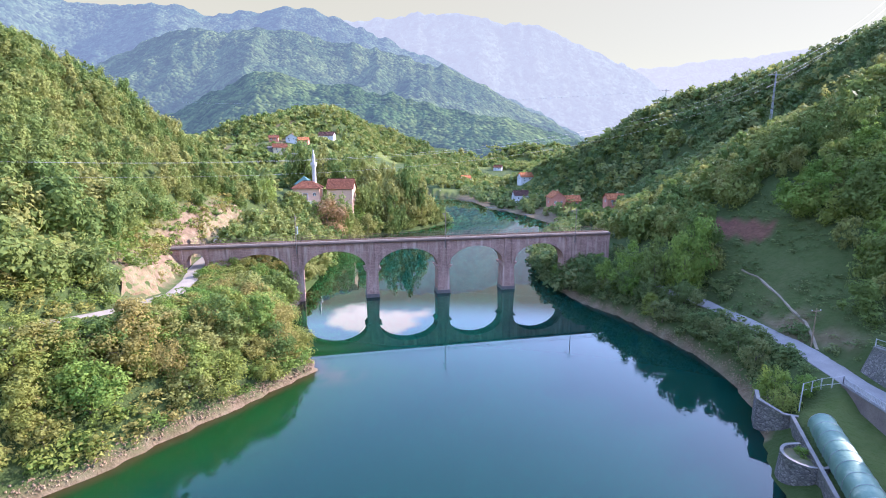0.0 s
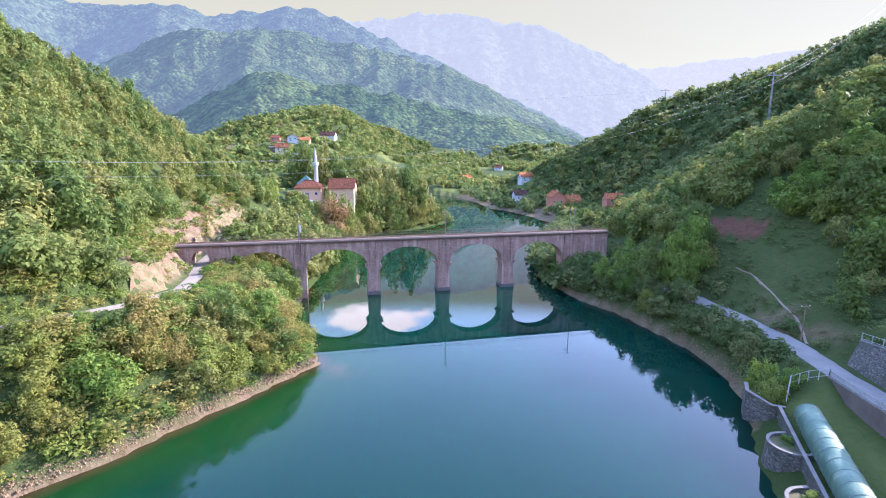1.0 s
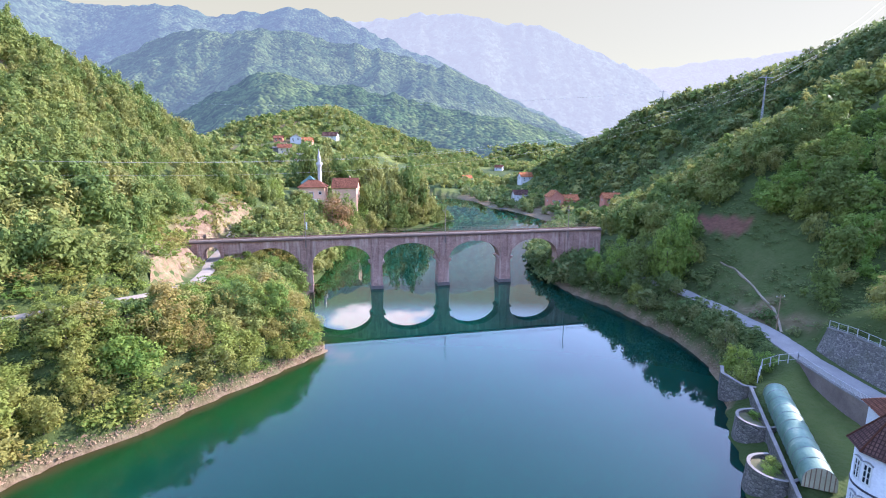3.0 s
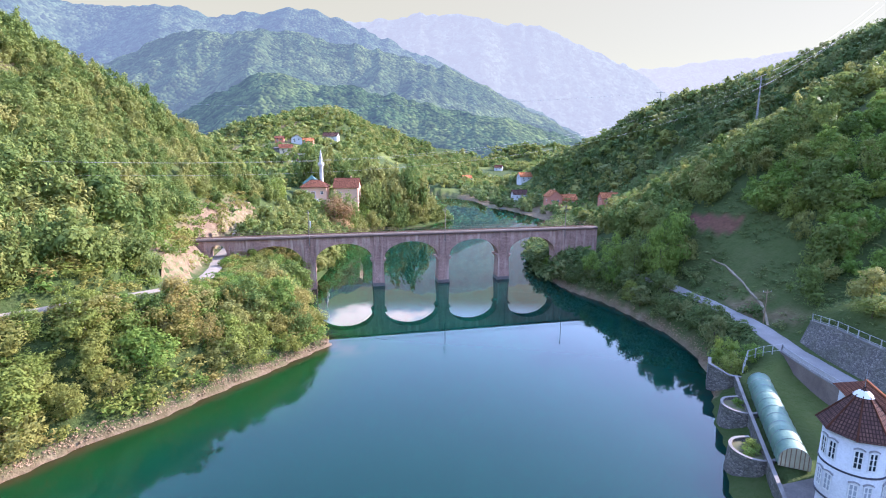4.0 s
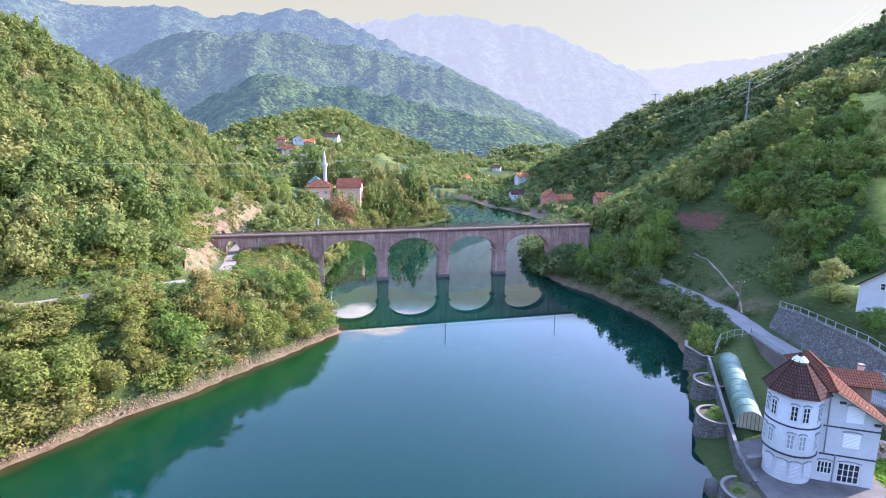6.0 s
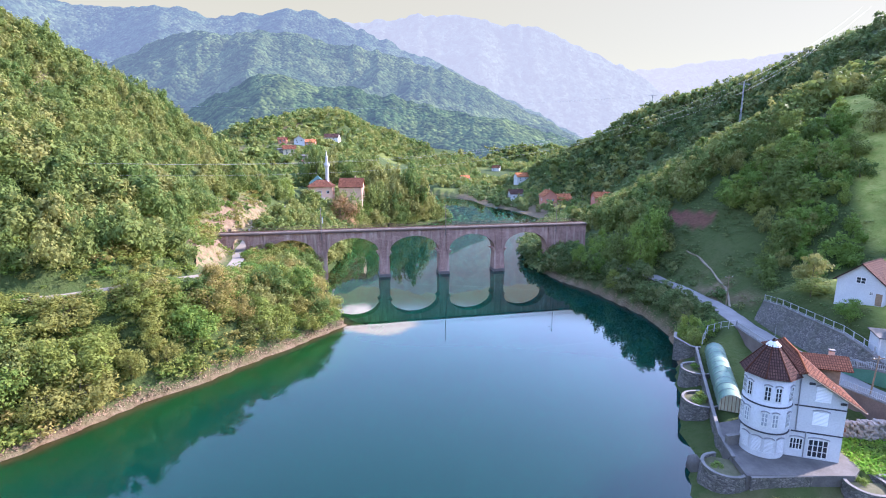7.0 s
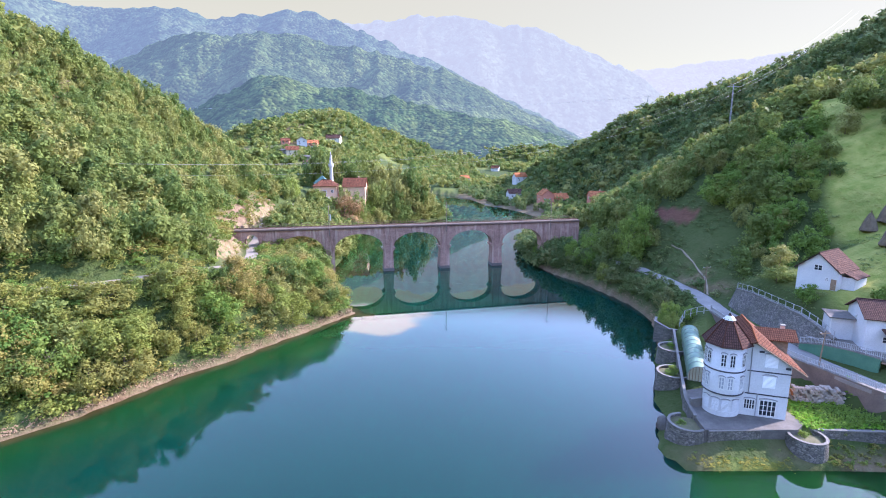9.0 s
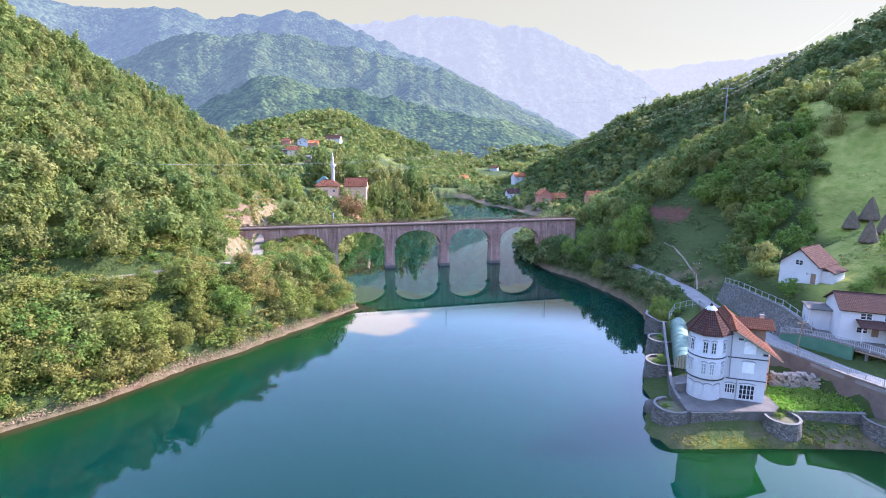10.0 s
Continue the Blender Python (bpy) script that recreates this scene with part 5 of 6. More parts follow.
# dormer on the right slope
# the wall's dark wood stands for shade in the dormer's open side
part("dormer_wall", box(-2.0, 0.5, 3.9, 6.1, 7.6, 9.75), M_WOOD, villa, "dormer wall in dark wood for its shaded opening")
for _p in ([[(-3.4, 5.0, 11.0), (1.5, 5.0, 11.0), (1.5, 3.2, 9.8), (-3.4, 3.2, 9.8)], [(-3.4, 5.0, 11.0), (1.5, 5.0, 11.0), (1.5, 6.8, 9.8), (-3.4, 6.8, 9.8)]]):
    roof("dormer_roof", [_p], M_TILE, villa, "small tiled dormer roof")
chim = part("chimney", box(0.5, 1.0, 7.2, 7.7, 7.0, 10.7, 0.04), M_PLASTER_PINK, villa)
part("chimney_cap", box(0.42, 1.08, 7.12, 7.78, 10.7, 10.85, 0.03), M_CONCRETE, chim)
# tower
TX, TY = -7.6, 0.7
TM = pose(TX, TY, 0)
part("tower_base", lathe([(2.24, 0), (2.24, 3.1)], 40), M_PLASTER, villa, smooth=True, m=TM)
part("tower", lathe([(2.22, 3.05), (2.45, 3.2), (2.47, 3.4), (2.47, 10.2), (0.4, 10.25)], 40), M_PLASTER, villa, "round white tower", smooth=True, m=TM)
for z in (3.12, 6.35):
    part("band", lathe([(2.46, z), (2.54, z + 0.02), (2.54, z + 0.17), (2.46, z + 0.19)], 40), M_TRIM_DARK, villa, "dark string course", m=TM)
RE = 3.1
cor = [(RE * math.cos(radians(22.5 + 45 * k)), RE * math.sin(radians(22.5 + 45 * k)), 9.9) for k in range(8)]
for k in range(8):
    tower_roof = roof("tower_roof", [[cor[k], cor[(k + 1) % 8], (0, 0, 13.85)]], M_TILE_BROWN, villa, "facet of an eight-sided brown tile roof")
    tower_roof.matrix_local = TM
for k in range(8):
    part("hip_tiles", rod(cor[k], (cor[k][0] * 0.2, cor[k][1] * 0.2, 13.1), 0.09, 0.07, 5), M_TILE, tower_roof)
part("cap", lathe([(0.80, 12.98), (0.42, 13.38), (0.10, 13.62), (0.03, 13.7), (0.0, 13.72)], 10), M_METAL_WHITE, tower_roof, "pale sheet metal cap")
part("finial", rod((0, 0, 13.6), (0, 0, 15.4), 0.03, 0.015, 5), M_METAL_GREY, tower_roof)
for z, hh, rr in ((7.15, 1.65, 2.47), (4.0, 1.6, 2.47), (0.7, 1.6, 2.24)):
    for deg in (-106, -82, -42, -150, -172) if rr > 2.4 else (-118, -88, -55, -150):
        q = radians(deg)
        window(villa, TM @ pose(rr * math.cos(q), rr * math.sin(q), z, 0, 0, deg + 90), 0.6 if rr > 2.4 else 0.9, hh, 2, 3, shut=rr < 2.4, glass=M_CURTAIN if z == 4.0 else M_PLASTER if rr < 2.4 else None)

# terrace and the stone bastions along the water
terrace = tagged(part("terrace", slab([(33.0, 23.3), (44.8, 23.2), (46.6, 24.6), (46.6, 37), (35.5, 34), (33.6, 29)], 0.2, VZ - 0.02), M_PAVING), "worn concrete terrace round the villa", "terrace", kind="structure")


def bastion(x, y, r, top, a0, a1, label, tail=2.0, thick=0.3):
    """A horseshoe wall of rubble stone with a pale coping, filled with earth."""
    root = thing("bastion", pose(x, y, 0), label, "stone wall", "stone bastions")
    n = 20

    def band(ro, ri, z0, z1, flare=0.0):
        bm = bmesh.new()
        pts = []
        for i in range(n + 1):
            q = radians(a0 + (a1 - a0) * i / n)
            pts.append((math.cos(q), math.sin(q)))
        rows = []
        for k, (c, s) in enumerate(pts):
            rows.append([(ro + flare) * c, (ro + flare) * s, ro * c, ro * s, ri * c, ri * s])
        t0 = (math.sin(radians(a0)) * tail, -math.cos(radians(a0)) * tail)
        t1 = (-math.sin(radians(a1)) * tail, math.cos(radians(a1)) * tail)
        first = [v + t0[i % 2] for i, v in enumerate(rows[0])]
        last = [v + t1[i % 2] for i, v in enumerate(rows[-1])]
        rows = [first] + rows + [last]
        prev = None
        for rw in rows:
            ring = [bm.verts.new(p) for p in ((rw[0], rw[1], z0), (rw[2], rw[3], z1), (rw[4], rw[5], z1), (rw[4], rw[5], z0))]
            if prev:
                for k in range(4):
                    j = (k + 1) % 4
                    bm.faces.new((prev[k], prev[j], ring[j], ring[k]))
            else:
                bm.faces.new(ring[::-1])
            prev = ring
        bm.faces.new(prev)
        return bm

    part("wall", band(r, r - thick, -1.5, top, 0.35), M_RUBBLE, root, "grey rubble stone")
    part("coping", band(r + 0.03, r - thick - 0.03, top, top + 0.08), M_CONCRETE, root, "pale concrete coping")
    fill = [((r - thick) * math.cos(radians(a0 + (a1 - a0) * i / n)), (r - thick) * math.sin(radians(a0 + (a1 - a0) * i / n))) for i in range(n + 1)]
    part("earth", slab(fill, 0.2, top - 0.35), M_GROUND_PLAIN, root, "weedy earth filling")
    return root


M_GROUND_PLAIN = mottled("weedy_earth", (0.065, 0.075, 0.028), (0.15, 0.125, 0.068), 0.9, 0.95, 0.8)
bastion(31.9, 25.6, 2.45, 2.95, 95, 400, "round grey stone bastion at the terrace corner", 0.4)
bastion(45.5, 22.4, 2.2, 2.9, 150, 375, "round grey stone bastion at the garden corner", 2.2)
bastion(59.2, 21.4, 3.0, 2.9, 150, 370, "round grey stone bastion at the garden's far end", 1.6)
bastion(37.0, 40.6, 2.6, 3.2, 95, 300, "round grey stone bastion filled with creepers", 1.2)
bastion(41.4, 50.6, 2.5, 3.4, 95, 300, "round grey stone bastion with a young shrub", 1.2)


def run_wall(name, points, thick, mat, label, cap=0.14, kind="structure", category="wall"):
    """A wall along points (x, y, foot, top), with a coping."""
    root = thing(name, Matrix(), label, category, kind=kind)
    for (nm, grow, up, mt) in (("wall", 0.0, 0.0, mat), ("coping", 0.06, cap, M_CONCRETE)):
        bm = bmesh.new()
        prev = None
        for i, (x, y, z0, z1) in enumerate(points):
            p, q = points[max(i - 1, 0)], points[min(i + 1, len(points) - 1)]
            t = Vector((q[0] - p[0], q[1] - p[1])).normalized()
            nx, ny = -t.y * (thick / 2 + grow), t.x * (thick / 2 + grow)
            lo, hi = (z0, z1) if nm == "wall" else (z1, z1 + up)
            ring = [bm.verts.new(v) for v in ((x - nx, y - ny, lo), (x - nx, y - ny, hi), (x + nx, y + ny, hi), (x + nx, y + ny, lo))]
            if prev:
                for k in range(4):
                    j = (k + 1) % 4
                    bm.faces.new((prev[k], prev[j], ring[j], ring[k]))
            else:
                bm.faces.new(ring[::-1])
            prev = ring
        bm.faces.new(prev)
        part(nm, bm, mt, root)
    return root


run_wall("wall_terrace", [(33.4, 23.3, 0, 3.1), (44.2, 23.6, 0, 3.1)], 0.5, M_RUBBLE, "grey stone terrace wall above the mossy shore", 0.06)
run_wall("wall_garden", [(47.6, 23.6, 0, 3.0), (57.2, 22.9, 0, 3.0)], 0.4, M_RUBBLE, "grey stone garden wall above the stony shore")
run_wall("wall_lakeside", [(33.4, 26.5, 0, 3.3), (34.3, 31, 0, 3.4), (38.2, 41, 0, 3.6), (42.0, 50.5, 0, 3.7), (45.2, 58.5, 0, 3.9)], 0.3, M_RUBBLE, "long grey stone wall beside the greenhouse")
run_wall("wall_corner", [(47.4, 57.8, 0.5, 3.7), (44.6, 59.2, -1, 3.7), (43.1, 62.2, -1, 4.3), (44.3, 64.5, 0, 4.4)], 0.4, M_RUBBLE, "angular stone wall at the water's edge")
run_wall("wall_steps", [(34.0, 29.2, 2, 4.3), (36.6, 29.6, 2, 4.5)], 0.4, M_CONCRETE, "pale concrete wall beside the terrace")
run_wall("wall_road", [(54.2, 62, 3, 6.5), (53.6, 55, 2.5, 6.5), (53.4, 46, 2.5, 6.5), (54.2, 38, 2.5, 6.6), (56.2, 31.5, 2.5, 6.7), (57.5, 27, 2.5, 6.8), (60, 21, 2, 6.9)], 0.5, M_WALL_BROWN, "brown concrete retaining wall below the road")
LEAN = [(59.7, 66.2, 61.7, 66.6, 10.0), (58.9, 60, 60.9, 60.4, 10.8), (58.45, 52, 60.6, 52.4, 10.9), (58.25, 46, 60.6, 46.4, 10.9), (58.1, 42.6, 60.2, 42.2, 10.5), (58.9, 39.8, 60.1, 38.4, 9.6)]
hill_wall = thing("wall_hillside", Matrix(), "tall leaning grey stone retaining wall above the road", "wall", kind="structure")
for nm, mt in (("wall", M_RUBBLE), ("coping", M_CONCRETE)):
    bm = bmesh.new()
    prev = None
    for xb, yb, xt, yt, zt in LEAN:
        if nm == "wall":
            prof = ((xb, yb, 5.6), (xt, yt, zt), (xt + 0.9, yt, zt), (xt + 0.9, yt, 5.6))
        else:
            prof = ((xt - 0.08, yt, zt), (xt - 0.08, yt, zt + 0.15), (xt + 0.6, yt, zt + 0.15), (xt + 0.6, yt, zt))
        ring = [bm.verts.new(p) for p in prof]
        if prev:
            for k in range(4):
                bm.faces.new((prev[k], prev[(k + 1) % 4], ring[(k + 1) % 4], ring[k]))
        else:
            bm.faces.new(ring[::-1])
        prev = ring
    bm.faces.new(prev)
    part(nm, bm, mt, hill_wall)
M_GREEN = mottled("green_paint", (0.05, 0.16, 0.10), (0.08, 0.21, 0.13), 0.7, 0.8, 0.1)
run_wall("wall_green", [(58.1, 42.2, 5.8, 7.4), (59.2, 39.0, 5.8, 8.4), (60.8, 35.6, 5.8, 8.8), (62.4, 32.2, 5.8, 8.9)], 0.35, M_GREEN, "green-painted wall below the driveway")


M_FENCE = mottled("chalky_fence_paint", (0.34, 0.34, 0.33), (0.46, 0.46, 0.44), 2.0, 0.7, 0.2)


def fence(points, label, tall=1.0, gap=2.0, picket=True, mat=None, name="fence"):
    """A painted fence along points (x, y, z): posts, two rails, pales."""
    mat = mat or M_FENCE
    root = thing(name, Matrix(), label, "fence")
    pale = None
    for p, q in zip(points, points[1:]):
        p, q = Vector(p), Vector(q)
        run = (q - p).length
        n = max(1, round(run / gap))
        for z in (0.25, tall - 0.05):
            part("rail", rod(p + Vector((0, 0, z)), q + Vector((0, 0, z)), 0.035, n=4), mat, root)
        for i in range(n):
            at = p.lerp(q, i / n)
            part("post", box(-0.05, 0.05, -0.05, 0.05, -0.3, tall), mat, root, m=Matrix.Translation(at))
            if picket:
                k = int(run / n / 0.22)
                for j in range(1, k):
                    c = p.lerp(q, (i + j / k) / n)
                    if pale is None:
                        pale = part("pale", box(-0.025, 0.025, -0.02, 0.02, 0.12, tall), mat, root, m=Matrix.Translation(c))
                    else:
                        o = new("pale", pale.data)
                        o.parent, o.matrix_local = root, Matrix.Translation(c)
    part("post", box(-0.05, 0.05, -0.05, 0.05, -0.3, tall), mat, root, m=Matrix.Translation(points[-1]))
    return root


fence([(54.2, 62, 6.6), (53.6, 55, 6.6), (53.4, 46, 6.6), (54.2, 38, 6.7), (56.2, 31.5, 6.8), (57.5, 27, 6.9), (60, 21, 7)], "white metal fence along the road's edge", 0.95, 2.2)
fence([(x + 0.25, y, z + 0.15) for _x, _y, x, y, z in LEAN], "pale metal railing on the tall stone wall", 1.15, 2.0, False)
fence([(58.1, 42.2, 7.5), (59.2, 39.0, 8.5), (60.8, 35.6, 8.9), (62.4, 32.2, 9.0), (65.2, 27, 8.9)], "white picket fence along the driveway", 1.0, 2.2)
fence([(54.2, 62, 6.5), (51.5, 62.3, 6.0), (49, 62.2, 5.3), (46.8, 59.5, 4.3)], "pale wire mesh fence at the garden's end", 1.3, 1.6, False)

# the road on the right bank and the lane on the left bank


def ribbon(name, way, zed, y0, y1, half, mat, label, lift=0.05, n=120):
    ys = np.linspace(y0, y1, n)
    xs, zs = way(ys), zed(ys)
    dx = np.gradient(xs, ys)
    k = 1 / np.sqrt(1 + dx * dx)
    verts, faces = [], []
    for x, y, z, a, b in zip(xs, ys, zs, k, dx * k):
        wob = 0.25 * (float(lumps(x, y, 3)) - 0.5)
        for s, dz in ((-half - wob, -0.5), (-half - wob, 0.0), (0, 0.04), (half + wob, 0.0), (half + wob, -0.5)):
            verts.append((x + s * a, y - s * b, z + lift + dz))
    for i in range(n - 1):
        for j in range(4):
            q = i * 5 + j
            faces.append((q, q + 1, q + 6, q + 5))
    ob = put(name, verts, faces, mat)
    return tagged(ob, label, "road", kind="structure")


ribbon("road", right_road, right_road_z, -20, 150, 2.0, M_ROAD, "narrow pale asphalt road along the lake")
ribbon("road_lane", left_road, left_road_z, 0, 240, 1.5, mottled("dusty_lane", (0.21, 0.175, 0.135), (0.31, 0.265, 0.21), 0.25, 0.95, 0.3, 16.0), "dusty pale lane below the wooded hill")

# greenhouse: a plastic tunnel on hoops
M_FOIL, _n, _l, _b = material("greenhouse_foil", 0.55)
_c = add_ramp(_n, _l, add_noise(_n, _l, 0.6, 4.0), (0.35, (0.07, 0.15, 0.105)), (0.6, (0.125, 0.215, 0.15)), (0.8, (0.32, 0.36, 0.25)))
_l.new(_c, _b.inputs["Base Color"])
add_bump(_n, _l, _b, add_noise(_n, _l, 2.2, 3.0), 0.5, 0.08)
GA, GB = Vector((38.9, 36.6, 3.4)), Vector((46.9, 55.6, 3.5))
GL, GR, GH = (GB - GA).length, 1.48, 2.4
GM = Matrix.Translation(GA) @ Matrix.Rotation(math.atan2(GB.y - GA.y, GB.x - GA.x), 4, "Z")
green = thing("greenhouse", GM, "long plastic tunnel greenhouse with green translucent foil", "greenhouse")


def hoop(q, r=GR, h=GH):
    return -r * math.cos(q), 0.9 + (h - 0.9) * math.sin(q)


ring = [(-GR, 0.0)] + [hoop(math.pi * i / 14) for i in range(15)] + [(GR, 0.0)]
bm = bmesh.new()
rows = []
for k in range(41):
    x = GL * k / 40
    sagg = -0.035 if k % 2 else 0.0
    rows.append([bm.verts.new((x, y * (1 + sagg), z * (1 + sagg))) for y, z in ring])
for a, b in zip(rows, rows[1:]):
    for i in range(len(ring) - 1):
        bm.faces.new((a[i], b[i], b[i + 1], a[i + 1]))
part("foil", bm, M_FOIL, green, "green foil cover, bleached at one end", smooth=True)
for k in range(0, 21, 2):
    bm = bmesh.new()
    for p, q in zip(ring, ring[1:]):
        tube(bm, (GL * k / 20, p[0] * 1.012, p[1] * 1.012), (GL * k / 20, q[0] * 1.012, q[1] * 1.012), 0.025, n=4)
    part("hoop", bm, M_METAL_GREY, green)
bm = bmesh.new()
bm.faces.new([bm.verts.new((0.02, y, z)) for y, z in ring])
part("end_foil", bm, mottled("old_foil", (0.45, 0.42, 0.28), (0.62, 0.58, 0.42), 1.0, 0.5, 0.2), green, "yellowed plastic end wall")
for y in (-1.25, -0.85, -0.45, 0.0, 0.45, 0.85, 1.25):
    zt = 0.9 + (GH - 0.9) * math.sqrt(max(0, 1 - (y / GR) ** 2))
    part("batten", box(-0.06, 0.02, y - 0.04, y + 0.04, 0, zt), M_WOOD, green)

# the vegetable garden
beds = thing("vegetable_bed", pose(0, 0, 3.15), "rows of leafy green vegetables in a garden plot", "vegetables", kind="stuff")
rng = np.random.RandomState(9)
quads = []
for i in range(6):
    for j in range(60):
        x, y = 49.6 + j * 0.24 + rng.normal() * 0.04 + i * 0.02, 28.9 - i * 0.95 + rng.normal() * 0.05 - 0.07 * j * 0.24
        if x < 50.2 - 0.1 * i or y < 23.9:
            continue
        q = crown_shape(rng, 46, 0.16, 4, 1.0, 1.1) * np.array([0.48, 0.48, 0.62 + 0.25 * rng.rand()])
        quads.append(q + np.array([x, y, -0.05]))
ob = new("plants", leaf_mesh("plants", np.concatenate(quads), foliage("vegetable_leaves", (0.13, 0.27, 0.05), (0.18, 0.32, 0.06), (0.25, 0.35, 0.08), 0.45)))
ob.parent = beds

boulder = thing("boulder", pose(30.3, 28.9, 0), "rounded grey boulder at the water's edge", "boulder")
bm = bmesh.new()
bmesh.ops.create_icosphere(bm, subdivisions=3, radius=1.0)
for v in bm.verts:
    k = 1 + 0.35 * (float(lumps(v.co.x * 3 + 9, v.co.y * 3 + v.co.z * 2, 1.0)) - 0.5)
    v.co = Vector((v.co.x * 0.8 * k, v.co.y * 1.2 * k, 0.5 + v.co.z * 1.4 * k))
part("stone", bm, M_PAVING, boulder, smooth=True)
M_BLOCK = mottled("stacked_blocks", (0.28, 0.235, 0.19), (0.42, 0.36, 0.30), 1.5, 0.9, 0.5)
for x, y, cols, turn in ((51.6, 31.0, 8, -14), (54.9, 30.6, 6, -24)):
    pile = thing("stone_pile", pose(x, y, 3.1, 0, 0, turn), "neat stack of beige rough building stones", "stones", "stone piles")
    stone = None
    for lay in range(7):
        for i in range(cols):
            for j in range(2):
                if rng.rand() < 0.05 + 0.09 * max(0, lay - 2):
                    continue
                mm = pose((i - cols / 2 + 0.5 * (lay % 2)) * 0.46 + rng.normal() * 0.03, (j - 0.5) * 0.66 + rng.normal() * 0.05, lay * 0.31, rng.normal() * 3, rng.normal() * 3, rng.normal() * 6) @ Matrix.Diagonal((0.85 + 0.25 * rng.rand(), 0.9 + 0.2 * rng.rand(), 1, 1))
                if stone is None:
                    stone = part("stone", box(-0.21, 0.21, -0.31, 0.31, 0, 0.30, 0.045), M_BLOCK, pile, m=mm)
                else:
                    o = new("stone", stone.data)
                    o.parent, o.matrix_local = pile, mm

dish = thing("satellite_dish", pose(38.2, 31.2, 3.2, 0, 0, 40), "grey satellite dish on a short pole", "dish")
part("pole", rod((0, 0, 0), (0, 0, 1.6), 0.04), M_METAL_GREY, dish)
part("dish", lathe([(0.02, 0.0), (0.3, 0.04), (0.55, 0.16)], 18), M_METAL_WHITE, dish, smooth=True, m=pose(0, -0.1, 1.6, 70, 0, 0))

# the two white farmhouses above the road
H2 = Matrix.Translation((64.1, 53.0, 14.6)) @ Matrix.Rotation(radians(-58), 4, "Z")
farm = gable_house("farmhouse", H2, 6.2, 7.0, 3.6, 2.7, M_PLASTER, M_TILE_BROWN, "small white farmhouse with a brown tiled gable roof", 0.5,
                   (("front", 3.1, 3.2, 1.2, 0.95), ("front", 4.6, 1.6, 0.45, 0.5)), False, "y", door=("front", 5.6, 0.1, 0.8, 1.9), base=2.0)
roof("lean_to_roof", [[(6.2, 1.2, 3.4), (6.2, 6.8, 3.4), (8.5, 6.8, 2.4), (8.5, 1.2, 2.4)]], M_TILE_BROWN, farm, "low tiled lean-to roof")
part("lean_to_wall", box(6.2, 8.1, 1.6, 6.6, -2, 2.45), M_PLASTER, farm)
H3 = Matrix.Translation((62.9, 36.0, 9.7)) @ Matrix.Rotation(radians(-22), 4, "Z")
home = gable_house("long_house", H3, 15, 7.2, 4.2, 1.9, M_PLASTER, M_TILE_BROWN, "long white two-storey house with a brown tiled roof", 0.45,
                   (("front", 3.2, 2.75, 1.5, 1.0), ("front", 5.9, 2.75, 0.8, 0.95), ("front", 2.9, 0.5, 1.4, 0.95), ("left", 3.8, 3.0, 0.5, 0.5), ("front", 10.5, 0.7, 1.2, 1.0), ("front", 9.5, 2.75, 1.4, 1.0)), True, "x", door=("front", 4.6, 0.05, 0.9, 2.0), base=2.5)
roof("porch_roof", [[(1.9, 0.1, 2.75), (9.5, 0.1, 2.75), (9.5, -2.6, 2.1), (1.9, -2.6, 2.1)]], M_TILE_BROWN, home, "low tiled porch roof")
part("porch_block", box(6.0, 9.3, -2.3, 0, -2.4, 2.2), M_PLASTER, home)
part("porch_post", rod((2.2, -2.3, -0.5), (2.2, -2.3, 2.15), 0.06), M_METAL_WHITE, home)
part("annex", box(-3.2, 0, 4.2, 7.2, -2, 2.7), M_PLASTER, home, "small white annex")
roof("annex_roof", [[(-3.5, 3.4, 2.8), (0.1, 3.4, 2.8), (0.1, 7.5, 3.05), (-3.5, 7.5, 3.05)]], M_PAVING, home)
part("annex_post", rod((-3.2, 3.6, -0.4), (-3.2, 3.6, 2.8), 0.06), M_METAL_WHITE, home)

drive = tagged(part("driveway", slab([(58.5, 42.0), (59.5, 39.1), (61.1, 35.7), (62.7, 32.3), (65.6, 26.8), (80, 20), (84, 30), (64, 40), (60.5, 41.5)], 8.5, 8.8), M_CONCRETE), "pale concrete driveway in front of the long house", "driveway", kind="structure")

carport = thing("carport", Matrix(), "open undercroft with posts below the driveway", "carport")
for x, y in ((63.4, 30.9), (65.0, 27.9), (67.2, 26.0)):
    part("post", box(x - 0.14, x + 0.14, y - 0.14, y + 0.14, 5.9, 8.5), M_CONCRETE, carport)
part("beam", tube(bmesh.new(), (62.6, 32.2, 8.35), (65.5, 26.9, 8.35), 0.14, n=4), M_WOOD, carport)
for z in (6.5, 7.1):
    part("plank", tube(bmesh.new(), (63.6, 31.2, z), (65.2, 28.0, z - 0.2), 0.07, n=4), M_WOOD, carport)

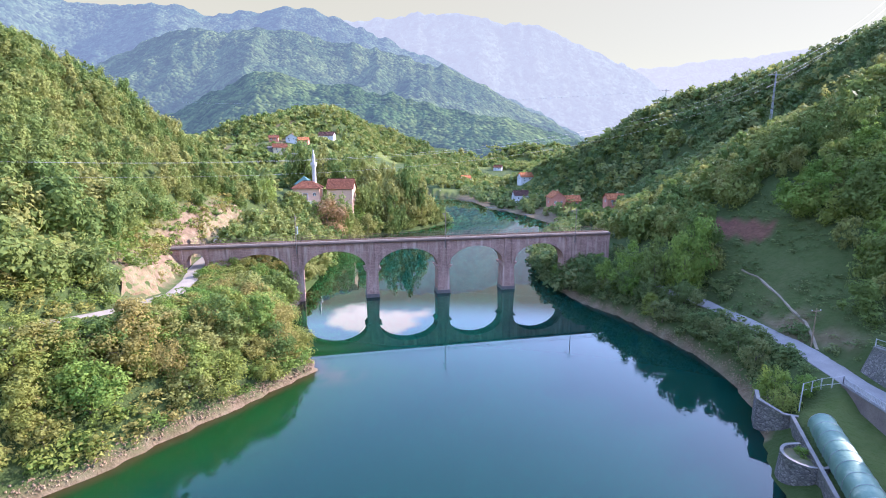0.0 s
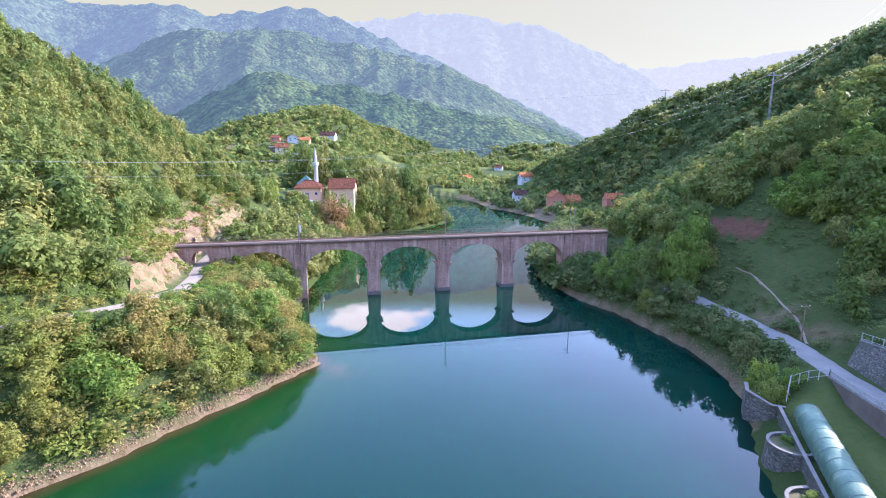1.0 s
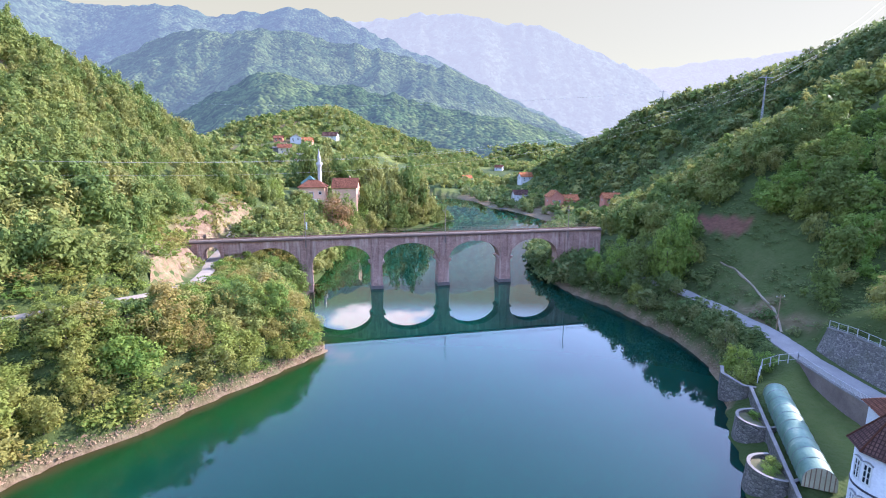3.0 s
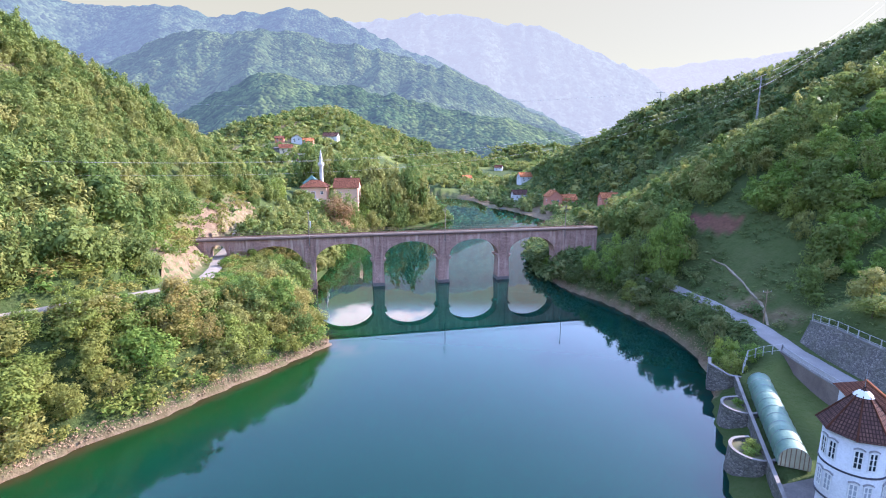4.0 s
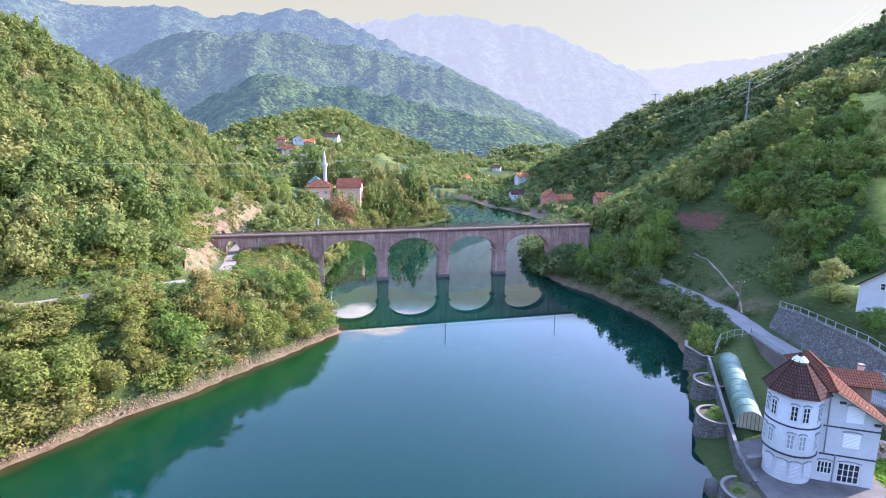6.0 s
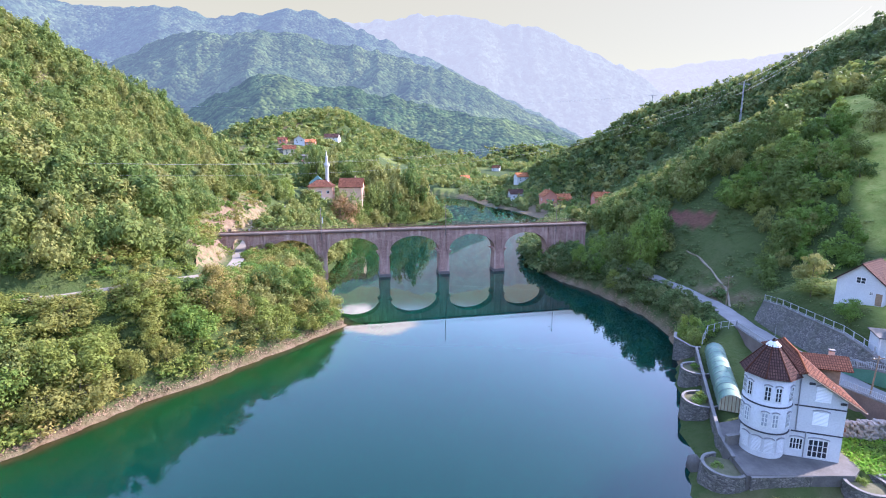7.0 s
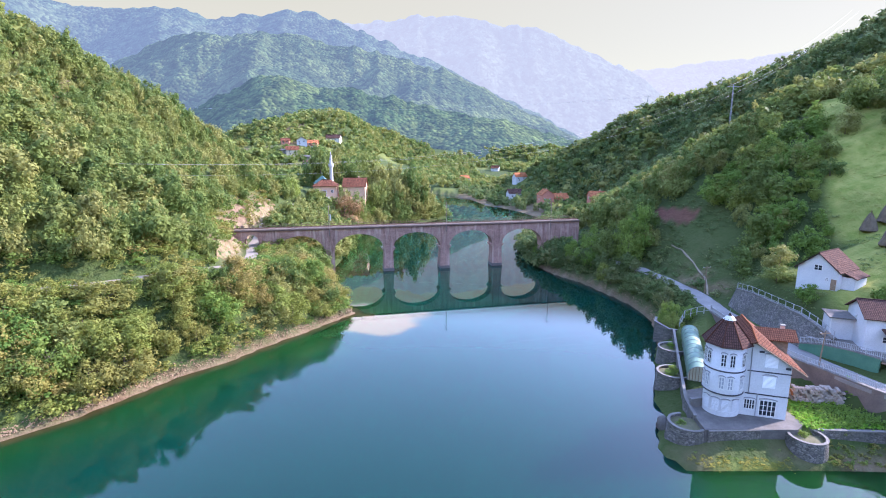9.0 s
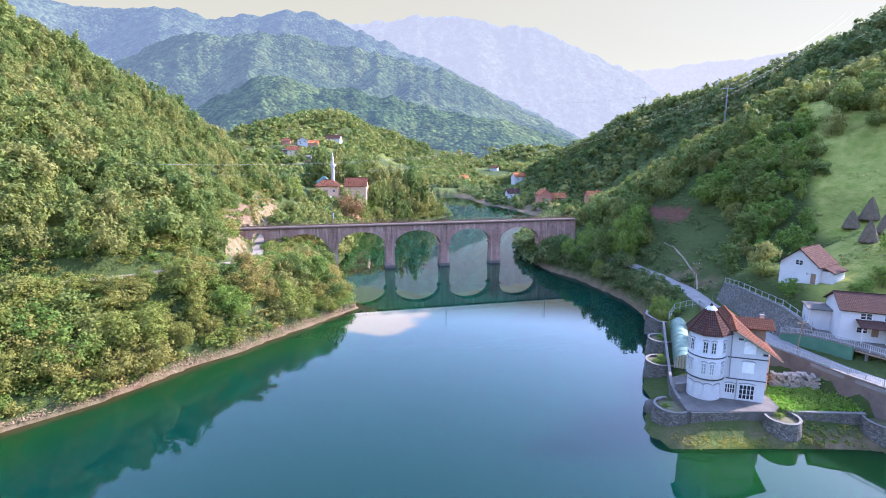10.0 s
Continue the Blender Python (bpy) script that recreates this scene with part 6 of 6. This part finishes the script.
# haystacks and utility poles on the right slope
M_HAY = mottled("old_hay", (0.10, 0.075, 0.05), (0.17, 0.13, 0.085), 1.2, 0.95, 1.0)
for x, y, hh, r in ((85.4, 58.8, 4.6, 1.5), (93.0, 72.6, 4.2, 1.5), (96.6, 72.2, 5.2, 1.8), (90.4, 60.6, 5.0, 1.7)):
    hay = thing("haystack", pose(x, y, height(x, y) - 0.1), "tall conical dark haystack on the pasture", "haystack", "haystacks on the pasture")
    rr = np.random.RandomState(int(x))
    bm = lathe([(r * 1.02, 0), (r * 1.12, 0.25), (r * 1.0, 0.9), (r * 0.84, hh * 0.36), (r * 0.62, hh * 0.58), (r * 0.36, hh * 0.80), (r * 0.16, hh * 0.94), (0.03, hh)], 26)
    for v in bm.verts:
        v.co += Vector((rr.normal(), rr.normal(), rr.normal())) * 0.05
    part("hay", bm, M_HAY, hay)
    part("pole", rod((0, 0, hh - 0.4), (0.05, 0, hh + 0.5), 0.05), M_WOOD, hay)


def utility_pole(x, y, z, tall, arms=1, lean=0.0, label="weathered wooden utility pole beside the road"):
    p = thing("utility_pole", pose(x, y, z, lean, 0, 10), label, "utility pole", "utility poles")
    part("post", rod((0, 0, -0.5), (0, 0, tall), 0.11, 0.07, 8), M_WOOD, p)
    for k in range(arms):
        part("crossarm", box(-0.9, 0.9, -0.06, 0.06, tall - 0.5 - 0.6 * k, tall - 0.38 - 0.6 * k), M_WOOD, p)
        for s in (-0.8, 0.8):
            part("insulator", lathe([(0.05, 0), (0.08, 0.08), (0.04, 0.2), (0, 0.22)], 8), M_METAL_WHITE, p, m=pose(s, 0, tall - 0.38 - 0.6 * k))
    return p


utility_pole(55.7, 34.8, 6.4, 6.0, 1, 3.0)
utility_pole(60.2, 76, 6.3, 6.5)
utility_pole(53.5, 106, 6.3, 7.0)

# power line over the right ridge
M_WIRE = mottled("bright_wire", (0.34, 0.34, 0.34), (0.44, 0.44, 0.44), 4.0, 0.6, 0.0)


def pylon(x, y, tall, label):
    z = height(x, y)
    p = thing("pylon", pose(x, y, z), label, "pylon", "power line pylons")
    for sx, sy in ((-1, -1), (1, -1), (1, 1), (-1, 1)):
        part("leg", rod((sx * 0.45, sy * 0.45, -1), (sx * 0.15, sy * 0.15, tall), 0.08, 0.06, 4), M_METAL_GREY, p)
    bm = bmesh.new()
    for k in range(10):
        z0, z1 = tall * k / 10, tall * (k + 1) / 10
        w0, w1 = 0.45 - 0.3 * k / 10, 0.45 - 0.3 * (k + 1) / 10
        for (ax, ay), (bx, by) in (((-1, -1), (1, -1)), ((1, -1), (1, 1)), ((1, 1), (-1, 1)), ((-1, 1), (-1, -1))):
            tube(bm, (ax * w0, ay * w0, z0), (bx * w1, by * w1, z1), 0.05, n=3)
    part("bracing", bm, M_METAL_GREY, p)
    part("crossarm", box(-3.4, 3.4, -0.12, 0.12, tall - 1.2, tall - 0.95), M_METAL_GREY, p)
    return z + tall


PX, PY = 155.0, 240.0
pz = pylon(PX, PY, 75 - height(PX, PY), "slender steel power pylon on the wooded ridge")
for dx, dz, drop in ((-3.2, -1.2, 4.0), (3.2, -1.2, 4.0), (-3.2, -6.5, 8.0)):
    a = (PX + dx, PY, pz + dz)
    cable("power_cable", sag(a, (322 + dx, 377, 150 + dz), 4), 0.04, M_WIRE, None, "long pale power cable across the valley", "cable")
    cable("power_cable", sag(a, (-96 + dx, 70 - dx, 39.5 - drop * 0.6), 14, 40), 0.017, M_WIRE, None, "long pale power cable across the valley", "cable")
pz = pylon(174, 400, 88 - height(174, 400), "slender steel power pylon on the wooded ridge")
cable("power_cable", sag((174, 400, pz - 1), (-330, 430, 86), 9, 30), 0.05, M_WIRE, None, "long pale power cable across the valley", "cable")
path_y = line([(74, 59.9), (77.5, 61.6), (82, 63.4), (91.4, 64.9), (99.6, 65.5), (104, 64.9)])
ribbon("path", path_y, lambda ys: ground(path_y(ys), ys), 74.5, 104, 0.22, mottled("trodden_earth", (0.22, 0.17, 0.12), (0.30, 0.24, 0.17), 0.7, 0.95, 0.3), "trodden footpath up the meadow", 0.12, 40)

# ---- beyond the bridge ----
mz = 15.8
mosque = thing("mosque_house", pose(-66.6, 219, mz, 0, 0, 6), "salmon-coloured hall with a red hipped tile roof beside the minaret", "house")
part("wall", box(0, 11.5, 0, 11, -4, 6.8), M_PLASTER_PINK, mosque)
for _p in ([(-0.8, -0.8, 6.7), (12.3, -0.8, 6.7), (8.0, 5.5, 9.8), (3.4, 5.5, 9.8)], [(-0.8, 11.8, 6.7), (12.3, 11.8, 6.7), (8.0, 5.5, 9.8), (3.4, 5.5, 9.8)], [(-0.8, -0.8, 6.7), (-0.8, 11.8, 6.7), (3.4, 5.5, 9.8)], [(12.3, -0.8, 6.7), (12.3, 11.8, 6.7), (8.0, 5.5, 9.8)]):
    roof("roof", [_p], M_TILE, mosque)
part("ridge_tiles", rod((3.4, 5.5, 9.85), (8.0, 5.5, 9.85), 0.14), M_TILE, mosque)
for u, z, ww, hh in ((2.2, 3.4, 1.2, 1.3), (9.4, 3.4, 1.2, 1.3)):
    window(mosque, pose(u, 0, z), ww, hh, 2, 2, head=False)
hall_door = part("door", box(-0.95, 0.95, -0.06, 0.03, 0, 2.9), M_WOOD, mosque, "tall dark wooden door", m=pose(5.4, 0, 1.6))
part("handle", box(0.72, 0.78, -0.12, -0.06, 1.2, 1.4), M_METAL_GREY, hall_door)
part("door_frame", box(-1.1, 1.1, -0.04, 0.02, -0.05, 3.05), M_PLASTER, hall_door)
part("base_wall", box(-1, 9, -3, 0, -4, 1.2), M_PLASTER, mosque, "pale lower terrace wall")
minaret = thing("minaret", pose(-59.8, 231, 14), "slender white minaret with a balcony and pointed roof", "minaret")
part("shaft", lathe([(1.25, 0), (1.25, 6), (0.95, 7), (0.88, 17.5), (1.35, 18.3), (1.5, 18.6)], 16), M_PLASTER, minaret, smooth=True)
part("balcony", lathe([(1.5, 18.6), (1.5, 19.7), (1.4, 19.7), (1.4, 18.7), (0.7, 18.7)], 16), M_PLASTER, minaret)
part("upper_shaft", lathe([(0.72, 18.7), (0.7, 21.4), (0.85, 21.6)], 16), M_PLASTER, minaret, smooth=True)
part("spire", lathe([(0.85, 21.6), (0.4, 24), (0.04, 26.2), (0.0, 27)], 16), M_METAL_GREY, minaret, "grey metal spire")
M_GREENROOF = mottled("green_sheet", (0.035, 0.10, 0.085), (0.055, 0.14, 0.115), 0.6, 0.5, 0.1)
hall = thing("mosque_hall", pose(-67.0, 240, 15), "low mosque hall with a green sheet metal roof", "mosque")
part("wall", box(-3.6, 3.6, -3.6, 3.6, -2, 8.3), M_PLASTER, hall)
for _a, _b in (((-4.1, -4.1), (4.1, -4.1)), ((4.1, -4.1), (4.1, 4.1)), ((4.1, 4.1), (-4.1, 4.1)), ((-4.1, 4.1), (-4.1, -4.1))):
    roof("roof", [[(*_a, 8.3), (*_b, 8.3), (0, 0, 12.2)]], M_GREENROOF, hall, "green sheet metal roof plane")
gable_house("village_house", pose(-52.0, 222, 16, 0, 0, 2), 11.2, 11, 6.4, 4.0, M_PLASTER_PINK, M_TILE, "pink house with a steep red roof and white gable", 0.6, (("front", 3, 2.5, 1.2, 1.4), ("right", 5.5, 5.0, 1.4, 1.6)), True, "x", base=5)


def far_house(x, y, w, d, h, rise, turn, wall_mat, roof_mat, label, along="x", z=None):
    z = height(x, y) - 0.3 if z is None else z
    return gable_house("village_house", pose(x, y, z, 0, 0, turn), w, d, h, rise, wall_mat, roof_mat, label, 0.6,
                       (("front", w * 0.25, h * 0.55, 1.3, 1.3), ("front", w * 0.7, h * 0.55, 1.3, 1.3), ("front", w * 0.3, 0.8, 1.2, 1.3), ("left", d * 0.5, h * 0.55, 1.2, 1.3)), True, along, group="village houses", base=4)


M_CREAM = mottled("cream_plaster", (0.62, 0.52, 0.36), (0.72, 0.62, 0.45), 0.6, 0.9, 0.1)
M_BRICK = mottled("red_brick", (0.52, 0.19, 0.125), (0.62, 0.27, 0.18), 0.8, 0.9, 0.2)
far_house(70.0, 316, 9, 12, 8.5, 3.6, 6, M_BRICK, M_TILE_ORANGE, "tall red brick house with orange tiled gable roof by the water", "y", 2.0)
far_house(79.0, 319, 11, 9, 6, 3.2, 6, M_BRICK, M_TILE_ORANGE, "lower orange-roofed wing of brick by the water", "x", 2.0)
far_house(54.0, 369, 11, 9, 6.5, 3.2, 8, M_PLASTER, M_TILE_BROWN, "white house with a brown roof on the far shore", "x", 1.2)
far_house(72, 456, 12, 9, 5.0, 3.6, 15, M_PLASTER, M_TILE_ORANGE, "white house with an orange roof among trees", "x", height(78, 458))
far_house(96.5, 288, 11, 9, 4.5, 2.8, 0, M_BRICK, M_TILE_ORANGE, "low orange-roofed house behind trees", "x", 7.5)
far_house(22, 558, 10, 8, 4.5, 3, 12, M_PLASTER, M_TILE_ORANGE, "far white house with an orange roof in the valley", "x")
far_house(70, 690, 11, 9, 5, 3.5, -20, M_PLASTER, M_TILE, "far white house with a red roof in the valley", "x")
for (x, y), (w, d, h, rise, t, wm, rm, way) in zip(VILLAGE, ((8, 8, 3.6, 2.2, 12, M_BRICK, M_TILE, "x"), (10, 9, 4.6, 3.2, 14, M_PLASTER, M_TILE, "y"), (10.5, 8, 3.4, 2.8, 4, M_BRICK, M_TILE_ORANGE, "x"),
                                                  (11, 8, 5.2, 3.0, 18, M_CREAM, M_TILE, "x"), (17, 10, 5.0, 4.2, -6, M_PLASTER, M_TILE_BROWN, "x"), (8, 7, 3.0, 1.4, 0, M_CONCRETE, M_TILE_BROWN, "x"))):
    far_house(x, y, w, d, h, rise, t, wm, rm, {M_PLASTER: "white hillside house with a tiled roof", M_BRICK: "red brick hillside house with a tiled roof", M_CREAM: "cream hillside house with a red tiled roof"}.get(wm, "grey hillside house with a dark roof"), way, height(x, y) + 0.4)

for x, y, w, d, h, t in ((-147, 421, 7, 6, 3.0, 14), (-124, 401, 8, 6, 3.4, 6), (-131, 455, 6, 5, 2.8, -10)):
    gable_house("shed", pose(x, y, height(x, y) + 0.2, 0, 0, t), w, d, h, 1.2, M_CONCRETE, M_PAVING, "low grey shed among the hillside houses", 0.3, (("front", w * 0.5, 1.0, 1.0, 0.9),), False, "x", "shed", "village sheds", base=3)


# ---- rock cuts above the lane ----
M_ROCK, _n, _l, _b = material("cut_rock", 0.95)
_c = add_ramp(_n, _l, add_noise(_n, _l, 0.45, 8.0, rough=0.65), (0.3, (0.13, 0.082, 0.042)), (0.5, (0.20, 0.138, 0.075)), (0.72, (0.27, 0.195, 0.115)))
_c = add_mix(_n, _l, add_ramp(_n, _l, add_noise(_n, _l, 1.3, 5.0), (0.48, (0, 0, 0)), (0.6, (0.9, 0.9, 0.9))), _c, (0.12, 0.14, 0.045))
_l.new(_c, _b.inputs["Base Color"])
add_bump(_n, _l, _b, add_noise(_n, _l, 1.1, 8.0, rough=0.7), 1.0, 0.5)


def rock_face(y0, y1, tall, seed, label):
    """A broken rock face leaning back from the lane."""
    ys, ts = np.arange(y0, y1, 0.5), np.linspace(0, 1, 15)
    Y, T = np.meshgrid(ys, ts)
    top = tall * (0.35 + 0.65 * lumps(Y + seed, Y, 7)) * smooth(y0, y0 + 5, Y) * (1 - smooth(y1 - 5, y1, Y))
    X = left_road(Y) - 2.7 - T * top * 0.55 - 1.1 * (lumps(Y * 1.0, T * top * 2 + seed, 1.6) - 0.5) - 1.4 * (lumps(Y, T * top + seed, 4) - 0.5)
    Z = left_road_z(Y) - 0.5 + T * (top + 0.6)
    return tagged(sheet("rock_face", X, Y, Z, M_ROCK), label, "rock face", kind="structure")


rock_face(78, 115, 6.5, 3, "broken ochre rock face above the lane")
rock_face(124, 180, 6.0, 8, "broken ochre rock face beyond the bridge")


# ---- stones on the shingle, poles on the far shore ----
def shingle(name, side, y0, y1, n, seed, label):
    """Loose stones along the water's edge, ONE mesh."""
    rr = np.random.RandomState(seed)
    ys = rr.uniform(y0, y1, n)
    off = np.abs(rr.normal(size=n)) * 0.9 - 0.2
    xs = left_shore(ys) - off if side < 0 else right_shore(ys) + off
    zs = ground(xs, ys)
    cube = np.array([(-1, -1, -1), (1, -1, -1), (1, 1, -1), (-1, 1, -1), (-0.7, -0.7, 1), (0.7, -0.7, 1), (0.7, 0.7, 1), (-0.7, 0.7, 1)], float)
    quad = np.array([(4, 5, 6, 7), (0, 1, 5, 4), (1, 2, 6, 5), (2, 3, 7, 6), (3, 0, 4, 7)])
    verts, faces = [], []
    for k in range(n):
        s = 0.04 + 0.10 * rr.rand() ** 2
        a = rr.rand() * 6.28
        r = np.array([[math.cos(a), -math.sin(a), 0], [math.sin(a), math.cos(a), 0], [0, 0, 1]])
        verts.append((cube * (1 + 0.3 * rr.normal(size=(8, 3))) * s * np.array([1.2, 0.9, 0.6])) @ r.T + np.array([xs[k], ys[k], zs[k]]))
        faces.append(quad + 8 * k)
    return tagged(put(name, np.concatenate(verts), np.concatenate(faces), M_PEBBLE), label, "stones", kind="stuff")


M_PEBBLE = mottled("shore_stones", (0.17, 0.112, 0.066), (0.29, 0.20, 0.12), 0.8, 0.9, 0.3)
shingle("shingle", -1, 15, 92, 3000, 21, "ochre stones along the sunlit shore")
shingle("shingle_shaded", 1, 60, 135, 1500, 22, "brown stones along the shaded shore")

for x, y in ((-3, 448), (22, 420), (50, 352), (66, 345), (66, 312), (92, 300)):
    utility_pole(x, y, height(x, y), 9, 1, 0, "grey utility pole on the far shore")
for x, y, t in ((47, 336, 20), (60, 306, 0), (40, 352, 30)):
    jetty = thing("jetty", pose(x, y, 0, 0, 0, t), "low grey wooden jetty on the far shore", "jetty", "jetties")
    part("deck", box(-9, 2, -1.0, 1.0, 0.5, 0.7), M_CONCRETE, jetty)
    for px in (-8, -4, 0):
        part("pile", rod((px, -0.8, -3), (px, -0.8, 0.55), 0.12), M_WOOD, jetty)
        part("pile", rod((px, 0.8, -3), (px, 0.8, 0.55), 0.12), M_WOOD, jetty)
